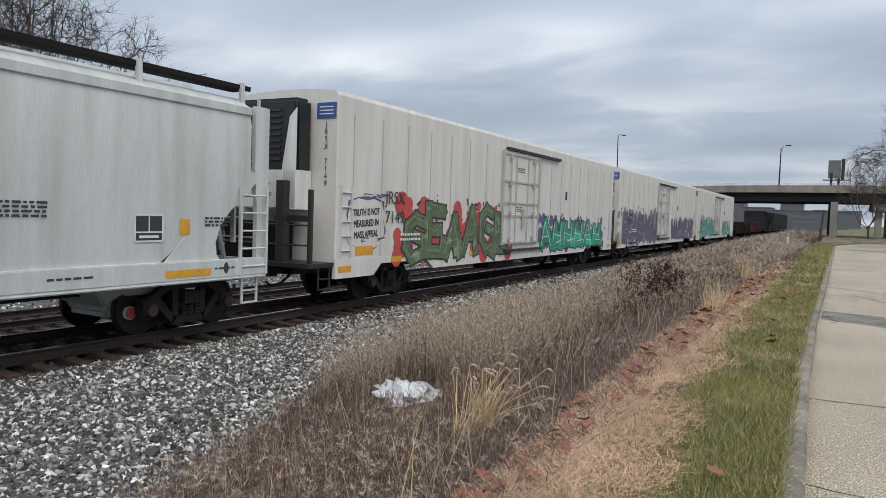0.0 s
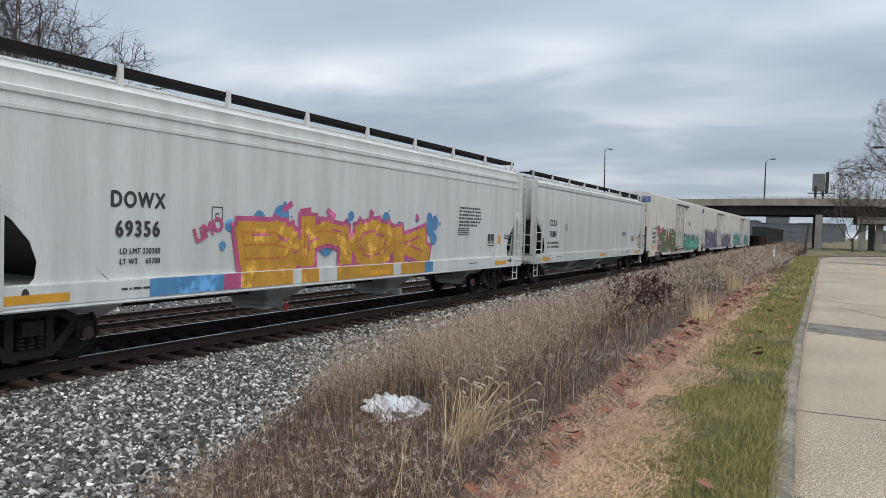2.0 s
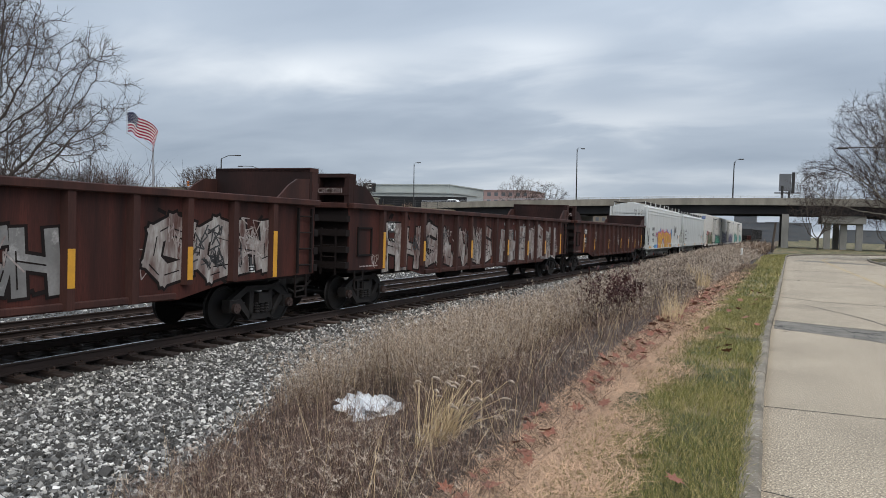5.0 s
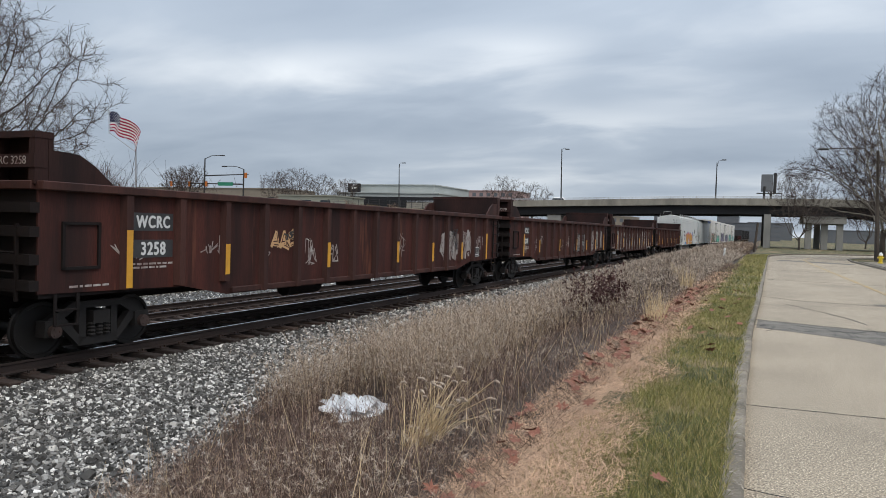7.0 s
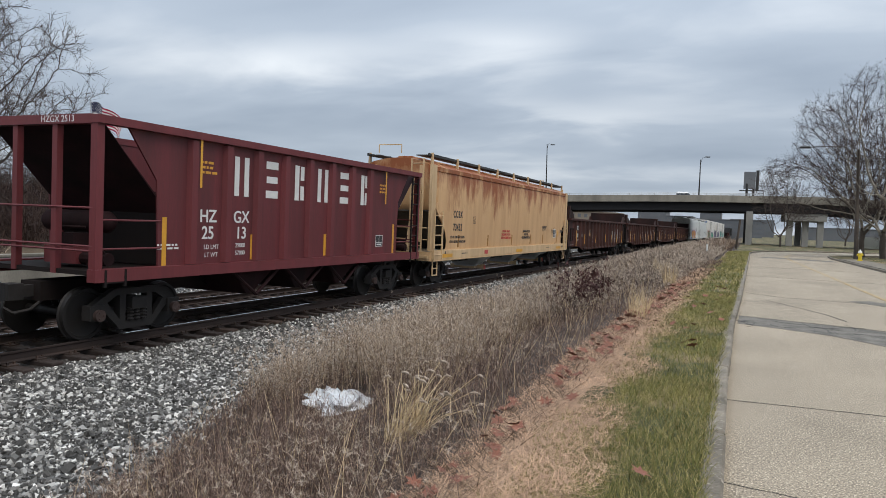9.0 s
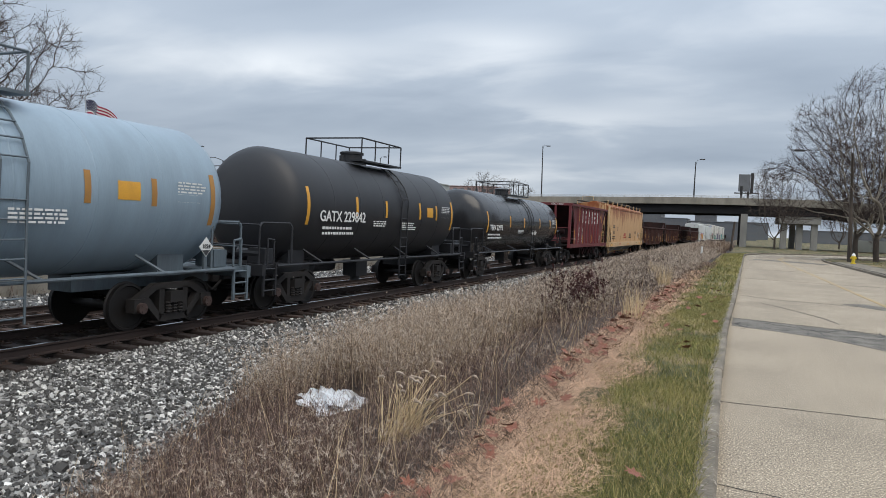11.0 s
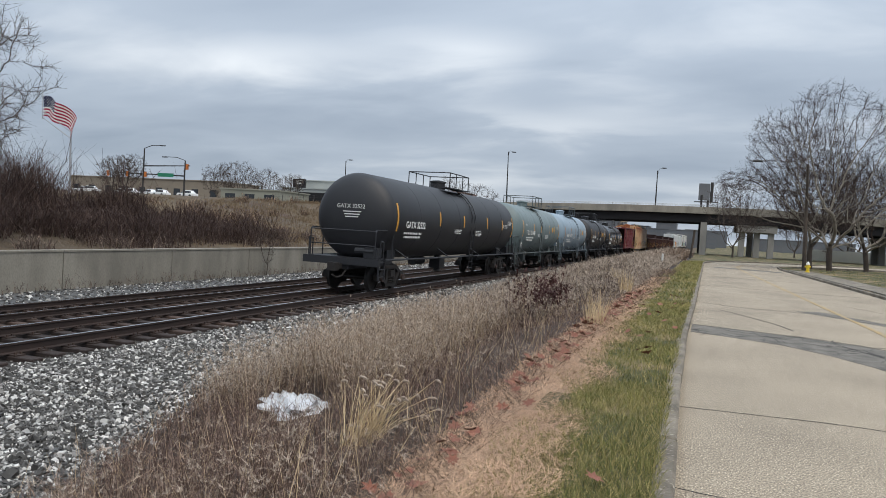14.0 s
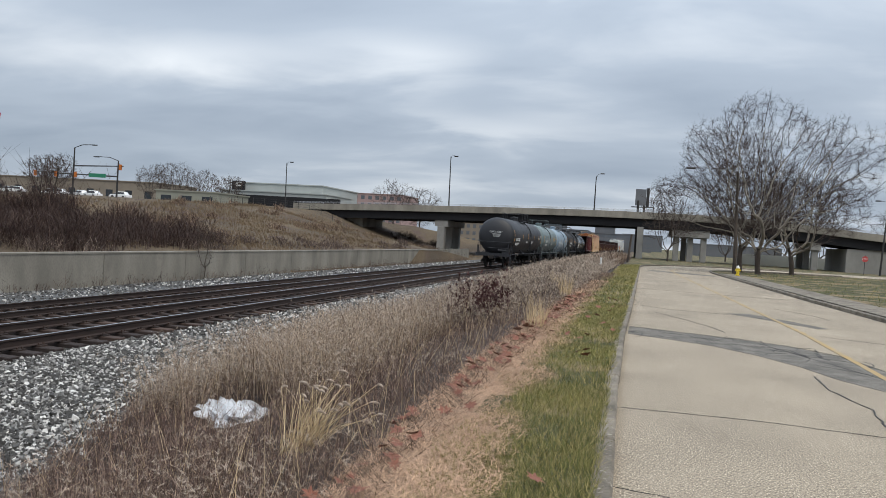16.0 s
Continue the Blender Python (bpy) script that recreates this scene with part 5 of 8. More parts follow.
def tank_car(s0, L, r, label, shell, marks, seed, frame_mat, short=1.0, rear=None, zc=None, strips=True, stencil="sign_white", lad=0.0, strip_key="yellow"):
    car = enlist(thing("tank_car", label, "tank car", "cars of the freight train"), s0)
    h, zc = L / 2, zc or (1.08 + r)
    hl = h - 1.0 * short
    prof = [(-hl + 0.6 * (1 - math.cos(a)), r * math.sin(a) if a < 1.5 else r) for a in (0.03, 0.25, 0.5, 0.75, 1.0, 1.25, 1.5708)]
    n_ = 7
    prof += [(-hl + 0.6 + i * (2 * hl - 1.2) / n_, r) for i in range(1, n_)]
    prof += [(-p, q) for p, q in prof[6::-1]]
    bm = bmesh.new()
    lathe(bm, prof, "y", 56, (0, 0, zc))
    part("tank", bm, shell, car, smooth=True)
    bm = bmesh.new()
    for i in range(1, n_):
        y = -hl + 0.6 + i * (2 * hl - 1.2) / n_
        lathe(bm, [(y - 0.02, r), (y - 0.01, r + 0.006), (y + 0.01, r + 0.006), (y + 0.02, r)], "y", 56, (0, 0, zc))
    pieces_of("weld_seam", bm, shell, car, smooth=True)
    # end platforms, saddles, running rails
    for s in (-1, 1):
        bm = bmesh.new()
        y = s * (h - 0.75)
        box(bm, (0, y, 1.12), (2.7, 1.3, 0.07))
        box(bm, (0, s * (h - 0.1), 1.05), (2.9, 0.12, 0.26))
        for x in (-0.75, 0.75):
            plate(bm, [(y - 0.7 * s - 0.1, 1.05), (y - 0.7 * s + 0.1, 1.05), (y - 1.3 * s, zc - r * 0.5), (y - 1.8 * s, zc - r * 0.62)], x - 0.05, x + 0.05)
        box(bm, (0, s * (h - 2.0), zc - r * 0.86), (2.0, 0.7, 0.5))
        pf = part("end_platform", bm, frame_mat, car)
        bm = bmesh.new()
        for x in (-1.38, 1.38):
            bar(bm, [(x, s * (h - 1.25), 1.15), (x, s * (h - 1.25), 2.05), (x * 0.97, s * (h - 1.2), 2.15), (x * 0.9, s * (h - 0.25), 2.15), (x * 0.9, s * (h - 0.16), 2.05), (x * 0.9, s * (h - 0.16), 1.0)], 0.028)
            bar(bm, [(x, s * (h - 0.55), 1.15), (x, s * (h - 0.55), 1.75), (x, s * (h - 0.3), 1.78), (x, s * (h - 0.3), 1.15)], 0.024)
        bar(bm, [(-1.25, s * (h - 0.16), 2.1), (1.25, s * (h - 0.16), 2.1)], 0.022)
        bar(bm, [(-1.25, s * (h - 0.16), 1.6), (1.25, s * (h - 0.16), 1.6)], 0.022)
        part("handrail", bm, frame_mat, pf)
        bm = bmesh.new()
        box(bm, (0.9, s * (h - 0.7), 1.35), (0.5, 0.4, 0.36))
        rod(bm, (0.3, s * (h - 0.6), 1.4), (1.0, s * (h - 0.6), 1.4), 0.12, n=10)
        part("brake_gear", bm, frame_mat, pf)
        ladder(car, frame_mat, (1.42, s * (h - 0.35), 0), 0.45, 1.2, 0.45, 3, name="sill_step")
        bogie(car, s * (h - 1.95))
        coupler(car, s * (h + 0.3), s)
        underm = bmesh.new()
        box(underm, (0, s * (h - 1.9), 0.92), (0.6, 3.6, 0.32))
        part("stub_sill", underm, frame_mat, car)
    for x in (-1.45, 1.45):
        bm = bmesh.new()
        rod(bm, (x, -h + 0.6, 1.14), (x, h - 0.6, 1.14), 0.035, n=8)
        for y in np.linspace(-h + 2.6, h - 2.6, 4):
            rod(bm, (x, y, 1.14), (x * 0.72, y - 0.35, zc - r * 0.74), 0.03, n=6)
        part("side_rail", bm, frame_mat, car)
    bm = bmesh.new()
    box(bm, (0, 0.3, 0.75), (0.5, 0.7, 0.5))
    rod(bm, (0, 0.3, 0.35), (0, 0.3, 1.2), 0.16, n=12)
    rod(bm, (-0.5, -1.6, 0.85), (-0.5, -0.4, 0.85), 0.2, n=12)
    part("bottom_outlet", bm, frame_mat, car)
    # top fittings
    bm = bmesh.new()
    lathe(bm, [(zc + r - 0.1, 0.34), (zc + r + 0.26, 0.34), (zc + r + 0.27, 0.38), (zc + r + 0.33, 0.38), (zc + r + 0.36, 0.3), (zc + r + 0.40, 0.02)], "z", 20, (0, -0.2, 0))
    rod(bm, (0.0, 0.55, zc + r - 0.1), (0.0, 0.55, zc + r + 0.2), 0.1, n=10)
    rod(bm, (0.1, -0.95, zc + r - 0.1), (0.1, -0.95, zc + r + 0.18), 0.08, n=10)
    part("manway", bm, shell, car, smooth=True)
    bm = bmesh.new()
    zt = zc + r + 0.04
    box(bm, (0.75, 0, zt - 0.04), (0.5, 2.7, 0.05))
    box(bm, (-0.75, 0, zt - 0.04), (0.5, 2.7, 0.05))
    wp = part("top_platform", bm, frame_mat, car)
    bm = bmesh.new()
    for x in (-0.98, 0.98):
        bar(bm, [(x, -1.3, zt - 0.05), (x, -1.3, zt + 0.62), (x, 1.3, zt + 0.62), (x, 1.3, zt - 0.05)], 0.024)
        bar(bm, [(x, -0.45, zt), (x, -0.45, zt + 0.62)], 0.022)
        bar(bm, [(x, 0.45, zt), (x, 0.45, zt + 0.62)], 0.022)
    bar(bm, [(-0.98, -1.3, zt + 0.62), (0.98, -1.3, zt + 0.62)], 0.024)
    bar(bm, [(-0.98, 1.3, zt + 0.62), (0.98, 1.3, zt + 0.62)], 0.024)
    part("platform_railing", bm, frame_mat, wp)
    for sx in (-1, 1):
        bm = bmesh.new()
        for yy in (lad + 0.5, lad + 0.95):
            pts = [(sx * 1.5, yy, 0.5), (sx * 1.5, yy, zc - 0.1)] + [(sx * (r + 0.07) * math.cos(a), yy, zc + (r + 0.07) * math.sin(a)) for a in (0.25, 0.55, 0.85, 1.1)]
            bar(bm, pts, 0.022)
        for i in range(7):
            z = 0.6 + i * 0.3
            rod(bm, (sx * 1.5, lad + 0.5, z), (sx * 1.5, lad + 0.95, z), 0.016, n=6)
        for a in (0.3, 0.5, 0.7, 0.9, 1.08):
            p = (sx * (r + 0.07) * math.cos(a), zc + (r + 0.07) * math.sin(a))
            rod(bm, (p[0], lad + 0.5, p[1]), (p[0], lad + 0.95, p[1]), 0.016, n=6)
        part("ladder", bm, frame_mat, car)

    def on_shell(name, material, y, a0, a1, w, lift=0.006):
        b = bmesh.new()
        k = 8
        ring = [[b.verts.new(((r + lift) * math.cos(a), yy, zc + (r + lift) * math.sin(a))) for a in np.linspace(a0, a1, k)] for yy in (y - w / 2, y + w / 2)]
        for i in range(k - 1):
            b.faces.new((ring[0][i], ring[1][i], ring[1][i + 1], ring[0][i + 1]))
        return part(name, b, material, car)

    if strips:
        for y, a0, a1 in ((-hl + 0.75, -0.30, 0.35), (-hl * 0.42, -0.12, 0.25), (-hl * 0.02 - 0.4, -0.12, 0.22), (hl * 0.35, -0.12, 0.25), (hl * (0.6 if L < 15 else 0.67), -0.12, 0.22), (hl - 0.75, -0.35, 0.35)):
            on_shell("reflector", M[strip_key], y, a0, a1, 0.13)
        if L < 15:
            on_shell("warning_label", M["yellow"], hl * 0.5, -0.06, 0.16, 0.5)
    lettering(marks, 0.40 if L < 15 else 0.34, M[stencil], car, (r + 0.004, -hl * (0.55 if L < 15 else 0.72), zc - 0.22), bold=0.009)
    bars(car, M[stencil], r * 0.95, -hl * (0.55 if L < 15 else 0.72), zc - 0.52, 1.9, 2, 0.07, 0.14, seed=seed)
    bars(car, M[stencil], r * 0.985, hl * 0.2, zc - 0.32, 1.0, 4, seed=seed + 1)
    bars(car, M[stencil], r * 0.995, hl - 1.35, zc + 0.30, 0.75, 7, 0.03, 0.06, seed=seed + 2)
    bars(car, M[stencil], r * 0.98, -hl * 0.15, zc - 0.30, 0.9, 3, seed=seed + 3)
    # hazard placards on both ends of the side
    for s in (-1, 1):
        if L < 15 and rear:
            yp, zp = s * (h - 1.45), 1.62
            bm = bmesh.new()
            plate(bm, [(yp - 0.2, zp), (yp, zp - 0.2), (yp + 0.2, zp), (yp, zp + 0.2)], 1.40, 1.412)
            pd = part("placard", bm, M["sign_white"], car, "white and black diamond hazard placard")
            bm = bmesh.new()
            plate(bm, [(yp - 0.12, zp - 0.065), (yp, zp - 0.185), (yp + 0.12, zp - 0.065)], 1.412, 1.415)
            part("placard_field", bm, M["ink"], pd)
            lettering("1824", 0.12, M["ink"], pd, (1.416, yp, zp + 0.01), bold=0.006)
            bm = bmesh.new()
            box(bm, (1.38, yp, 1.36), (0.04, 0.09, 0.5))
            part("placard_post", bm, frame_mat, car)
    if rear:
        lettering(rear, 0.20, M[stencil], car, (0.05, -hl - 0.012, zc + 0.32), REAR)
        bm = bmesh.new()
        for k in range(3):
            box(bm, (0.1, -hl - 0.008, zc + 0.14 - 0.09 * k), (0.7 - 0.1 * k, 0.006, 0.035))
        part("stencil_line", bm, M[stencil], car)
    return car


def ballast_hopper(s0):
    car = enlist(thing("ballast_hopper_car", "maroon open ballast hopper with white block letters and ribs", "hopper car", "cars of the freight train"), s0)
    h, top = 6.35, 3.84
    for s in (-1, 1):
        bm = bmesh.new()
        plate(bm, [(-h + 1.48, 1.3), (h - 1.48, 1.3), (h - 1.42, 2.9), (h - 0.7, top), (-h + 0.7, top), (-h + 1.42, 2.9)], s * 1.42 - 0.02, s * 1.42 + 0.02)
        side = part("side", bm, M["maroon"], car)
        for i in range(8):
            y = -4.05 + i * 8.1 / 8
            bm = bmesh.new()
            plate(bm, [(s * 1.435, y - 0.13), (s * 1.435, y + 0.13), (s * 1.54, y + 0.08), (s * 1.54, y - 0.08)], 1.32, top - 0.1, "z")
            part("side_post", bm, M["maroon_rib"], side)
    bm = bmesh.new()
    for s in (-1, 1):
        box(bm, (s * 1.48, 0, top), (0.2, 2 * h, 0.14))
        box(bm, (0, s * (h - 0.08), top), (2.8, 0.16, 0.16))
        box(bm, (s * 1.46, 0, 1.2), (0.2, 2 * h, 0.22))
        for y in (-h + 0.09, h - 0.09):
            box(bm, (s * 1.45, y, 2.5), (0.15, 0.15, 2.6))
        for x in (-0.5, 0.5):
            box(bm, (x, s * (h - 0.09), 2.5), (0.12, 0.12, 2.6))
    part("frame", bm, M["maroon_rib"], car)
    for s in (-1, 1):
        # the shade of the deep end is painted into the slope sheet
        bm = bmesh.new()
        plate(bm, [(s * (h - 0.25), top - 0.05), (s * (h - 0.3), top - 0.12), (s * (h - 2.6), 1.5), (s * (h - 2.5), 1.5)], -1.42, 1.42)
        part("slope_sheet", bm, M["maroon_shade"], car, "maroon slope sheet with its shade put into the dark colour")
        # end floor and upright sheet: the recess's shade is put into their dark colour
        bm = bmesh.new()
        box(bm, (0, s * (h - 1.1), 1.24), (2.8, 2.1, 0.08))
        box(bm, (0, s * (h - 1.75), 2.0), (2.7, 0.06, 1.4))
        part("end_floor", bm, M["dark_brown"], car)
        bm = bmesh.new()
        lathe(bm, [(-0.75, 0.05), (-0.7, 0.14), (-0.6, 0.2), (0.85, 0.2), (0.95, 0.14), (1.0, 0.05)], "x", 18, (0, s * (h - 0.85), 2.1))
        part("air_tank", bm, M["maroon_shade"], car, "round maroon air tank", True)
        bm = bmesh.new()
        for z in (1.62, 1.7, 2.35):
            bar(bm, [(-1.4, s * (h - 0.03), z), (1.45, s * (h - 0.03), z)], 0.02)
        bar(bm, [(1.46, s * (h - 0.1), 2.15), (1.46, s * (h - 1.5), 2.15)], 0.02)
        bar(bm, [(1.46, s * (h - 0.1), 1.65), (1.46, s * (h - 1.5), 1.65)], 0.02)
        box(bm, (0.3, s * (h - 0.5), 1.5), (0.8, 0.35, 0.3))
        part("end_rail", bm, M["maroon_rib"], car)
        ladder(car, M["dark_brown"], (1.54, s * (h - 0.42), 0), 1.0, 3.7 if s > 0 else 1.3, 0.42, 8 if s > 0 else 2)
        bm = bmesh.new()
        box(bm, (0.35, s * (h - 0.55), 1.72), (0.5, 0.4, 0.34))
        rod(bm, (0.7, s * (h - 0.5), 1.45), (1.3, s * (h - 0.5), 1.45), 0.12, n=10)
        bar(bm, [(1.2, s * (h - 0.2), 1.85), (1.25, s * (h - 0.5), 1.5), (0.9, s * (h - 0.4), 1.35)], 0.025)
        bar(bm, [(0.2, s * (h - 0.3), 1.3), (0.2, s * (h - 0.3), 2.0), (0.6, s * (h - 0.6), 2.0)], 0.025)
        part("brake_gear", bm, M["maroon_shade"], car)
        bogie(car, s * (h - 1.35))
        coupler(car, s * (h + 0.3), s)
    bm = bmesh.new()
    for y in (-1.9, 0.0, 1.9):
        stack(bm, [(0.55, 0.12, 1.2, y), (1.3, 0.95, 1.4, y)], 0.03)
        for d in (-1, 1):
            rod(bm, (1.4, y + d * 0.9, 1.15), (1.4, y, 0.55), 0.04, n=6)
    part("outlet", bm, M["maroon_shade"], car)
    underframe(car, h, M["dark_brown"])
    x = 1.545
    # six white block shapes where the owner's name stands
    for i in range(6):
        y = -2.55 + i * 1.06
        bm = bmesh.new()
        if i % 3 == 0:
            shapes = [(y - 0.16, 0.0, 0.15, 0.84), (y + 0.16, 0.0, 0.15, 0.84)]
        elif i % 3 == 1:
            shapes = [(y, 0.33, 0.44, 0.17), (y, 0.0, 0.40, 0.15), (y, -0.33, 0.44, 0.17)]
        else:
            shapes = [(y - 0.08, 0.0, 0.17, 0.84), (y + 0.14, 0.24, 0.15, 0.34), (y + 0.14, -0.24, 0.15, 0.34)]
        for cy, cz, ly, lz in shapes:
            box(bm, (1.444, cy, 3.14 + cz), (0.006, ly, lz))
        part("white_block", bm, M["sign_white"], car)
    for t, y, z in (("HZ", -3.56, 2.26), ("GX", -2.53, 2.26), ("25", -3.56, 1.92), ("13", -2.53, 1.92)):
        lettering(t, 0.36, M["sign_white"], car, (1.446, y, z), bold=0.008)
    for t, y, z in (("LD LMT", -3.45, 1.64), ("29000", -2.55, 1.66), ("LT WT", -3.45, 1.48), ("57000", -2.55, 1.50)):
        lettering(t, 0.13, M["sign_white"], car, (1.446, y, z))
    bars(car, M["sign_white"], 1.44, -h + 1.75, 1.70, 0.6, 2, seed=31)
    bars(car, M["yellow"], 1.44, -3.6, 3.35, 0.4, 3, 0.05, 0.1, seed=32)
    bars(car, M["yellow"], 1.44, h - 2.45, 3.35, 0.4, 3, 0.05, 0.1, seed=33)
    for y, z, hh in ((-3.9, 3.30, 0.95), (3.9, 3.28, 0.95)):
        panel("reflector", car, M["yellow"], x, y, z, 0.06, hh)
    for y, z, hh in ((-h + 1.62, 1.75, 0.95), (-h + 4.2, 1.62, 0.55), (0.8, 1.62, 0.55), (h - 1.7, 1.75, 0.9)):
        panel("reflector", car, M["yellow"], 1.441, y, z, 0.11, hh)
    placard(car, 1.441, h - 2.6, 1.7, 0.4)
    lettering("HZGX 2513", 0.16, M["sign_white"], car, (0.6, -h - 0.004, top), REAR)
    return car


def plain_hopper(s0, L, top, material, label):
    """A dark car far up the train."""
    car = enlist(thing("open_hopper_car", label, "hopper car", "cars of the freight train"), s0)
    h = L / 2
    bm = bmesh.new()
    stack(bm, [(1.0, h - 0.6, 1.4, 0), (1.3, h, 1.5, 0), (top, h, 1.5, 0)], 0.05)
    body = part("body", bm, material, car)
    for i in range(10):
        bm = bmesh.new()
        box(bm, (1.53, -h + 0.6 + i * (L - 1.2) / 9, (top + 1.2) / 2), (0.1, 0.14, top - 1.2))
        part("side_post", bm, material, body)
    bm = bmesh.new()
    box(bm, (0, 0, top), (3.1, L, 0.12))
    part("top_chord", bm, material, car)
    underframe(car, h, M["dark_brown"])
    for s in (-1, 1):
        bogie(car, s * (h - 1.7))
        coupler(car, s * (h + 0.3), s)


reefer(24.75, "white refrigerator car with green and teal graffiti on its side", "7149",
       [(1.547, -h_ + 2.9, 0.95, 6.9, 1.7, 6, M["g_green"], M["ink"], M["red"], M["g_grey"], 11, "green graffiti letters with red edges") for h_ in (11.6,)]
       + [(1.547, 1.35, 0.95, 8.2, 1.35, 6, M["g_teal"], M["ink"], M["g_purple"], M["sign_white"], 12, "teal graffiti letters with violet edges")])
truth = TRAIN[-1][0]
bm = bmesh.new()
rnd_t = random.Random(5)
for i in range(4):
    plate(bm, [(-11.6 + 1.2 + a + (i % 2 - 0.5) * 0.3, 2.02 + b + (i // 2 - 0.5) * 0.4) for a, b in blob(rnd_t, 10, 1.25, 0.8, 0.1)], 1.537, 1.540 + 0.0004 * i)
bm_c = bmesh.new()
for i in range(4):
    plate(bm_c, [(-11.6 + 1.2 + 1.07 * a + (i % 2 - 0.5) * 0.3, 2.02 + 1.1 * b + (i // 2 - 0.5) * 0.4) for a, b in blob(rnd_t, 10, 1.25, 0.8, 0.1)], 1.532, 1.5362 + 0.0001 * i)
part("graffiti_cloud", bm_c, M["g_purple"], truth, "violet cloud edge of the handwriting")
cloudp = part("graffiti_panel", bm, M["reefer_white"], truth, "handwritten graffiti in black capitals")
for i, line in enumerate(("TRUTH IS NOT", "MEASURED IN", "MASS APPEAL")):
    lettering(line, 0.235, M["ink"], cloudp, (1.546, -11.6 + 1.2, 2.28 - 0.27 * i), SIDE, 0.72, bold=0.010, turn=3)
scribble(truth, 1.541, -11.6 + 0.9, 1.55, 1.2, 0.12, M["g_purple"], 4, 4)
scribble(truth, 1.541, -11.6 + 0.9, 2.65, 1.2, 0.1, M["g_purple"], 5, 4)
reefer(49.3, "white refrigerator car with slate and violet graffiti", "7151", [(1.547, -11.0, 0.95, 9.2, 1.9, 8, M["g_slate"], M["g_purple"], M["g_grey"], None, 13), (1.547, 2.3, 0.95, 8.6, 1.6, 7, M["g_slate"], M["g_purple"], None, None, 14)])
reefer(73.8, "white refrigerator car with pale aqua graffiti", "7150", [(1.547, -10.0, 0.95, 7.6, 1.7, 6, M["g_aqua"], M["g_green"], None, None, 15), (1.547, 3.0, 0.95, 6.0, 1.7, 5, M["g_aqua"], M["g_green"], None, None, 16)])
ch1 = covered_hopper(0.95, 20.2, "grey-white covered hopper car with streaked curved sides", M["hopper_white"], M["hopper_white"], ("CCBX", "71884"), 4.30, 4, M["dark_brown"], shade=M["hopper_white"], loads=("LD LMT 219400 LB 99500 KG", "LT WT   66600 LB 30200 KG"))
ch2 = covered_hopper(-20.5, 20.7, "white covered hopper car with orange, blue and pink graffiti", M["hopper_white_b"], M["hopper_white_b"], ("DOWX", "69356"), 4.42, 4, M["dark_brown"], True, M["hopper_white"], ("LD LMT 220300", "LT WT    65700"))
graffiti(ch2, 1.536, -4.8, 1.32, 7.6, 1.32, 4, M["g_yellow"], M["g_pink"], M["g_blue"], M["g_orange"], 21, "golden graffiti letters on blue and pink", 1.9, "Bnok", 0.20)
lettering("LiMO", 0.36, M["g_pink"], ch2, (1.540, -5.55, 2.15), stretch=0.9, bold=0.02, turn=22, name="graffiti_tag")
for ya, yb, key in ((-6.9, -5.2, "g_blue"), (-5.2, -4.75, "g_pink"), (-4.72, -3.2, "g_yellow"), (-2.9, -2.3, "g_yellow"), (-1.6, 0.9, "g_yellow"), (1.3, 2.6, "g_yellow"), (2.6, 3.1, "g_blue")):
    panel("graffiti_sill", ch2, M[key], 1.5925, (ya + yb) / 2, 1.165, yb - ya, 0.30, 0.003)
bars(ch2, M["ink"], 1.531, 5.7, 2.95, 1.7, 6, 0.06, 0.11, seed=41)
for s0, num, seed, gr in ((-41.8, "3275", 51, None),
                          (-63.6, "3281", 52, [(-8.6, 1.0, 8.2, 1.55, 7, M["g_white"], M["dark_brown"], None, None, 61), (0.6, 1.05, 7.4, 1.5, 7, M["g_white"], M["g_grey"], None, None, 62)]),
                          (-85.5, "3279", 53, [(1.0, 1.1, 2.6, 1.2, 3, M["g_grey"], M["dark_brown"], None, None, 63), (5.2, 1.15, 3.4, 1.3, 3, M["g_white"], M["dark_brown"], None, None, 66)]),
                          (-107.45, "3258", 54, [(4.5, 1.2, 3.0, 1.1, 3, M["g_white"], M["rust_brown"], None, None, 64), (-4.6, 1.75, 0.9, 0.42, 3, M["tan"], M["rust_brown"], None, None, 65)])):
    gondola(s0, "rusty brown gondola car with raised end bulkheads and %s" % ("white graffiti" if gr and seed == 52 else "worn white marks"), ("WCRC", num), seed, gr)
tan = covered_hopper(-128.5, 20.0, "tan covered hopper car bleeding rust from its roof edge", M["tan"], M["tan_sill"], ("CCBX", "73452"), 4.30, 4, M["darkpole"], shade=M["hopper_white"], loads=("LD LMT 220300LB 99950KG", "LT WT 65700LB 29800KG 8-00"))
for i_, line_ in enumerate(("CAUTION - BEFORE", "UNLOADING ATTACH", "GROUND CONNECTION")):
    lettering(line_, 0.15, M["red"], tan, (1.534, -1.66, 2.02 - 0.15 * i_), stretch=0.8, bold=0.004)
for i_, line_ in enumerate(("HAMMERING ON SIDE", "OF CAR WILL", "CONTAMINATE PRODUCT")):
    lettering(line_, 0.15, M["ink"], tan, (1.534, 1.51, 2.02 - 0.15 * i_), stretch=0.8, bold=0.004)
scribble(tan, 1.532, 6.0, 1.75, 0.9, 0.5, M["ink"], 88, 4, 0.014)
panel("label_plate", tan, M["red"], 1.592, -4.33, 1.16, 0.42, 0.16)
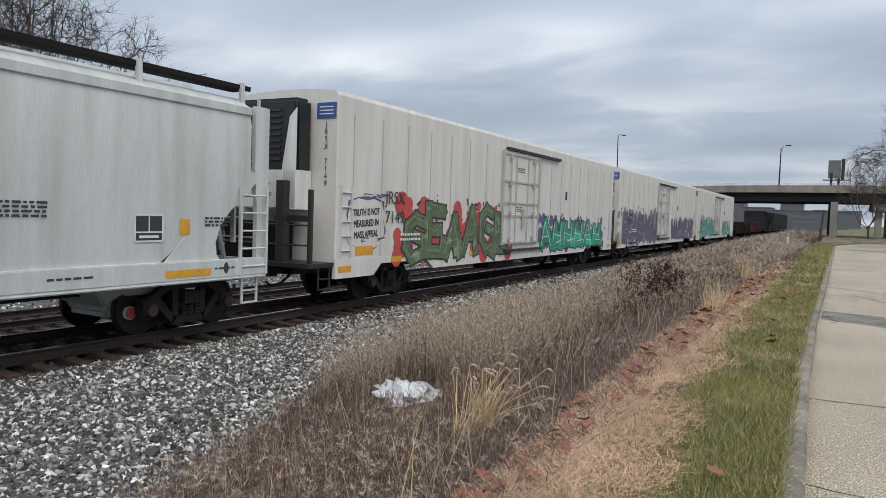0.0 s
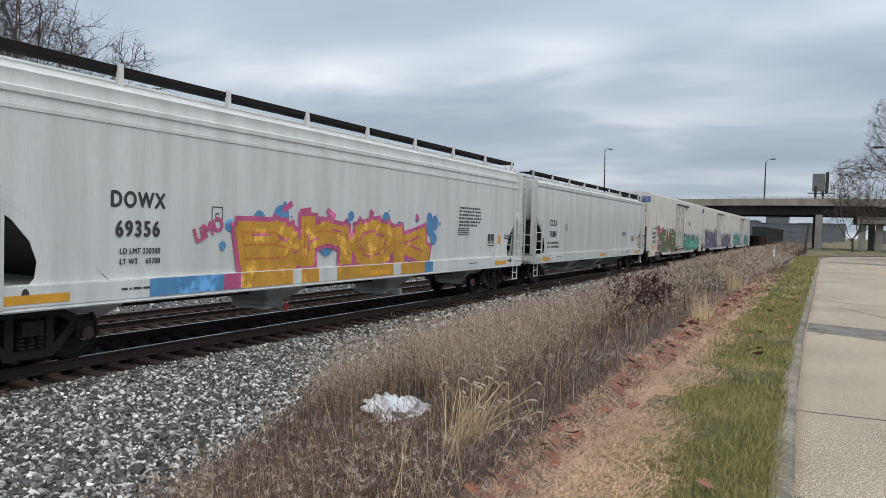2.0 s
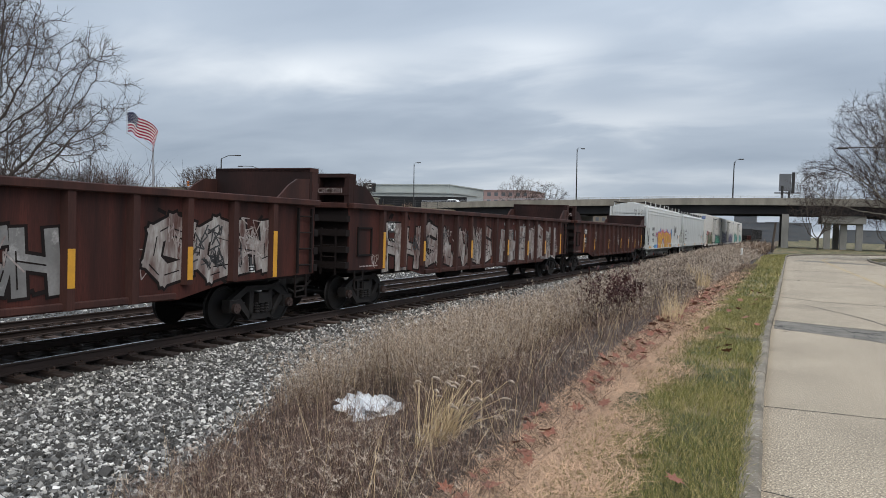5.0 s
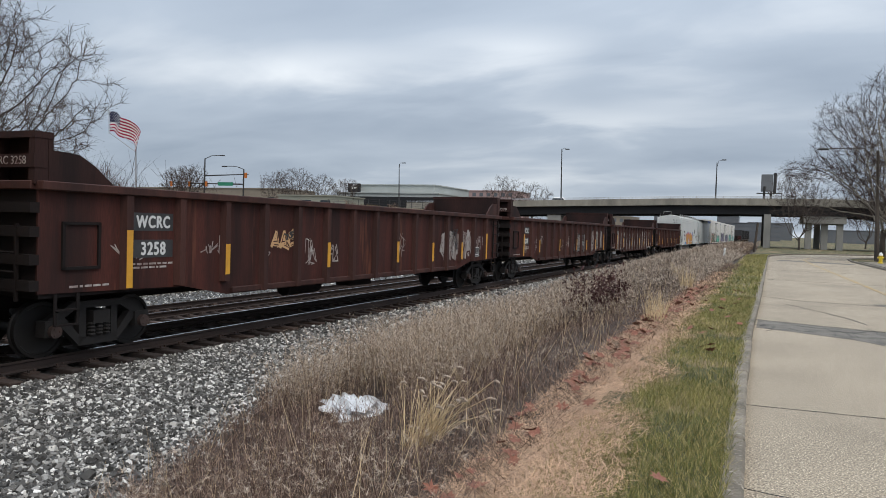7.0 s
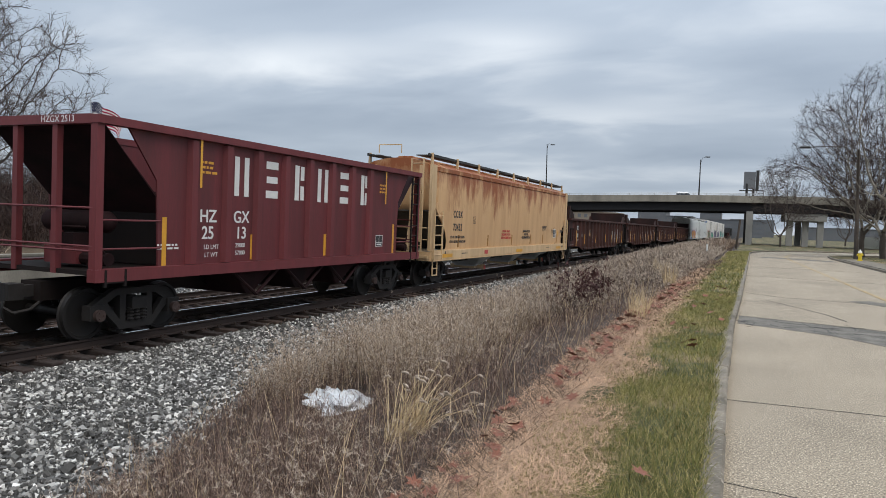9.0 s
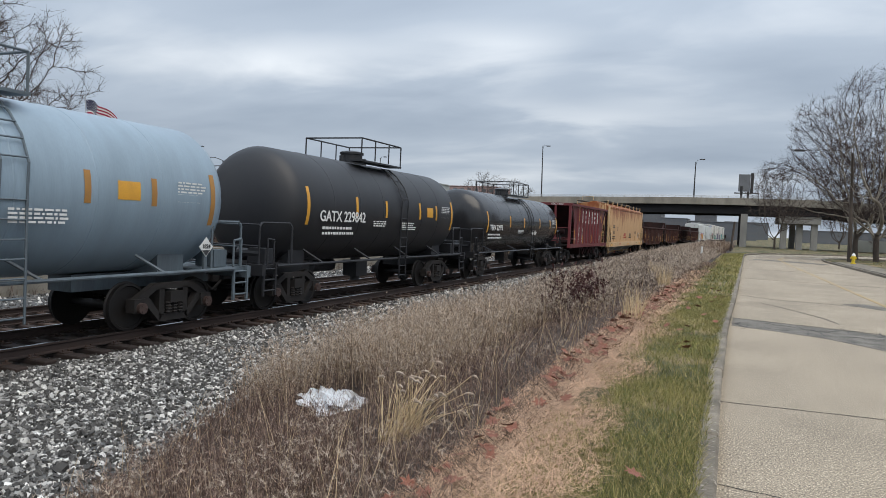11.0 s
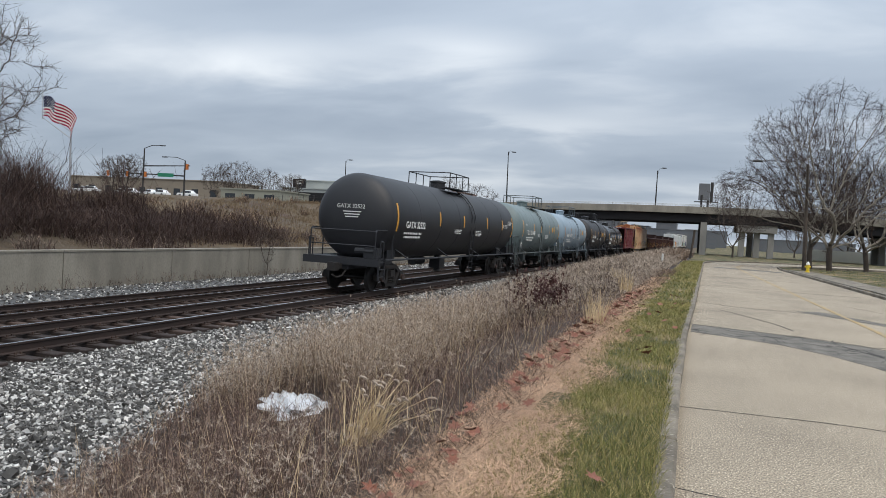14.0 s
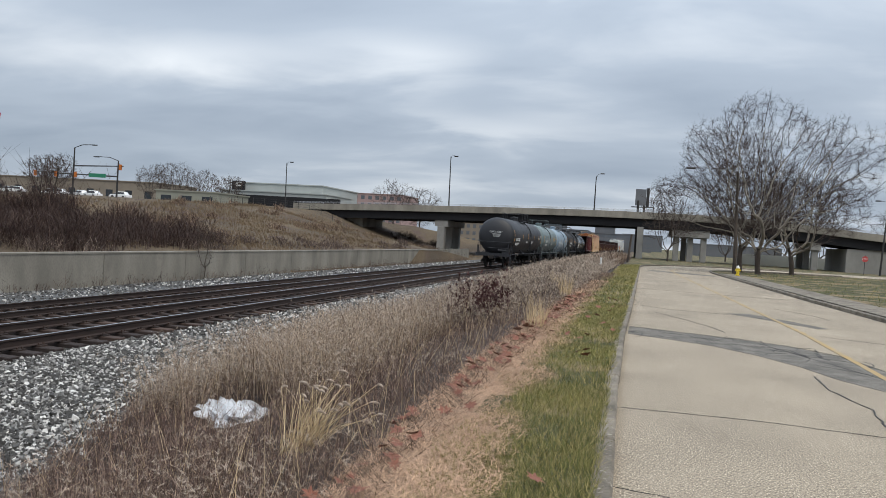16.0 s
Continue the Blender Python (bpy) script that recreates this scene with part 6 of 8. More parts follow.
for y in (-7.3, -4.01, -0.74, 2.3, 4.6, 7.6):
    bm = bmesh.new()
    plate(bm, [(y - 0.07, 1.40), (y + 0.02, 1.40), (y + 0.07, 1.86), (y - 0.02, 1.86)], 1.515, 1.534)
    part("reflector", bm, M["yellow_faded"], tan)
ballast_hopper(-145.7)
tank_car(-161.3, 15.6, 1.42, "glossy black tank car with a railed top platform", M["tank_black"], "TBPX 22973", 71, M["tank_black"], zc=2.42)
tank_car(-176.5, 13.0, 1.50, "charcoal tank car with yellow reflector strips", M["tank_dark"], "GATX 229842", 72, M["tank_dark"])
hk = tank_car(-189.8, 12.9, 1.50, "pale blue-grey tank car with white lettering", M["tank_blue"], "HOKX 112247", 73, M["frame_blue"], rear="HOKX 112247", short=0.65, strip_key="yellow_faded")
tx = tank_car(-203.1, 13.7, 1.52, "grey-green tank car with white lettering and orange label", M["tank_green"], "TILX 161449", 74, M["frame_green"], rear="TILX 161449", short=0.65, lad=-1.25)
scribble(tx, 1.50, -4.9, 2.45, 0.45, 0.5, M["sign_white"], 91, 5, 0.022)
ga = tank_car(-219.2, 18.4, 1.53, "long charcoal tank car at the tail of the train", M["tank_dark"], "GATX 32522", 75, M["tank_dark"], rear="GATX 32522", short=0.55)
lettering("SR 8754", 0.26, M["sign_white"], ga, (1.537, 6.35, 2.62))
plain_hopper(96.0, 14.6, 2.3, M["dark_brown"], "low dark gondola car far up the train")
plain_hopper(112.0, 14.6, 2.3, M["rust_brown"], "low brown gondola car far up the train")
for k in range(3):
    plain_hopper(130.5 + 17 * k, 15.5, 4.1, M["black"], "tall black hopper car far up the train")



# ---- ground cover ----
RNG = np.random.default_rng(7)
M.update({
    "weed": surface("dead_brown_weeds", (0.105, 0.062, 0.044), (0.032, 0.020, 0.016), 0.95, 0, 8, 0.7, bump=0, island=1.0, second=(0.48, 0.35, 0.24), bias=2.6),
    "weed_tan": surface("tall_tan_dead_weeds", (0.19, 0.125, 0.085), (0.06, 0.04, 0.03), 0.95, 0, 8, 0.7, bump=0, island=1.0, second=(0.62, 0.48, 0.34), bias=1.7),
    "weed_red": surface("reddish_dead_stems", (0.092, 0.052, 0.042), (0.028, 0.017, 0.014), 0.95, 0, 8, 1.2, bump=0, island=1.0, second=(0.46, 0.33, 0.25), bias=3.2),
    "weed_grey": surface("grey_violet_dead_stems", (0.076, 0.050, 0.044), (0.026, 0.018, 0.017), 0.95, 0, 8, 1.2, bump=0, island=1.0, second=(0.34, 0.26, 0.20), bias=3.2),
    "weed_mat": surface("matted_dead_grass", (0.125, 0.080, 0.060), (0.040, 0.026, 0.021), 0.95, 0, 8, 1.2, bump=0, island=1.0, second=(0.36, 0.26, 0.18), bias=3.2),
    "fluff": surface("pale_seed_fluff", (0.58, 0.48, 0.38), (0.28, 0.22, 0.17), 0.95, 0, 8, 1.2, bump=0, island=0.6, second=(0.16, 0.12, 0.095)),
    "straw_blade": surface("pale_straw_blades", (0.70, 0.55, 0.345), (0.44, 0.33, 0.19), 0.9, 0, 8, 1.2, bump=0, island=0.6, second=(0.50, 0.36, 0.21)),
    "grass_blade": surface("green_winter_grass", (0.165, 0.175, 0.040), (0.050, 0.066, 0.014), 0.9, 0, 8, 0.8, bump=0, island=0.85, second=(0.58, 0.46, 0.20), amount=0.9, bias=2.0),
    "straw_mat": surface("matted_sandy_straw", (0.74, 0.49, 0.32), (0.38, 0.235, 0.145), 0.95, 0, 8, 1.0, bump=0, island=0.85, second=(0.10, 0.055, 0.036), amount=0.6, bias=1.6),
    "dark_leaf": surface("dark_red_dead_leaves", (0.060, 0.020, 0.018), (0.03, 0.016, 0.015), 0.9, 0, 8, 1.2, bump=0, island=0.5, second=(0.10, 0.04, 0.03)),
    "fallen_leaf": surface("russet_fallen_leaf", (0.27, 0.098, 0.058), (0.13, 0.052, 0.034), 0.85, 0, 30, 6, bump=0.3, island=0.6, second=(0.17, 0.075, 0.05)),
    "snow": surface("old_crusted_snow", (0.74, 0.76, 0.78), (0.36, 0.37, 0.39), 0.7, 0, 35, 5, bump=0.6, bump_size=0.02, amount=0.5),
})


def ribbons(base, tip, width, sag=0.0, segs=2):
    """Bent thin blades from base to tip points, as arrays of vertices and quads."""
    n = len(base)
    d = tip - base
    ang = RNG.uniform(0, math.tau, n)
    side = np.stack([np.cos(ang), np.sin(ang), np.zeros(n)], 1) * np.asarray(width).reshape(-1, 1) / 2
    rows = []
    for k in range(segs + 1):
        u = k / segs
        c = base + d * u
        c[:, 2] += np.asarray(sag) * 4 * u * (1 - u)
        w = side * (1 - 0.75 * u)
        rows += [c - w, c + w]
    v = np.stack(rows, 1).reshape(-1, 3)
    m = 2 * (segs + 1)
    q = np.array([[2 * k, 2 * k + 1, 2 * k + 3, 2 * k + 2] for k in range(segs)])
    f = (np.arange(n)[:, None, None] * m + q[None]).reshape(-1, 4)
    return v, f


def joined(name, pieces, material, label, category):
    vs, fs, k = [], [], 0
    for v, f in pieces:
        vs.append(v)
        fs.append(f + k)
        k += len(v)
    ob = raw(name, np.concatenate(vs), np.concatenate(fs), material)
    return tagged(ob, label, category, kind="stuff")


def heights(x, y):
    return np.array([land(a, b) for a, b in zip(x, y)])


def edge_at(y):
    return np.interp(y, [r[0] for r in BALLAST_EDGE], [r[1] for r in BALLAST_EDGE]) + np.where(y > 0, K_BEND * y * y, 0)


def kerb_at(y):
    return np.interp(y, [r[0] for r in LEFT_KERB], [r[1] for r in LEFT_KERB])


def lawn_at(y):
    return np.interp(y, [r[0] for r in LAWN_EDGE], [r[1] for r in LAWN_EDGE])


def stones(n, x0, x1, y0, y1, size, seed, lift=0.3):
    g = np.random.default_rng(seed)
    y = g.uniform(y0, y1, n)
    lo = x0 + np.where(y > 0, K_BEND * y * y, 0)
    hi = edge_at(y) + g.normal(0, 0.28, n) if x1 is None else x1 + np.where(y > 0, K_BEND * y * y, 0)
    x = lo + (hi - lo) * g.uniform(0, 1, n)
    z = heights(x, y)
    s = size * g.lognormal(0, 0.28, n)
    cube = np.array([(-1, -1, -1), (1, -1, -1), (1, 1, -1), (-1, 1, -1), (-1, -1, 1), (1, -1, 1), (1, 1, 1), (-1, 1, 1)], float) / 2
    v = cube[None] * g.uniform(0.45, 1.15, (n, 8, 1)) + g.uniform(-0.12, 0.12, (n, 8, 3))
    v *= np.stack([s, s * g.uniform(0.6, 1.0, n), s * g.uniform(0.45, 0.8, n)], 1)[:, None]
    q = g.normal(size=(n, 4))
    q[:, 1:3] *= 0.45
    q /= np.linalg.norm(q, axis=1)[:, None]
    w, a, b, c = q.T
    R = np.stack([1 - 2 * (b * b + c * c), 2 * (a * b - c * w), 2 * (a * c + b * w), 2 * (a * b + c * w), 1 - 2 * (a * a + c * c), 2 * (b * c - a * w), 2 * (a * c - b * w), 2 * (b * c + a * w), 1 - 2 * (a * a + b * b)], 1).reshape(n, 3, 3)
    v = np.einsum("nij,nkj->nki", R, v) + np.stack([x, y, z + s * g.uniform(-0.1, lift, n)], 1)[:, None]
    f = np.array([(3, 2, 1, 0), (4, 5, 6, 7), (0, 1, 5, 4), (1, 2, 6, 5), (2, 3, 7, 6), (3, 0, 4, 7)])
    return v.reshape(-1, 3), (np.arange(n)[:, None, None] * 8 + f[None]).reshape(-1, 4)


joined("ballast_stones", [stones(36000, -10.3, None, 2.2, 13.5, 0.047, 1), stones(22000, -10.3, None, 13.5, 42, 0.058, 2), stones(3500, -10.3, None, 42, 110, 0.11, 3)],
       M["stone"], "grey and white crushed ballast stones beside the track", "gravel")
joined("ballast_stones", [stones(9000, -23.2, -19.0, 8, 95, 0.075, 5)], M["stone"], "grey and white crushed ballast stones below the wall", "gravel")
joined("ballast_stones", [stones(12000, -16.2, -12.7, 3, 75, 0.065, 4, 0.1), stones(7000, -12.7, -10.3, 5, 45, 0.05, 6, -0.05), stones(5000, -19.0, -16.2, 8, 70, 0.06, 7, -0.05)],
       M["stone_dirty_shade"], "dirty ballast stones between the rails, darkened with the train's shade", "gravel")


def weed_patch(n, y0, y1, lo, hi, tall, density_seed, stem_mat, fluffy, name, label, twigs=7, width=0.006, gate=-1.0):
    """Dead weeds: stems with side twigs, and fluff at the tips. lo and hi: part of the way from the ballast edge to the lawn."""
    g = np.random.default_rng(density_seed)
    y = y0 + (y1 - y0) * g.uniform(0, 1, n) ** 1.25
    e, k = edge_at(y) - 0.1, kerb_at(y) - 1.75
    u = lo + (hi - lo) * g.uniform(0, 1, n)
    x = e + (k - e) * u + g.normal(0, 0.08, n)
    clear = (np.hypot(x + 4.92, (y - 8.2) * 0.8) > 0.5) & ~((np.abs(x / y + 0.59) < 0.07) & (y < 8.2) & (y > 7.1)) & (np.hypot(x + 2.8, y - 6.0) > 0.45)
    keep = clear & (np.array([noise.noise((a * 0.55, b * 0.35, density_seed)) for a, b in zip(x, y)]) > gate)
    x, y, u = x[keep], y[keep], u[keep]
    n = len(x)
    z = heights(x, y)
    h = tall * g.uniform(0.45, 1.15, n) * np.interp(u, (0, 0.15, 0.45, 0.7, 0.88, 1.0), (0.45, 0.85, 1.0, 0.75, 0.40, 0.12))
    b = np.stack([x, y, z - 0.02], 1)
    lean = g.normal(0, 0.22, (n, 2)) * h[:, None]
    t = b + np.concatenate([lean, h[:, None]], 1)
    wd = width * np.maximum(1.0, y / 9)
    out = [ribbons(b, t, wd * 1.4, 0.0, 2)]
    tips = [t]
    for _ in range(twigs):
        s = g.uniform(0.25, 0.98, n)
        p = b + (t - b) * s[:, None]
        d = np.concatenate([g.normal(0, 0.30, (n, 2)), g.uniform(0.0, 0.42, (n, 1))], 1) * (h * 0.62)[:, None]
        out.append(ribbons(p, p + d, wd * 0.8, 0.03, 1))
        tips.append(p + d)
    joined(name, out, stem_mat, label, "weeds")
    if fluffy:
        fl = []
        pts = np.concatenate(tips[: 1 + fluffy])
        for _ in range(7):
            d = g.normal(0, 0.030, pts.shape) * np.maximum(1.0, pts[:, 1:2] / 12)
            d[:, 2] = np.abs(d[:, 2]) * 0.7
            fl.append(ribbons(pts - d * 0.3, pts + d, 0.0065 * np.maximum(1.0, pts[:, 1] / 10), 0.0, 1))
        joined("seed_fluff", fl, M["fluff"], "pale fluffy seed heads on dead weeds", "weeds")


weed_patch(4200, 2.6, 9.5, 0.08, 1.0, 0.55, 21, M["weed_red"], 0, "dead_weeds", "dark reddish dead stems in the near tangle", 9)
weed_patch(1500, 2.6, 10, 0.10, 0.95, 0.60, 22, M["weed"], 1, "dead_weeds", "dead brown weeds between ballast and lawn", 6, gate=-0.1)
weed_patch(2300, 8.0, 16.5, 0.06, 0.66, 1.0, 23, M["weed_tan"], 4, "dead_weeds", "tall tan dead weeds with pale fluffy tops", 8)
weed_patch(1000, 7.5, 17, 0.45, 1.0, 0.50, 28, M["weed_red"], 0, "dead_weeds", "low dark red-brown tangle beside the straw", 9)
weed_patch(1600, 15, 30, 0.05, 1.0, 0.75, 24, M["weed_grey"], 1, "dead_weeds", "grey violet tangle of dead stems", 9, gate=-0.3)
weed_patch(700, 15, 30, 0.0, 0.8, 0.8, 29, M["weed_tan"], 3, "dead_weeds", "scattered pale-topped dead weeds", 7, gate=0.0)
weed_patch(1500, 26, 62, 0.0, 0.98, 0.95, 25, M["weed_grey"], 1, "dead_weeds", "dead grey brown weeds further along the line", 8)
weed_patch(900, 26, 64, 0.0, 0.98, 0.95, 30, M["weed_tan"], 3, "dead_weeds", "pale-topped dead weeds further along the line", 7, gate=-0.05)
weed_patch(1500, 58, 118, -0.05, 0.9, 1.1, 26, M["weed"], 2, "dead_weeds", "dead brown weeds towards the overpass", 7)
weed_patch(350, 14, 60, 0.3, 0.95, 0.8, 27, M["straw_blade"], 0, "dry_grass", "pale dry grass among the weeds", 4, gate=0.15)

n = 380
y = 2.8 + 12 * RNG.uniform(0, 1, n)
x = edge_at(y) + (kerb_at(y) - 1.8 - edge_at(y)) * RNG.uniform(0.05, 1.0, n)
b = np.stack([x, y, heights(x, y)], 1)
l = RNG.uniform(0.35, 0.85, n)
joined("dry_stems", [ribbons(b, b + np.stack([RNG.normal(0, 0.3, n) * l, RNG.normal(0, 0.3, n) * l, l * 0.9], 1), 0.006, 0.03, 3)], M["straw_blade"], "single pale dry stems standing among the weeds", "weeds")

# low matted litter under the weeds
g = RNG
n = 62000
y = 2.4 + 40 * g.uniform(0, 1, n) ** 1.9
e, k = edge_at(y), kerb_at(y) - 1.6
x = e + (k - e) * g.uniform(0.02, 1.05, n)
b = np.stack([x, y, heights(x, y) + g.uniform(0, 0.06, n)], 1)
a, l = g.uniform(0, math.tau, n), g.uniform(0.06, 0.24, n)
joined("dead_grass_mat", [ribbons(b, b + np.stack([np.cos(a) * l, np.sin(a) * l, g.uniform(-0.02, 0.15, n)], 1), 0.0062 * np.maximum(1, y / 9), 0.03, 1)], M["weed_mat"], "flattened dead grass under the weeds", "weeds")

# straw strip
n = 62000
y = 2.6 + 30 * g.uniform(0, 1, n) ** 1.9
u = g.uniform(0, 1, n)
x = kerb_at(y) - 1.95 + 1.25 * u
wob = np.array([0.30 * noise.noise((p * 0.8, q * 0.8, 2)) for p, q in zip(x, y)])
keep = x - kerb_at(y) < lawn_at(y) + 0.15 + 1.3 * wob + g.normal(0, 0.07, n)
x, y = x[keep], y[keep]
n = len(x)
b = np.stack([x, y, heights(x, y) + g.uniform(0.012, 0.055, n)], 1)
a, l = g.normal(0.9, 1.5, n), g.uniform(0.05, 0.20, n)
joined("matted_straw", [ribbons(b, b + np.stack([np.cos(a) * l, np.sin(a) * l, g.uniform(-0.01, 0.045, n)], 1), 0.0058 * np.maximum(1, y / 7), 0.02, 1)], M["straw_mat"], "matted dry straw along the lawn edge", "straw")

# lawn
pieces = []
for n, y0, y1, hh, ww in ((46000, 2.6, 8, 0.060, 0.0040), (34000, 8, 20, 0.06, 0.007), (16000, 20, 68, 0.075, 0.022)):
    y = g.uniform(y0, y1, n)
    x = kerb_at(y) - 0.09 - 1.7 * g.uniform(0, 1, n) ** 1.1
    dens = np.array([noise.noise((p * 1.1, q * 0.9, 2)) + 0.5 * noise.noise((p * 4, q * 4, 6)) for p, q in zip(x, y)])
    keep = (x - kerb_at(y) > lawn_at(y) - 0.08 + 0.32 * dens + g.normal(0, 0.06, n)) & (dens + g.uniform(-0.5, 0.6, n) > -0.30)
    x, y = x[keep], y[keep]
    m = len(x)
    h = hh * g.uniform(0.5, 1.4, m)
    b = np.stack([x, y, heights(x, y) - 0.005], 1)
    pieces.append(ribbons(b, b + np.stack([g.normal(0, 0.55, m) * h, g.normal(0, 0.55, m) * h, h], 1), ww * g.uniform(0.7, 1.3, m), 0.0, 1))
joined("lawn_grass", pieces, M["grass_blade"], "thin green and yellowed winter lawn grass", "grass")
n = 9000
y = g.uniform(20, 100, n)
x = 8.4 + 32 * g.uniform(0, 1, n) ** 1.3
keep = (x > np.interp(y, (20, 60, 66, 70, 80, 90, 100), (8.8, 8.0, 8.0, 9.5, 18, 36, 60)))
x, y = x[keep], y[keep]
m = len(x)
b = np.stack([x, y, heights(x, y)], 1)
h = 0.10 * g.uniform(0.5, 1.3, m)
joined("lawn_grass", [ribbons(b, b + np.stack([g.normal(0, 0.5, m) * h, g.normal(0, 0.5, m) * h, h], 1), 0.03, 0.0, 1)], M["grass_blade"], "thin winter lawn across the street", "grass")

# foxtail clump leaning towards the lawn
clump = thing("foxtail_grass", "pale dry foxtail grass clump with drooping seed heads", "grass clump")
cx, cy = -3.0, 6.3
for count, hmax, w_, label_ in ((170, 0.80, 0.009, "pale bent blades"),):
    a = g.uniform(0, math.tau, count)
    r0 = 0.22 * np.sqrt(g.uniform(0, 1, count))
    b = np.stack([cx + r0 * np.cos(a), cy + r0 * np.sin(a), np.zeros(count)], 1)
    b[:, 2] = heights(b[:, 0], b[:, 1])
    l = g.uniform(0.35, 1.0, count) * hmax
    t = b + np.stack([0.40 * g.normal(0.6, 0.9, count) * l, 0.4 * g.normal(0.1, 0.8, count) * l, l * g.uniform(0.35, 1.0, count)], 1)
    v, f = ribbons(b, t, w_, 0.08, 3)
    ob = raw("blades", v, f, M["straw_blade"])
    ob.parent = clump
    tagged(ob, label_, kind="stuff")
for i in range(24):
    a = random.uniform(-0.8, 0.8)
    l = random.uniform(0.5, 1.0)
    b = Vector((cx + random.uniform(-0.15, 0.15), cy + random.uniform(-0.15, 0.15), 0))
    b.z = land(b.x, b.y)
    t = b + Vector((0.62 * l * random.uniform(-0.25, 1.35), 0.75 * l * a, l * random.uniform(0.5, 0.95)))
    bm = bmesh.new()
    mid = b.lerp(t, 0.55) + Vector((0, 0, 0.05))
    bar(bm, [b, mid, t], 0.0032, 4)
    st = part("stem", bm, M["straw_blade"], clump)
    bm = bmesh.new()
    q = t
    droop = Vector((random.uniform(0.02, 0.055), random.uniform(-0.025, 0.025), 0.008))
    rs = (0.004, 0.011, 0.013, 0.011, 0.004)
    for j in range(4):
        nx = q + Vector((droop.x * 0.55, droop.y * 0.55, droop.z - 0.007 * j))
        rod(bm, q, nx, rs[j], rs[j + 1], 7)
        q = nx
    part("seed_head", bm, M["fluff"], st, "fuzzy pale seed head")

# pale dry grass tufts and the dark red shrub
for (tx_, ty_), cnt, hh in (((-1.72, 13.1), 60, 0.72), ((-2.05, 22.5), 90, 0.75), ((-1.75, 13.6), 40, 0.6), ((-3.2, 30), 80, 0.8), ((-5.4, 10.2), 70, 0.35)):
    a = g.uniform(0, math.tau, cnt)
    b = np.stack([tx_ + 0.14 * np.cos(a), ty_ + 0.14 * np.sin(a), np.zeros(cnt)], 1)
    b[:, 2] = heights(b[:, 0], b[:, 1])
    l = g.uniform(0.4, 1.0, cnt) * hh
    joined("dry_grass_tuft", [ribbons(b, b + np.stack([g.normal(0, 0.25, cnt) * l, g.normal(0, 0.25, cnt) * l, l], 1), 0.010 * max(1, ty_ / 14), 0.03, 2)], M["straw_blade"], "pale dry grass tuft among the weeds", "grass clump")
shrub = thing("dead_shrub", "dark red dead leafy weed stalks above the brush", "shrub")
sx_, sy_ = -3.55, 17.2
n = 42
b = np.stack([sx_ + g.normal(0, 0.34, n), sy_ + g.normal(0, 0.8, n), np.zeros(n)], 1)
b[:, 2] = heights(b[:, 0], b[:, 1])
t = b + np.stack([g.normal(0, 0.10, n), g.normal(0, 0.10, n), g.uniform(0.55, 1.35, n)], 1)
v, f = ribbons(b, t, 0.014, 0, 2)
ob = raw("stalk", v, f, M["dark_leaf"])
ob.parent = shrub
tagged(ob, kind="stuff")
pts = np.concatenate([b + (t - b) * s for s in g.uniform(0.3, 1.0, (44, 1, 1))])
pts += g.normal(0, 0.05, pts.shape)
d = g.normal(0, 0.05, pts.shape)
v, f = ribbons(pts, pts + d, 0.055, 0, 1)
ob = raw("leaf", v, f, M["dark_leaf"])
ob.parent = shrub
tagged(ob, kind="stuff")

# fallen leaves
def build_leaf(bm):
    pts = [(0, -0.5), (0.12, -0.2), (0.45, -0.32), (0.30, -0.05), (0.55, 0.2), (0.22, 0.18), (0.15, 0.5), (0, 0.32), (-0.2, 0.55), (-0.2, 0.2), (-0.52, 0.25), (-0.3, -0.02), (-0.45, -0.3), (-0.12, -0.2)]
    c = bm.verts.new((0, 0, 0.02))
    vs = [bm.verts.new((p, q, 0.16 * (p * p + q * q) * (1 if i % 3 else -0.4) + 0.03)) for i, (p, q) in enumerate(pts)]
    for i in range(len(vs)):
        bm.faces.new((c, vs[i], vs[(i + 1) % len(vs)]))


leaf_mesh = shared("fallen_leaf", M["fallen_leaf"], build_leaf)
rnd_l = random.Random(12)
for i in range(290):
    y = 3.8 + 19 * rnd_l.random() ** 0.95
    x = lerp_rows(LEFT_KERB, y) - 1.64 + rnd_l.gauss(0, 0.13) - 0.05 * max(0, 8 - y) * rnd_l.random()
    if i % 9 == 0:
        x = lerp_rows(LEFT_KERB, y) - rnd_l.uniform(0.2, 1.5)
    s = rnd_l.uniform(0.09, 0.17)
    ob = new("fallen_leaf", leaf_mesh)
    ob.matrix_basis = pose(x, y, land(x, y) + 0.085, rnd_l.uniform(-30, 30), rnd_l.uniform(-25, 25), rnd_l.uniform(0, 360)) @ Matrix.Diagonal((s, s, s, 1))
    tagged(ob, "russet fallen leaf lying in the dry grass", "leaf", "fallen leaves along the lawn edge")

# snow patch
bm = bmesh.new()
bmesh.ops.create_icosphere(bm, subdivisions=4, radius=1)
for v in bm.verts:
    c = v.co.copy()
    k = 1 + 0.45 * noise.noise(c * 1.9) + 0.30 * noise.noise(c * 5.0) + 0.14 * noise.noise(c * 12)
    v.co = Vector((c.x * 0.62 * k, c.y * 0.40 * k, max(c.z, -0.2) * 0.12 * k * (1 + 0.9 * noise.noise(c * 3.5) + 0.6 * noise.noise(c * 9))))
ob = single("snow_patch", bm, M["snow"], "small heap of old crusted snow at the ballast edge", "snow", smooth=True)
ob.matrix_basis = pose(-4.92, 8.3, land(-4.92, 8.3) + 0.03, 0, 0, -38)


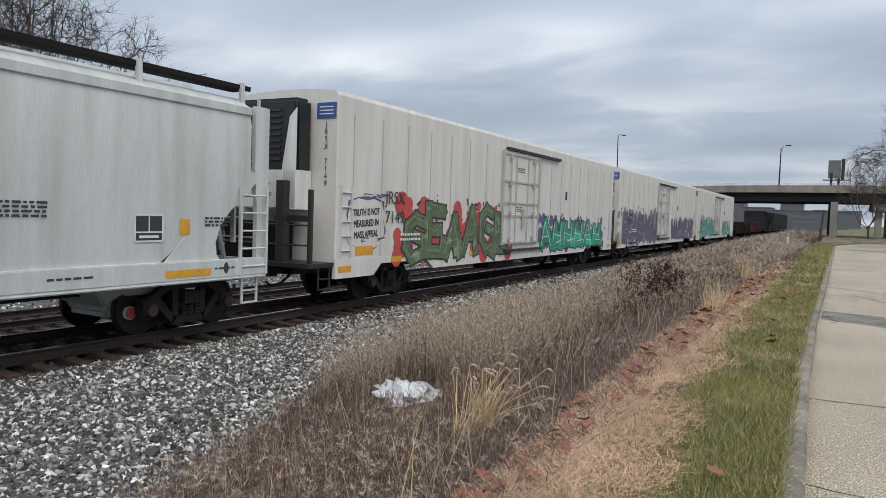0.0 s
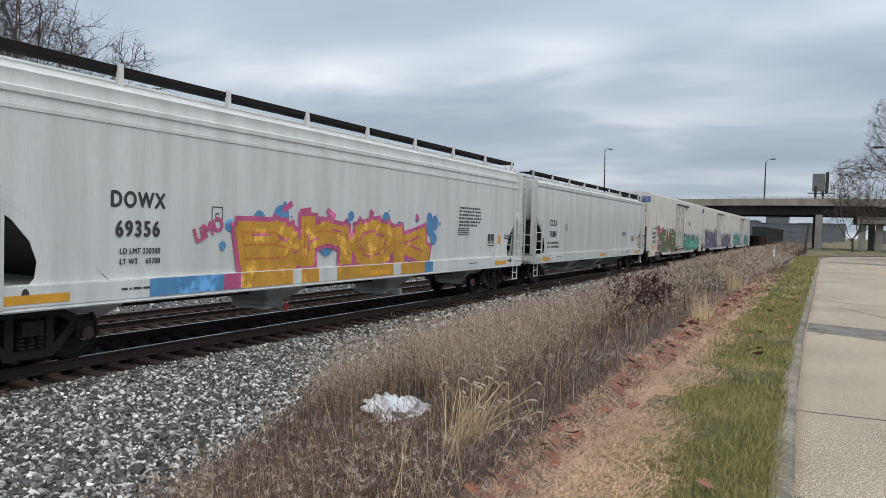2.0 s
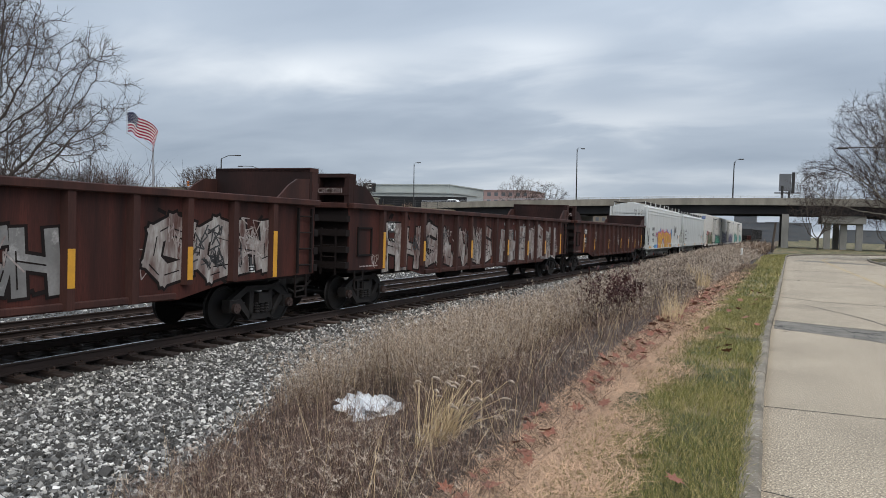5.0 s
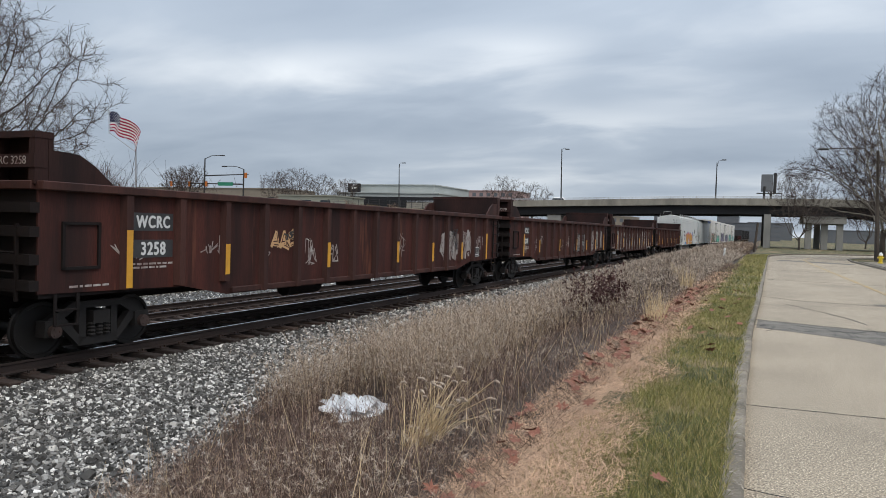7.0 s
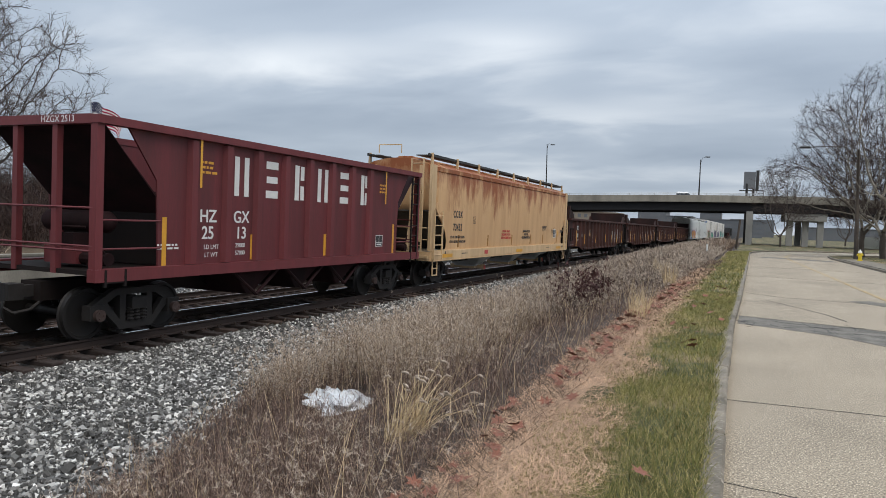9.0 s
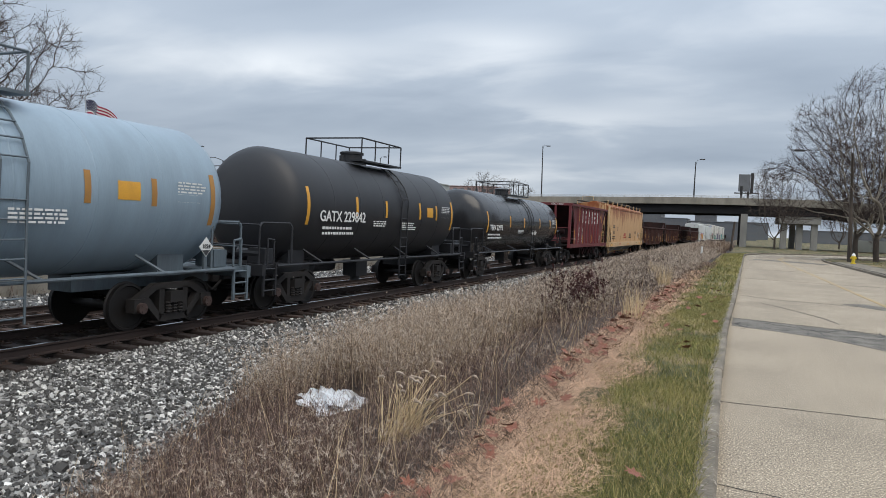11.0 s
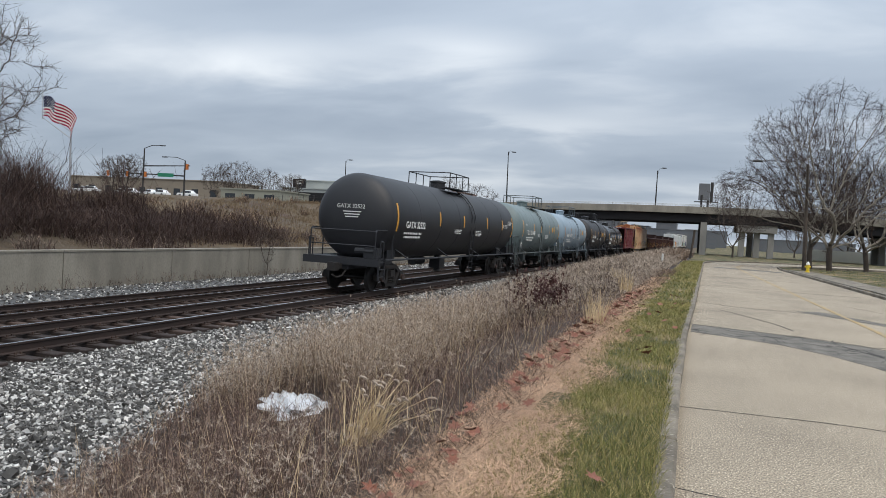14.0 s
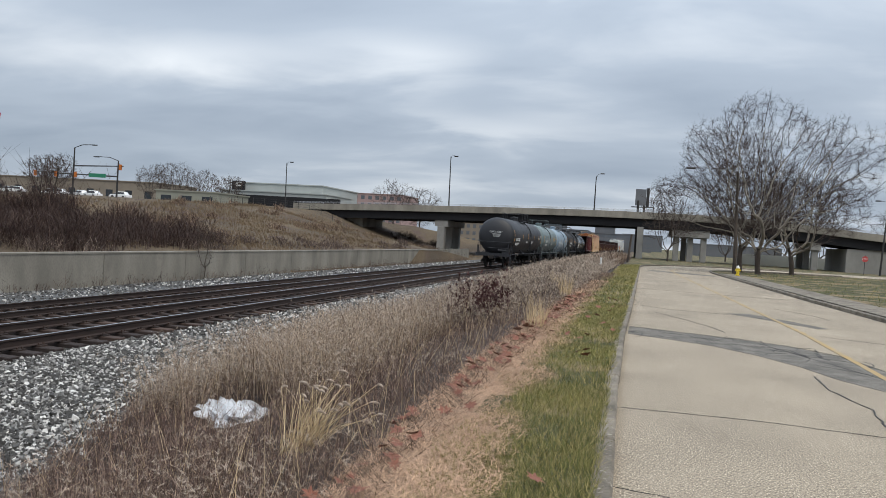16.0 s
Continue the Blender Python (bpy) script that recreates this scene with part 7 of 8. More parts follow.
# ---- street markings and repairs ----
M.update({
    "line_yellow": surface("worn_yellow_road_paint", (0.44, 0.28, 0.075), (0.30, 0.25, 0.18), 0.8, 0, 20, 2.5, amount=0.9),
    "hydrant": surface("yellow_hydrant_paint", (0.75, 0.55, 0.03), (0.5, 0.35, 0.03), 0.45, 0, 30, 4),
    "glass_dark": surface("dark_window_glass", (0.03, 0.035, 0.04), (0.02, 0.02, 0.025), 0.15, 0, 10, 1, bump=0),
    # the dark glass made paler: distance haze is put into the colour
    "glass_hazed": surface("hazed_window_glass", (0.12, 0.13, 0.145), (0.09, 0.1, 0.11), 0.3, 0, 10, 1, bump=0),
    "beige": surface("beige_precast_wall", (0.26, 0.22, 0.17), (0.17, 0.145, 0.115), 0.85, 0, 12, 0.3),
    "olive_wall": surface("grey_green_block_wall", (0.26, 0.26, 0.21), (0.18, 0.18, 0.15), 0.9, 0, 12, 0.3),
    "pale_wall": surface("pale_metal_wall", (0.40, 0.42, 0.40), (0.30, 0.32, 0.31), 0.7, 0, 10, 0.3),
    "pink_wall": surface("faded_pink_brick", (0.40, 0.28, 0.26), (0.28, 0.2, 0.19), 0.85, 0, 12, 0.3),
    "haze_wall": surface("distant_grey_wall", (0.15, 0.155, 0.165), (0.10, 0.105, 0.115), 0.85, 0, 6, 0.2),
    "evergreen": surface("dark_evergreen", (0.03, 0.042, 0.028), (0.015, 0.02, 0.014), 0.95, 0, 8, 1, bump=0),
    "sign_green": surface("green_street_sign", (0.02, 0.22, 0.12), (0.02, 0.15, 0.09), 0.5, 0, 30, 3),
    "flag_red": surface("red_flag_cloth", (0.34, 0.004, 0.045), (0.26, 0.004, 0.03), 0.8, 0, 30, 3),
    "flag_blue": surface("navy_flag_cloth", (0.010, 0.014, 0.06), (0.008, 0.01, 0.04), 0.8, 0, 30, 3),
    "signal": surface("orange_signal_housing", (0.55, 0.16, 0.02), (0.4, 0.1, 0.02), 0.5, 0, 30, 3),
    "truck_white": surface("white_car_paint", (0.75, 0.75, 0.75), (0.6, 0.6, 0.6), 0.25, 0, 20, 2, coat=0.4, bump=0),
})


def overlay(name, outline, material, label, z=0.004, category="road mark"):
    bm = bmesh.new()
    plate(bm, outline, z - 0.003, z, "z")
    return single(name, bm, material, label, category, "structure")


def wavy(pts, half, seed, n=6):
    """A ragged strip along a line."""
    rnd = random.Random(seed)
    left, right = [], []
    for (x0, y0), (x1, y1) in zip(pts, pts[1:]):
        d = Vector((x1 - x0, y1 - y0)).normalized()
        for i in range(n):
            u = i / n
            w, j = half * rnd.uniform(0.4, 1.5), rnd.uniform(-1, 1) * half * 1.6
            px, py = x0 + (x1 - x0) * u - d.y * j, y0 + (y1 - y0) * u + d.x * j
            left.append((px - d.y * w, py + d.x * w))
            right.append((px + d.y * w, py - d.x * w))
    return right + left[::-1]


overlay("asphalt_patch", [(-0.05, 14.4), (0.6, 14.15), (1.45, 13.75), (2.1, 13.0), (2.6, 12.1), (2.9, 11.2), (3.3, 10.6), (3.9, 10.3), (4.3, 10.9), (4.0, 12.1), (3.6, 13.9), (2.9, 14.75), (2.0, 15.2), (1.0, 15.45), (-0.03, 15.75)], M["asphalt"], "cracked dark asphalt patch across the concrete", 0.005)
overlay("asphalt_patch", [(2.6, 21.5), (3.6, 20.2), (4.4, 19.0), (4.7, 19.3), (4.0, 20.7), (3.2, 22.0)], M["asphalt"], "small dark asphalt repair at the centre line", 0.005)
overlay("asphalt_patch", [(0.9, 56), (4.2, 54), (5.6, 53.6), (5.7, 55.2), (3.6, 57.2), (1.2, 58.0)], M["asphalt"], "dark asphalt repair at the bend", 0.005)
for i, (pts, w) in enumerate((([(-0.1, 15.78), (0.9, 15.5), (2.0, 15.25), (2.9, 14.8), (3.6, 14.0), (3.95, 12.3)], 0.035), ([(-0.1, 7.72), (1.26, 7.86), (2.5, 7.8), (7.0, 7.9)], 0.012), ([(2.6, 11.3), (2.55, 10.2), (2.75, 9.2), (2.62, 8.3), (2.7, 7.8), (3.4, 7.2)], 0.03),
                              ([(-0.1, 5.15), (0.6, 5.05), (1.4, 5.2)], 0.01), ([(0.6, 19.9), (1.2, 18.6), (1.75, 17.2), (2.0, 16.1)], 0.03), ([(0.0, 22.0), (1.0, 21.2), (3.5, 21.0)], 0.02), ([(1.1, 15.3), (1.25, 14.5), (1.2, 13.9)], 0.02),
                              ([(2.5, 14.6), (3.0, 13.2), (3.5, 12.0), (3.9, 10.6)], 0.03), ([(2.8, 13.6), (3.8, 13.2)], 0.02), ([(2.9, 12.5), (4.1, 11.6)], 0.02), ([(4.0, 17.2), (5.5, 16.6), (7.0, 16.8)], 0.015), ([(4.4, 25), (5.2, 23.2), (5.4, 21.8)], 0.02), ([(-0.05, 31), (3.2, 30.6), (6.5, 30.8)], 0.02), ([(0.1, 40), (6.4, 39.8)], 0.02))):
    overlay("road_crack", wavy(pts, w * 0.34, i), M["crack"], "dark tarred crack in the concrete", 0.0075, "road crack")
rnd_k = random.Random(31)
for i in range(26):
    u = rnd_k.random()
    x, y = 0.1 + 3.7 * u, 15.1 - 0.4 * u - 2.4 * max(0, u - 0.35) + rnd_k.uniform(-0.45, 0.45)
    pts = [(x, y)]
    ang = rnd_k.uniform(0, math.tau)
    for _ in range(3):
        ang += rnd_k.uniform(-1.1, 1.1)
        pts.append((pts[-1][0] + 0.22 * math.cos(ang), pts[-1][1] + 0.3 * math.sin(ang)))
    overlay("road_crack", wavy(pts, rnd_k.uniform(0.006, 0.014), 100 + i, 3), M["crack"], "fine crack in the asphalt patch", 0.0075, "road crack")
CENTRE = [(3.62, 4.0), (3.66, 11.8), (3.76, 17.7), (3.6, 24), (3.3, 36), (2.9, 51.4), (2.85, 60), (3.6, 67), (6, 73), (11, 79)]
for sgn in (0.0,):
    left = [(x + sgn - 0.055, y) for x, y in CENTRE]
    right = [(x + sgn + 0.055, y) for x, y in CENTRE]
    overlay("centre_line", left + right[::-1], M["line_yellow"], "worn yellow centre line", 0.0095)


# ---- bare trees ----
def tube_array(segs, n):
    """Many tapered tubes as arrays."""
    s = np.array([(*a, *b, r0, r1) for a, b, r0, r1 in segs])
    a, b, r0, r1 = s[:, 0:3], s[:, 3:6], s[:, 6], s[:, 7]
    d = b - a
    d /= np.maximum(np.linalg.norm(d, axis=1), 1e-6)[:, None]
    u = np.cross(d, np.where(np.abs(d[:, 2:3]) > 0.9, (1.0, 0, 0), (0, 0, 1.0)))
    u /= np.linalg.norm(u, axis=1)[:, None]
    w = np.cross(d, u)
    rings = []
    for c, r in ((a, r0), (b, r1)):
        for i in range(n):
            t = i * math.tau / n
            rings.append(c + (u * math.cos(t) + w * math.sin(t)) * r[:, None])
    v = np.stack(rings, 1).reshape(-1, 3)
    q = np.array([(i, (i + 1) % n, n + (i + 1) % n, n + i) for i in range(n)])
    return v, (np.arange(len(s))[:, None, None] * 2 * n + q[None]).reshape(-1, 4)


def ellipsoid(rng, n, c, r, low=-1.0):
    """Places spread through an ellipsoid, a little denser towards its skin."""
    d = rng.normal(size=(n * 2, 3))
    d /= np.linalg.norm(d, axis=1)[:, None]
    d = d[d[:, 2] > low][:n]
    return np.array(c) + d * np.array(r) * (rng.uniform(0.03, 1, len(d)) ** 0.42)[:, None]


def grow(base, goals, seed, fork, limbs, step, kill, reach, twig, rise=0.45):
    """A bare tree that grows towards the goals: arrays of points, their parents and radii, and fine side twigs."""
    rng = np.random.default_rng(seed)
    pos, par = [np.array(base, float)], [-1]

    def path(start, direction, length, wander):
        k, d = start, direction / np.linalg.norm(direction)
        for _ in range(max(1, int(length / step))):
            d = d + rng.normal(0, wander, 3)
            d /= np.linalg.norm(d)
            pos.append(pos[k] + d * step)
            par.append(k)
            k = len(pos) - 1
        return k

    top = path(0, np.array((0.02, 0, 1.0)), fork, 0.05)
    mid = goals.mean(axis=0)
    far = np.abs(goals - mid).max(axis=0)
    for i in range(limbs):
        a = i * math.tau / limbs + rng.uniform(-0.4, 0.4)
        lift = rise + rng.uniform(-0.2, 1.1)
        start = max(1, top - rng.integers(0, max(2, int(fork / step * 0.45))))
        path(start, np.array((math.cos(a), math.sin(a), lift)), 0.42 * far[:2].mean() * rng.uniform(0.7, 1.2), 0.16)
    pts = goals.copy()
    node = np.array(pos)
    dist = np.linalg.norm(pts[:, None] - node[None], axis=2)
    near, dist = dist.argmin(1), dist.min(1)
    born = np.zeros(len(pos), int)
    for _ in range(120):
        free = born[near] < 4
        pts, near, dist = pts[free], near[free], dist[free]
        live = dist < reach
        if not live.any():
            break
        pull = np.zeros((len(pos), 3))
        np.add.at(pull, near[live], (pts[live] - np.array(pos)[near[live]]) / np.maximum(dist[live], 1e-6)[:, None])
        grown = np.unique(near[live])
        d = pull[grown] / np.maximum(np.linalg.norm(pull[grown], axis=1), 1e-6)[:, None] + rng.normal(0, 0.13, (len(grown), 3))
        fresh = np.array(pos)[grown] + d / np.linalg.norm(d, axis=1)[:, None] * step
        k0 = len(pos)
        pos.extend(fresh)
        par.extend(grown.tolist())
        born[grown] += 1
        born = np.concatenate([born, np.zeros(len(fresh), int)])
        dn = np.linalg.norm(pts[:, None] - fresh[None], axis=2)
        closer = dn.min(1) < dist
        near[closer] = k0 + dn.argmin(1)[closer]
        dist[closer] = dn.min(1)[closer]
        stay = dist > kill
        pts, near, dist = pts[stay], near[stay], dist[stay]
        if not len(pts):
            break
    pos, par = np.array(pos), np.array(par)
    flow = np.zeros(len(pos))
    for i in range(len(pos) - 1, 0, -1):
        if flow[i] == 0:
            flow[i] = twig ** 2.25
        flow[par[i]] += flow[i]
    rad = flow ** (1 / 2.25)
    thin = np.nonzero((rad < twig * 3.0) & (par >= 0))[0]
    side = []
    for _ in range(4):
        d = (pos[thin] - pos[par[thin]]) * 1.1 + rng.normal(0, step * 0.75, (len(thin), 3)) + np.array((0, 0, step * 0.15))
        side.append((pos[thin], pos[thin] + d))
    a, b = np.concatenate([s[0] for s in side]), np.concatenate([s[1] for s in side])
    return pos, par, rad, a, b


def bare_tree(label, base, height, seed, limb_mat, trunk_mat=None, twig=0.008, lobes=None, n=500, fork=None, limbs=6, wide=0.42, step=None, kill=None):
    t = thing("bare_tree", label, "tree")
    rng = np.random.default_rng(seed + 100)
    x, y, z = base
    lobes = lobes or [((x, y, z + height * 0.60), (height * wide, height * wide, height * 0.40), 1.0)]
    goals = np.concatenate([ellipsoid(rng, int(n * share), c, r) for c, r, share in lobes])
    lump = np.array([noise.noise((p[0] * 4.6 / height, p[1] * 4.6 / height, p[2] * 4.6 / height + seed)) for p in goals])
    edge = np.linalg.norm((goals - goals.mean(0)) / np.ptp(goals, axis=0) * 2, axis=1)
    goals = goals[(goals[:, 2] > z + height * 0.16) & (lump > -0.30 + 0.38 * edge ** 3)]
    step = step or height * 0.03
    pos, par, rad, a, b = grow((x, y, land(x, y) - 0.15), goals, seed, fork or height * 0.16, limbs, step, kill or step * 1.3, height, twig)
    idx = np.arange(1, len(pos))
    seg = lambda ids: [(pos[par[i]], pos[i], rad[par[i]] if par[i] > 0 else rad[i] * 1.35, rad[i]) for i in ids]
    chain = [i for i in idx if pos[i][2] < z + (fork or height * 0.16) and rad[i] > 0.55 * rad[1]]
    chained = set(chain)
    thick = [i for i in idx if rad[i] > twig * 3.2 and i not in chained]
    thin = [i for i in idx if rad[i] <= twig * 3.2 and i not in chained]
    fine = [(p, q, twig * 0.8, twig * 0.4) for p, q in zip(a, b)]
    cut = lambda rows: [(p, q, min(r0, 1.5 * r1), r1) for p, q, r0, r1 in rows]
    for name, segs, k, m in (("trunk", seg(chain), 10, trunk_mat or limb_mat), ("limb", cut(seg(thick)), 6, limb_mat), ("crown", cut(seg(thin)) + fine, 3, M["twig"] if limb_mat is not M["bark_pale"] else M["twig_pale"])):
        if segs:
            v, f_ = tube_array(segs, k)
            ob = raw(name, v, f_, m, k > 3)
            ob.parent = t
            if name != "trunk":
                tagged(ob, kind="stuff")
    return t


M["bush"] = surface("brown_vine_tangle", (0.046, 0.026, 0.022), (0.020, 0.013, 0.012), 0.95, 0, 3, 0.4, bump=0, island=0.8, second=(0.13, 0.085, 0.066), bias=2.5)
M["straw_dull"] = surface("dull_tan_dry_grass", (0.25, 0.18, 0.10), (0.10, 0.07, 0.048), 0.95, 0, 3, 0.3, bump=0, island=0.6, second=(0.12, 0.08, 0.055))
M["twig_pale"] = surface("brown_grey_twigs", (0.062, 0.042, 0.035), (0.028, 0.02, 0.018), 0.95, 0, 3, 0.4, bump=0)
bare_tree("large bare tree with dark spreading twigs behind the wall", (-29.2, 16.4, 0.3), 13.8, 5, M["bark"], None, 0.0085, [((-29.4, 17.0, 6.2), (6.0, 7.2, 4.9), 0.68), ((-30.2, 15.4, 10.6), (4.4, 4.4, 4.2), 0.32)], 9500, 2.2, 10, step=0.25, kill=0.25)
bare_tree("broad bare sycamore with pale mottled limbs", (9.9, 64.0, 0.1), 15.4, 8, M["bark_pale"], M["bark"], 0.0072, [((8.8, 64.0, 9.2), (5.8, 5.6, 6.0), 0.50), ((16.2, 63.5, 8.6), (4.6, 4.5, 5.0), 0.30), ((3.9, 64.5, 5.6), (3.6, 3.6, 2.8), 0.20)], 13000, 2.4, 9, step=0.28, kill=0.30)
bare_tree("bare sycamore standing behind another by the street", (14.8, 76.0, 0.1), 11.0, 14, M["bark_pale"], M["bark"], 0.016, n=2400, fork=2.6, wide=0.45)
bare_tree("bare street tree near the bend", (9.3, 70.0, 0.1), 10.5, 15, M["bark_pale"], M["bark"], 0.016, n=2200, fork=2.6, wide=0.42)
bare_tree("dark bare tree beside the overpass columns", (4.6, 112.0, -0.1), 12.0, 17, M["bark"], None, 0.012, n=1700, wide=0.40)
bare_tree("bare tree behind the overpass", (-52.0, 148.0, 0.5), 13.0, 19, M["bark"], None, 0.014, n=1300)
bare_tree("bare tree behind the overpass", (-46.5, 150.0, 0.0), 12.2, 20, M["bark"], None, 0.014, n=1300)
for i, (x, y, h) in enumerate(((-101, 138, 10), (-96, 142, 9), (-108, 140, 9.5), (-118, 118, 8), (-88, 140, 7.5), (-92, 95, 7.0))):
    bare_tree("bare tree among the buildings on the embankment", (x, y, land(x, y)), h, 30 + i, M["bark"], None, 0.013, n=1300, wide=0.5)
bare_tree("thin bare sapling at the foot of the wall", (-22.9, 34.3, -1.5), 3.6, 44, M["bark"], None, 0.006, n=90, fork=1.0, limbs=3, wide=0.3)
for i, (x, y, h) in enumerate(((24, 140, 12), (34, 150, 13), (46, 145, 12), (18, 158, 11), (58, 150, 13), (40, 110, 11), (30, 165, 12))):
    bare_tree("bare tree on the far side of the overpass", (x, y, -0.1), h, 50 + i, M["bark"], None, 0.014, n=1100, wide=0.45)


def scrub(name, label, places, material, twigs, tall, seed, width=0.012):
    """Tangled bushes as many thin stems."""
    g = np.random.default_rng(seed)
    out = []
    for x, y, r, h in places:
        a, d = g.uniform(0, math.tau, twigs), r * np.sqrt(g.uniform(0, 1, twigs))
        bx, by = x + d * np.cos(a), y + d * np.sin(a)
        b = np.stack([bx, by, heights(bx, by)], 1)
        l = h * tall * g.uniform(0.35, 1.0, twigs) * (1.05 - 0.6 * (d / r) ** 2)
        t = b + np.stack([g.normal(0, 0.35, twigs) * l, g.normal(0, 0.35, twigs) * l, l], 1)
        out.append(ribbons(b, t, width * 1.3, 0.05, 2))
        for _ in range(5):
            s = g.uniform(0.3, 0.95, (twigs, 1))
            p = b + (t - b) * s
            out.append(ribbons(p, p + g.normal(0, 0.28, (twigs, 3)) * l[:, None] * 0.8 + (0, 0, 0.06), width, 0.02, 1))
    return joined(name, out, material, label, "bushes")


rnd_b = random.Random(3)
scrub("bushes", "dense brown tangle of vines and bushes on the bank", [(rnd_b.uniform(-38, -26), rnd_b.uniform(16, 40), rnd_b.uniform(1.2, 2.4), rnd_b.uniform(1.2, 2.3)) for _ in range(80)], M["bush"], 170, 1.0, 61, 0.028)
scrub("bushes", "dark vine-covered bushes under the large tree", [(rnd_b.uniform(-43, -33), rnd_b.uniform(20, 37), rnd_b.uniform(1.0, 2.0), rnd_b.uniform(2.6, 4.6)) for _ in range(30)], M["bush"], 150, 1.0, 62, 0.03)
scrub("bushes", "grey brown brush along the bank", [(rnd_b.uniform(-29.5, -24.6), rnd_b.uniform(14, 95), rnd_b.uniform(0.5, 1.4), rnd_b.uniform(0.4, 0.9)) for _ in range(60)], M["weed_grey"], 70, 1.0, 63, 0.03)
scrub("bushes", "scattered brown bushes on the grassy slope", [(rnd_b.uniform(-50, -30), rnd_b.uniform(45, 115), rnd_b.uniform(0.4, 1.5), rnd_b.uniform(0.5, 1.3)) for _ in range(46)], M["weed"], 60, 1.0, 64, 0.045)
scrub("dry_grass", "dry tan grass over the embankment slope", [(rnd_b.uniform(-52, -25), rnd_b.uniform(30, 112), 2.6, 0.42) for _ in range(340)], M["straw_dull"], 60, 1.0, 65, 0.03)
scrub("dead_weeds", "thin weeds along the foot of the wall", [(-23.1, y, 0.4, rnd_b.uniform(0.3, 0.9)) for y in np.arange(8, 98, 1.1)], M["weed_grey"], 16, 1.0, 66, 0.012)
scrub("bushes", "dark brush under the left end of the overpass", [(rnd_b.uniform(-44, -35), rnd_b.uniform(124, 136), 1.4, 1.6) for _ in range(12)], M["twig"], 90, 1.0, 67, 0.05)
scrub("bushes", "brown brush beside the track at the overpass", [(rnd_b.uniform(-4.5, -1.2), rnd_b.uniform(62, 118), 0.8, rnd_b.uniform(0.8, 1.6)) for _ in range(30)], M["weed"], 60, 1.0, 68, 0.03)


# ---- poles, signs, street furniture ----
def lamp_post(label, foot, top, arm=None, r=0.11, mat="darkpole", name="street_lamp"):
    p = thing(name, label, "street lamp")
    bm = bmesh.new()
    rod(bm, foot, top, r, r * 0.5, 10)
    pole = part("pole", bm, M[mat], p)
    if arm:
        bm = bmesh.new()
        a, b = Vector(top), Vector(top) + Vector(arm)
        bar(bm, [a - Vector((0, 0, 0.8)), a.lerp(b, 0.25) + Vector((0, 0, 0.15)), a.lerp(b, 0.6) + Vector((0, 0, 0.1)), b], r * 0.2)
        part("arm", bm, M[mat], p)
        bm = bmesh.new()
        stack(bm, [(b.z - 0.10, 0.10, 0.28, 0), (b.z - 0.02, 0.16, 0.42, 0), (b.z + 0.06, 0.1, 0.3, 0)], 0.04)
        bmesh.ops.translate(bm, verts=bm.verts[:], vec=(b.x, b.y, 0))
        part("lamp_head", bm, M["darkpole"], p)
    return p


dz = lambda x: deck(x) - 1.2
lamp_post("tall slim lamp post standing on the overpass", (-32.3, 120.9, dz(-32.3)), (-32.5, 120.9, 15.75), (0.9, 0.4, 0.0), 0.13)
lamp_post("tall lamp post with curved arm on the overpass", (-7.2, 120.9, dz(-7.2)), (-7.2, 120.9, 13.2), (1.0, 0.3, 0.45), 0.13)
lamp_post("lamp post with curved arm beside the embankment road", (-61.5, 116, 4.8), (-61.7, 116, 12.9), (1.0, 0, 0.2), 0.12)
lamp_post("grey wooden street lamp pole beside the hydrant", (7.7, 61.0, 0), (7.45, 61.0, 8.3), (-3.6, -0.2, 0.15), 0.17, "bark")
lamp_post("grey lamp post in front of the far abutment", (31.2, 105.5, 0), (31.6, 105.5, 9.6), (-1.2, 0, 0.3), 0.13)


def hydrant(at):
    h = thing("fire_hydrant", "yellow fire hydrant with a white cap at the kerb", "fire hydrant")
    h.matrix_basis = pose(*at)
    bm = bmesh.new()
    lathe(bm, [(0, 0.17), (0.06, 0.17), (0.07, 0.11), (0.45, 0.11), (0.47, 0.14), (0.52, 0.14)], "z", 16)
    part("barrel", bm, M["hydrant"], h, smooth=True)
    bm = bmesh.new()
    lathe(bm, [(0.52, 0.13), (0.60, 0.12), (0.68, 0.07), (0.71, 0.03), (0.76, 0.03)], "z", 16)
    part("bonnet", bm, M["sign_white"], h, "white bonnet", True)
    for d in (-1, 1):
        bm = bmesh.new()
        rod(bm, (0.08 * d, 0, 0.38), (0.19 * d, 0, 0.38), 0.06, n=12)
        part("side_nozzle", bm, M["hydrant"], h)
    bm = bmesh.new()
    rod(bm, (0, -0.08, 0.34), (0, -0.2, 0.34), 0.075, n=12)
    part("front_nozzle", bm, M["hydrant"], h)


hydrant((7.15, 54.8, 0.155))
stop = thing("stop_sign", "red octagonal stop sign on a thin post", "road sign")
bm = bmesh.new()
rod(bm, (28.9, 104, 0), (28.9, 104, 2.6), 0.04, n=6)
part("post", bm, M["darkpole"], stop)
bm = bmesh.new()
plate(bm, [(28.9 + 0.40 * math.cos(math.pi / 8 + i * math.pi / 4), 2.1 + 0.40 * math.sin(math.pi / 8 + i * math.pi / 4)) for i in range(8)], 103.93, 103.95, "y")
sp = part("sign_face", bm, M["red"], stop)
lettering("STOP", 0.27, M["sign_white"], sp, (28.9, 103.926, 2.1), REAR)
bb = thing("billboard", "weathered billboard on two steel posts behind the overpass", "billboard")
for x in (-0.2, 0.9):
    bm = bmesh.new()
    rod(bm, (x, 136 + x, -0.2), (x, 136 + x, 10.4), 0.2, n=8)
    part("post", bm, M["darkpole"], bb)
bm = bmesh.new()
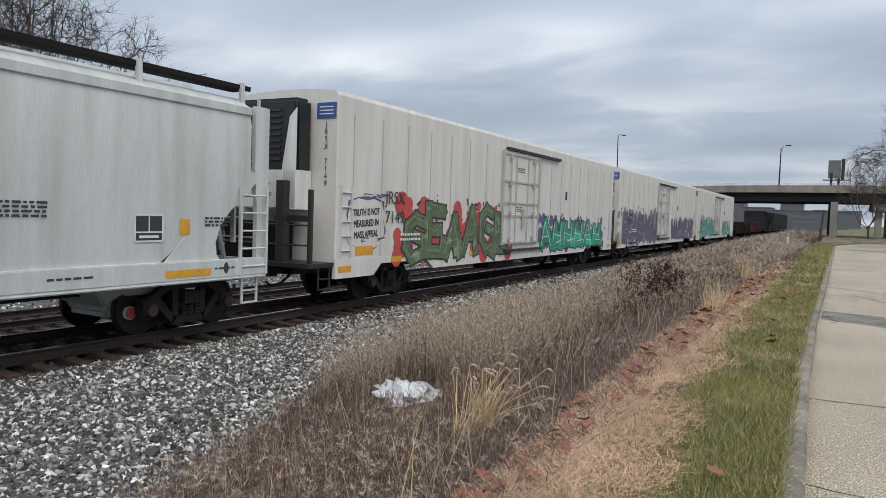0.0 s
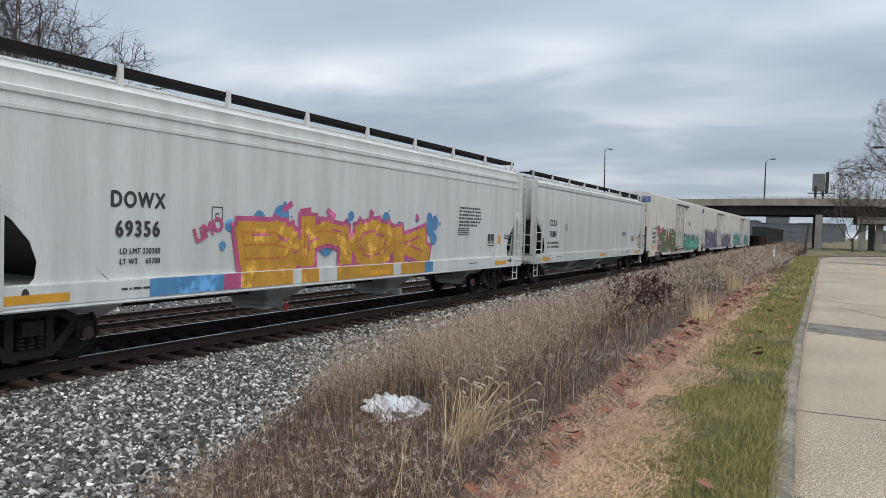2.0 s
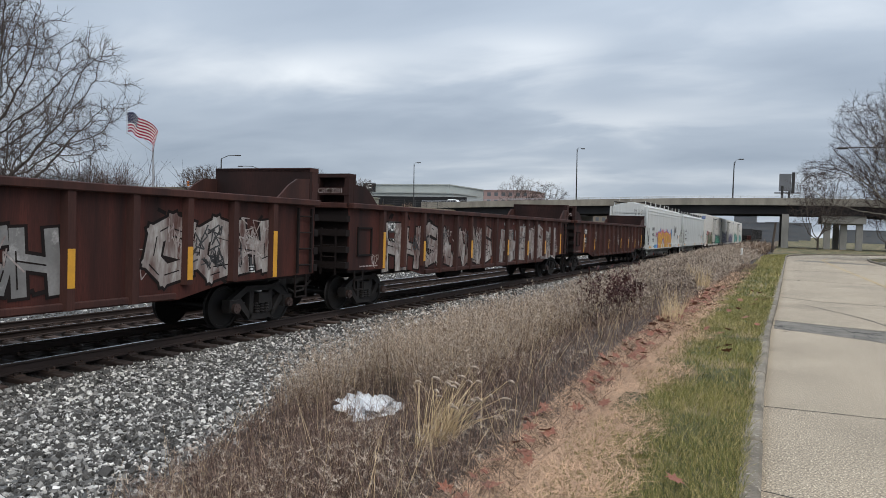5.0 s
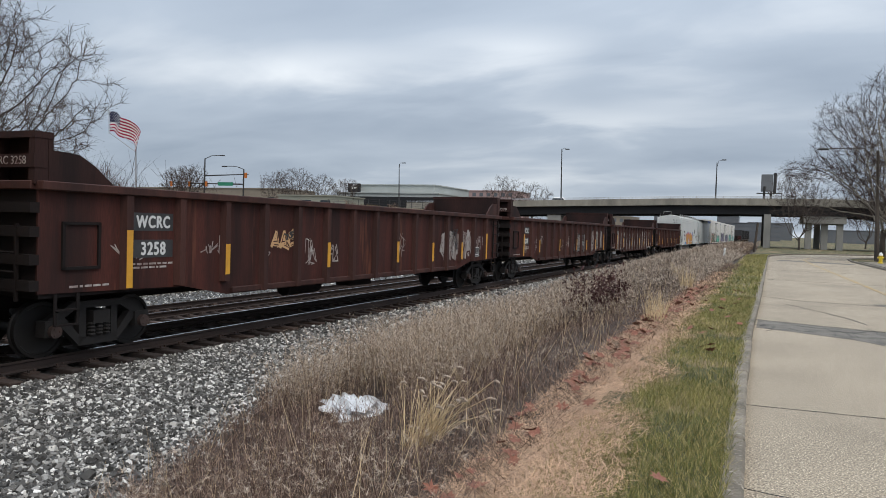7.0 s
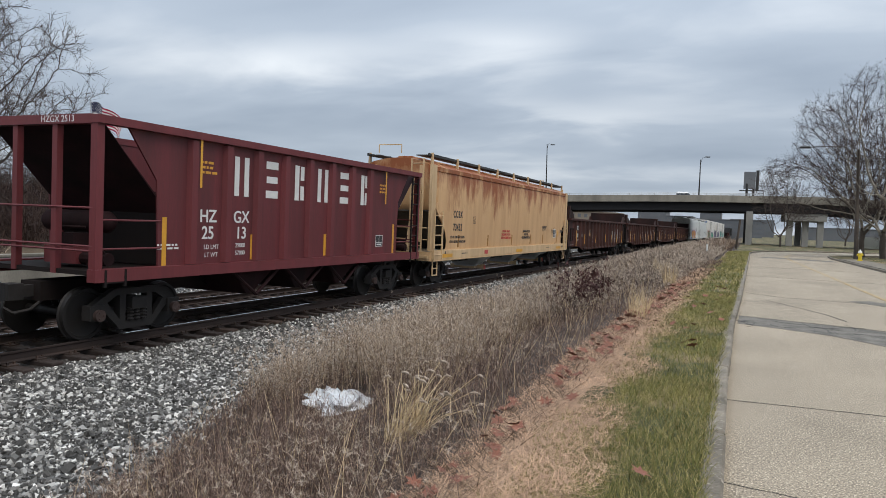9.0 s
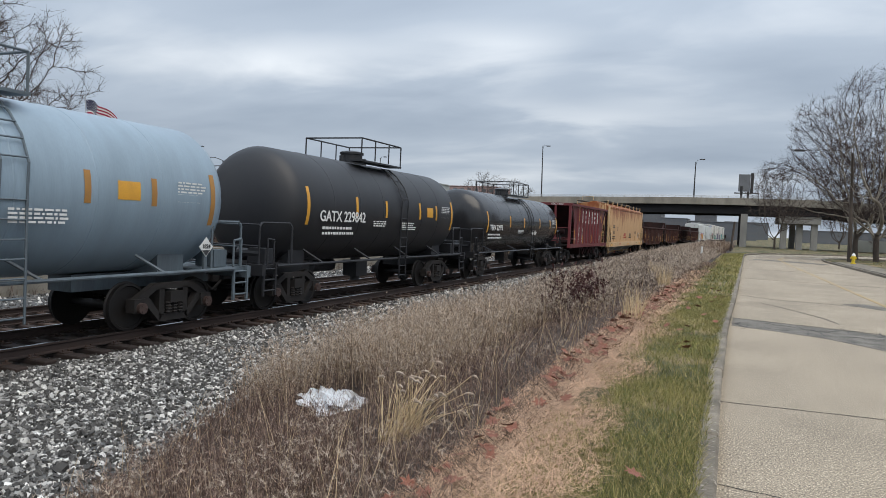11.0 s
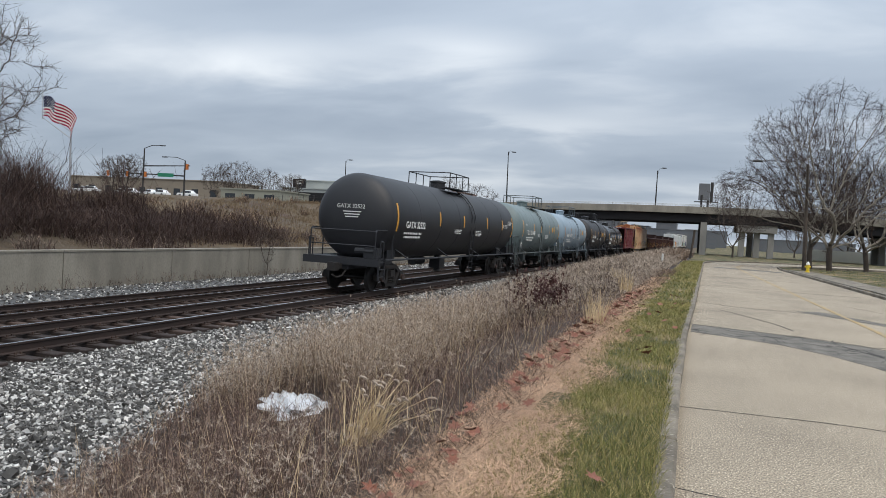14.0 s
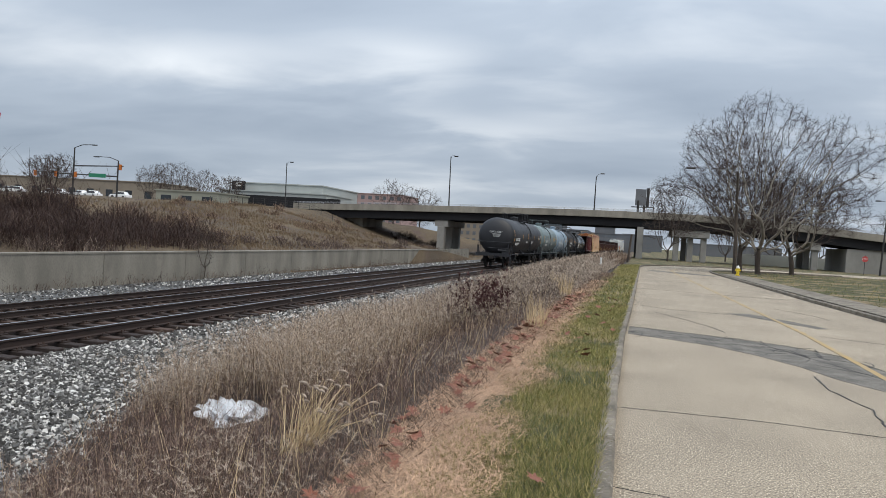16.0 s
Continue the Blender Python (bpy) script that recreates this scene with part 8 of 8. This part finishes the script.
box(bm, (0.2, 136, 11.0), (1.9, 0.4, 3.0))
bp_ = part("panel", bm, M["haze_wall"], bb)
bm = bmesh.new()
box(bm, (1.45, 136.4, 11.0), (0.5, 1.2, 3.5))
part("back_panel", bm, M["darkpole"], bb)
bm = bmesh.new()
box(bm, (0.6, 136, 9.2), (4.0, 1.4, 0.12))
part("catwalk", bm, M["darkpole"], bb)


# flag on a slanted staff above a bus-stop mast
fl = thing("flag", "striped flag flying from a leaning staff on a mast", "flag")
FX, FY = -67.5, 61.3
bm = bmesh.new()
rod(bm, (FX, FY, land(FX, FY)), (FX - 0.2, FY, EYE + 0.138 * FY), 0.12, 0.09, 8)
bar(bm, [(FX - 0.2, FY, EYE + 0.136 * FY), (FX - 4.6, FY, EYE + 0.175 * FY)], 0.05)
bar(bm, [(FX - 0.2, FY, EYE + 0.124 * FY), (FX - 4.6, FY, EYE + 0.163 * FY)], 0.05)
bar(bm, [(FX - 4.6, FY, EYE + 0.16 * FY), (FX - 4.7, FY, EYE + 0.213 * FY)], 0.05)
part("mast", bm, M["galv"], fl)


def cloth(u, v):
    """A point of the flag: u along its fly, v down its hoist."""
    return (FX - 4.6 + 4.9 * u, FY + 0.45 * math.sin(u * 9 + v * 1.5) * (0.3 + u), EYE + 0.203 * FY - 2.35 * v - 1.9 * u * u - 0.55 * u + 0.14 * math.sin(u * 11))


def flag_piece(name, u0, u1, v0, v1, material, parent, off=0.0):
    vs, fs, n = [], [], 14
    for i in range(n + 1):
        for v in (v0, v1):
            p = cloth(u0 + (u1 - u0) * i / n, v)
            vs.append((p[0], p[1] - off, p[2]))
    for i in range(n):
        fs.append((2 * i, 2 * i + 1, 2 * i + 3, 2 * i + 2))
    ob = raw(name, vs, fs, material, True)
    ob.parent = parent
    return ob


for i in range(13):
    flag_piece("stripe", 0.42 if i < 7 else 0.0, 1.0, i / 13, (i + 1) / 13, M["flag_red"] if i % 2 == 0 else M["sign_white"], fl)
canton = flag_piece("canton", 0.0, 0.42, 0.0, 7 / 13, M["flag_blue"], fl)
bm = bmesh.new()
for r_ in range(7):
    for c_ in range(6):
        p = cloth(0.035 + 0.065 * c_ + (0.03 if r_ % 2 else 0), (0.5 + r_) / 13.2)
        box(bm, (p[0], p[1] - 0.03, p[2]), (0.09, 0.01, 0.075))
part("star", bm, M["sign_white"], canton)


def traffic_mast(foot, height, arm_to, heads, lamp):
    t = thing("traffic_signal", "dark traffic signal mast with orange lights", "traffic signal")
    x, y, z = foot
    bm = bmesh.new()
    rod(bm, foot, (x, y, z + height), 0.16, 0.1, 8)
    bar(bm, [(x, y, z + height), (x + lamp * 0.4, y, z + height + 0.5), (x + lamp, y, z + height + 0.55)], 0.06)
    part("mast", bm, M["darkpole"], t)
    bm = bmesh.new()
    rod(bm, (x, y, z + height * 0.63), (x + arm_to, y, z + height * 0.66), 0.12, 0.07, 8)
    part("arm", bm, M["darkpole"], t)
    for u in heads:
        bm = bmesh.new()
        box(bm, (x + arm_to * u, y - 0.1, z + height * 0.66 - 0.2), (0.34, 0.3, 0.9))
        part("signal_head", bm, M["signal"], t, "orange signal head")
    bm = bmesh.new()
    box(bm, (x + lamp, y, z + height + 0.5), (0.9, 0.3, 0.15))
    part("lamp_head", bm, M["darkpole"], t)
    return t


traffic_mast((-88.5, 95, 4.15), 7.9, 9.5, (0.95,), 3.8)
sign_mast = traffic_mast((-80.0, 95, 3.4), 6.8, -16.0, (0.5, 0.74, 1.0), -4.2)
bm = bmesh.new()
box(bm, (-83.6, 94.7, 7.7), (3.2, 0.06, 0.6))
part("street_sign", bm, M["sign_green"], sign_mast, "green street name sign")


# ---- buildings ----
def building(label, x0, x1, y0, y1, z0, z1, wall, windows=None, roof=None):
    b = thing("building", label, "building", kind="")
    bm = bmesh.new()
    box(bm, ((x0 + x1) / 2, (y0 + y1) / 2, (z0 + z1) / 2), (x1 - x0, y1 - y0, z1 - z0))
    part("wall", bm, M[wall], b)
    bm = bmesh.new()
    box(bm, ((x0 + x1) / 2, (y0 + y1) / 2, z1 + 0.12), (x1 - x0 + 0.5, y1 - y0 + 0.5, 0.25))
    part("roof", bm, M[roof or wall], b)
    if windows:
        cols, rows_, wfrac, hfrac = windows
        bm = bmesh.new()
        box(bm, (0, 0, 0), ((x1 - x0) / cols * wfrac, 0.12, (z1 - z0) / rows_ * hfrac))
        me = mesh_of("window", bm, M["glass_dark"] if y0 < 200 else M["glass_hazed"])
        for i in range(cols):
            for j in range(rows_):
                place("window", me, b, pose(x0 + (i + 0.5) * (x1 - x0) / cols, y0 - 0.02, z0 + (j + 0.5) * (z1 - z0) / rows_))
    return b


building("low grey-green block building with dark bays on the embankment", -99.5, -84.5, 130, 142, 4.4, 7.4, "olive_wall", (3, 1, 0.5, 0.42))
building("long beige commercial building with dark dock doors", -190, -131, 172, 190, 3.0, 11.2, "beige", (9, 1, 0.35, 0.4))
building("long pale metal-sided commercial building", -96, -74, 158, 180, 6.5, 11.6, "pale_wall")
building("low white commercial wing", -100, -71.5, 155, 170, 5.0, 9.4, "pale_wall")
bm = bmesh.new()
box(bm, (-84.5, 152.5, 7.0), (35, 1.0, 2.9))
single("fence_wall", bm, M["girder"], "long dark screen wall before the white building", "wall")
sg = thing("building_sign", "dark square sign with pale marks on the roof", "sign")
bm = bmesh.new()
box(bm, (-95.5, 155.6, 10.75), (3.5, 0.5, 2.2))
part("board", bm, M["girder"], sg)
bm = bmesh.new()
for dx, dz_, w_, h_ in ((-0.4, 0.2, 0.5, 0.9), (0.5, 0.0, 0.9, 0.35), (0.3, 0.75, 1.2, 0.2)):
    box(bm, (-95.5 + dx, 155.32, 10.75 + dz_), (w_, 0.04, h_))
part("mark", bm, M["sign_white"], sg)
for lab, x0, x1, y0, z1, wall, win in (("distant pale city building", -34, -22, 330, 8, "haze_wall", (6, 5, 0.5, 0.5)), ("distant grey parking structure", -20, 6, 300, 6.6, "haze_wall", (10, 4, 0.85, 0.4)), ("distant faded pink brick building", -118, -88, 260, 16, "pink_wall", (10, 6, 0.5, 0.5)),
                                       ("distant grey office block", -52, -38, 380, 11, "haze_wall", (8, 7, 0.5, 0.5)), ("distant pale office block", -8, 14, 420, 9, "haze_wall", (10, 6, 0.5, 0.5)), ("distant low tan building beyond the overpass", -75, -50, 300, 8, "beige", (9, 3, 0.5, 0.5)),
                                       ("distant tall grey block", -26, -14, 460, 13, "haze_wall", (7, 9, 0.5, 0.5)), ("distant low grey warehouse beyond the overpass", 20, 60, 330, 5, "haze_wall", (12, 2, 0.5, 0.4))):
    building(lab, x0, x1, y0, y0 + 20, -1, z1, wall, win)
bm = bmesh.new()
box(bm, (27.5, 138.5, 0.7), (20, 0.6, 2.3))
single("white_wall", bm, M["pale_wall"], "long pale wall beyond the overpass", "wall", "structure")
strip("embankment_road", [(-220, 121), (-62, 121)], [(-220, 134), (-62, 134)], 5.02, M["road_far"], "road on the embankment leading to the overpass")
bm = bmesh.new()
for x in np.arange(-75, -48, 2.2):
    rod(bm, (x, 113, land(x, 113)), (x, 113, land(x, 113) + 1.2), 0.05, n=5)
for z in (0.4, 0.8, 1.15):
    bar(bm, [(x, 113, land(x, 113) + z) for x in np.arange(-75, -48, 2.2)], 0.015, 4)
single("wire_fence", bm, M["darkpole"], "low wire fence along the top of the embankment", "fence")
bm = bmesh.new()
rod(bm, (-2.6, 57, -0.5), (-2.6, 57, 0.75), 0.07, n=8)
single("white_marker_post", bm, M["sign_white"], "short white marker post beside the track", "post")
bm = bmesh.new()
rod(bm, (-0.9, 84, -0.4), (-0.6, 84, 3.2), 0.12, n=8)
single("wooden_post", bm, M["bark"], "dark leaning wooden post in the brush", "post")


# ---- vehicles ----
def car_body(label, name, material, kind="sedan"):
    c = thing(name, label, "car" if kind == "sedan" else "pickup truck")
    bm = bmesh.new()
    if kind == "sedan":
        stack(bm, [(0.28, 2.2, 0.86, 0), (0.55, 2.28, 0.92, 0), (0.86, 2.2, 0.88, 0)], 0.2)
        stack(bm, [(0.86, 1.45, 0.82, -0.2), (1.40, 0.95, 0.66, -0.25), (1.46, 0.8, 0.6, -0.25)], 0.15)
    else:
        stack(bm, [(0.5, 2.85, 0.95, 0), (0.75, 2.92, 1.0, 0), (1.15, 2.85, 0.98, 0)], 0.15)
        stack(bm, [(1.15, 1.35, 0.93, 0.45), (1.82, 0.95, 0.78, 0.3), (1.9, 0.8, 0.7, 0.3)], 0.15)
    part("body", bm, material, c, smooth=True)
    bm = bmesh.new()
    if kind == "sedan":
        stack(bm, [(0.92, 1.36, 0.835, -0.2), (1.34, 0.98, 0.69, -0.25)], 0.1)
    else:
        stack(bm, [(1.25, 1.22, 0.935, 0.45), (1.72, 0.98, 0.815, 0.33)], 0.1)
    part("window_band", bm, M["glass_dark"], c)
    wb, rr = (1.35, 0.32) if kind == "sedan" else (1.8, 0.4)
    for s in (-1, 1):
        for y in (-wb, wb):
            bm = bmesh.new()
            lathe(bm, [(s * 0.72, 0.1), (s * 0.72, rr), (s * 0.95, rr), (s * 0.96, rr * 0.6), (s * 0.94, 0.05)], "x", 18, (0, y, rr))
            part("wheel", bm, M["grille"], c)
    return c


parked = car_body("white car parked at the far building", "parked_car", M["truck_white"])
parked["group"] = "parked cars on the embankment"
parked.matrix_basis = pose(-118, 129, 5.02, 0, 0, 70)
for i in range(1, 8):
    x = -118 + 4.6 * i * (1 if i < 4 else -1) + (14 if i >= 4 else 0)
    if x < -100:
        copy_thing(parked, pose(x, 125 + 2.5 * (i % 3), 5.02, 0, 0, 70 + 6 * i))
pickup = car_body("white pickup truck driving across the overpass", "pickup_truck", M["truck_white"], "pickup")


# ---- what moves ----
def motions():
    for car, s0 in TRAIN:
        walk(car, [(t, pose(track_x(s0 + V * t, NEAR), s0 + V * t, RAIL, 0, 0, track_turn(s0 + V * t))) for t in range(17)])
    step = math.degrees(V / WHEEL_R / FPS)
    for wheel, y in WHEELS:
        walk(wheel, [(k / FPS, pose(0, y, WHEEL_R, -(step * k) % 360.0, 0, 0)) for k in range(16 * FPS + 1)])
    rows = []
    for t in range(17):
        x = -81.7 + 12.45 * (t - 3.3)
        rows.append((t, pose(x, 130.5, deck(x) - 1.2 if x > -62 else 5.05, 0, 0, -90)))
    walk(pickup, rows)


motions()
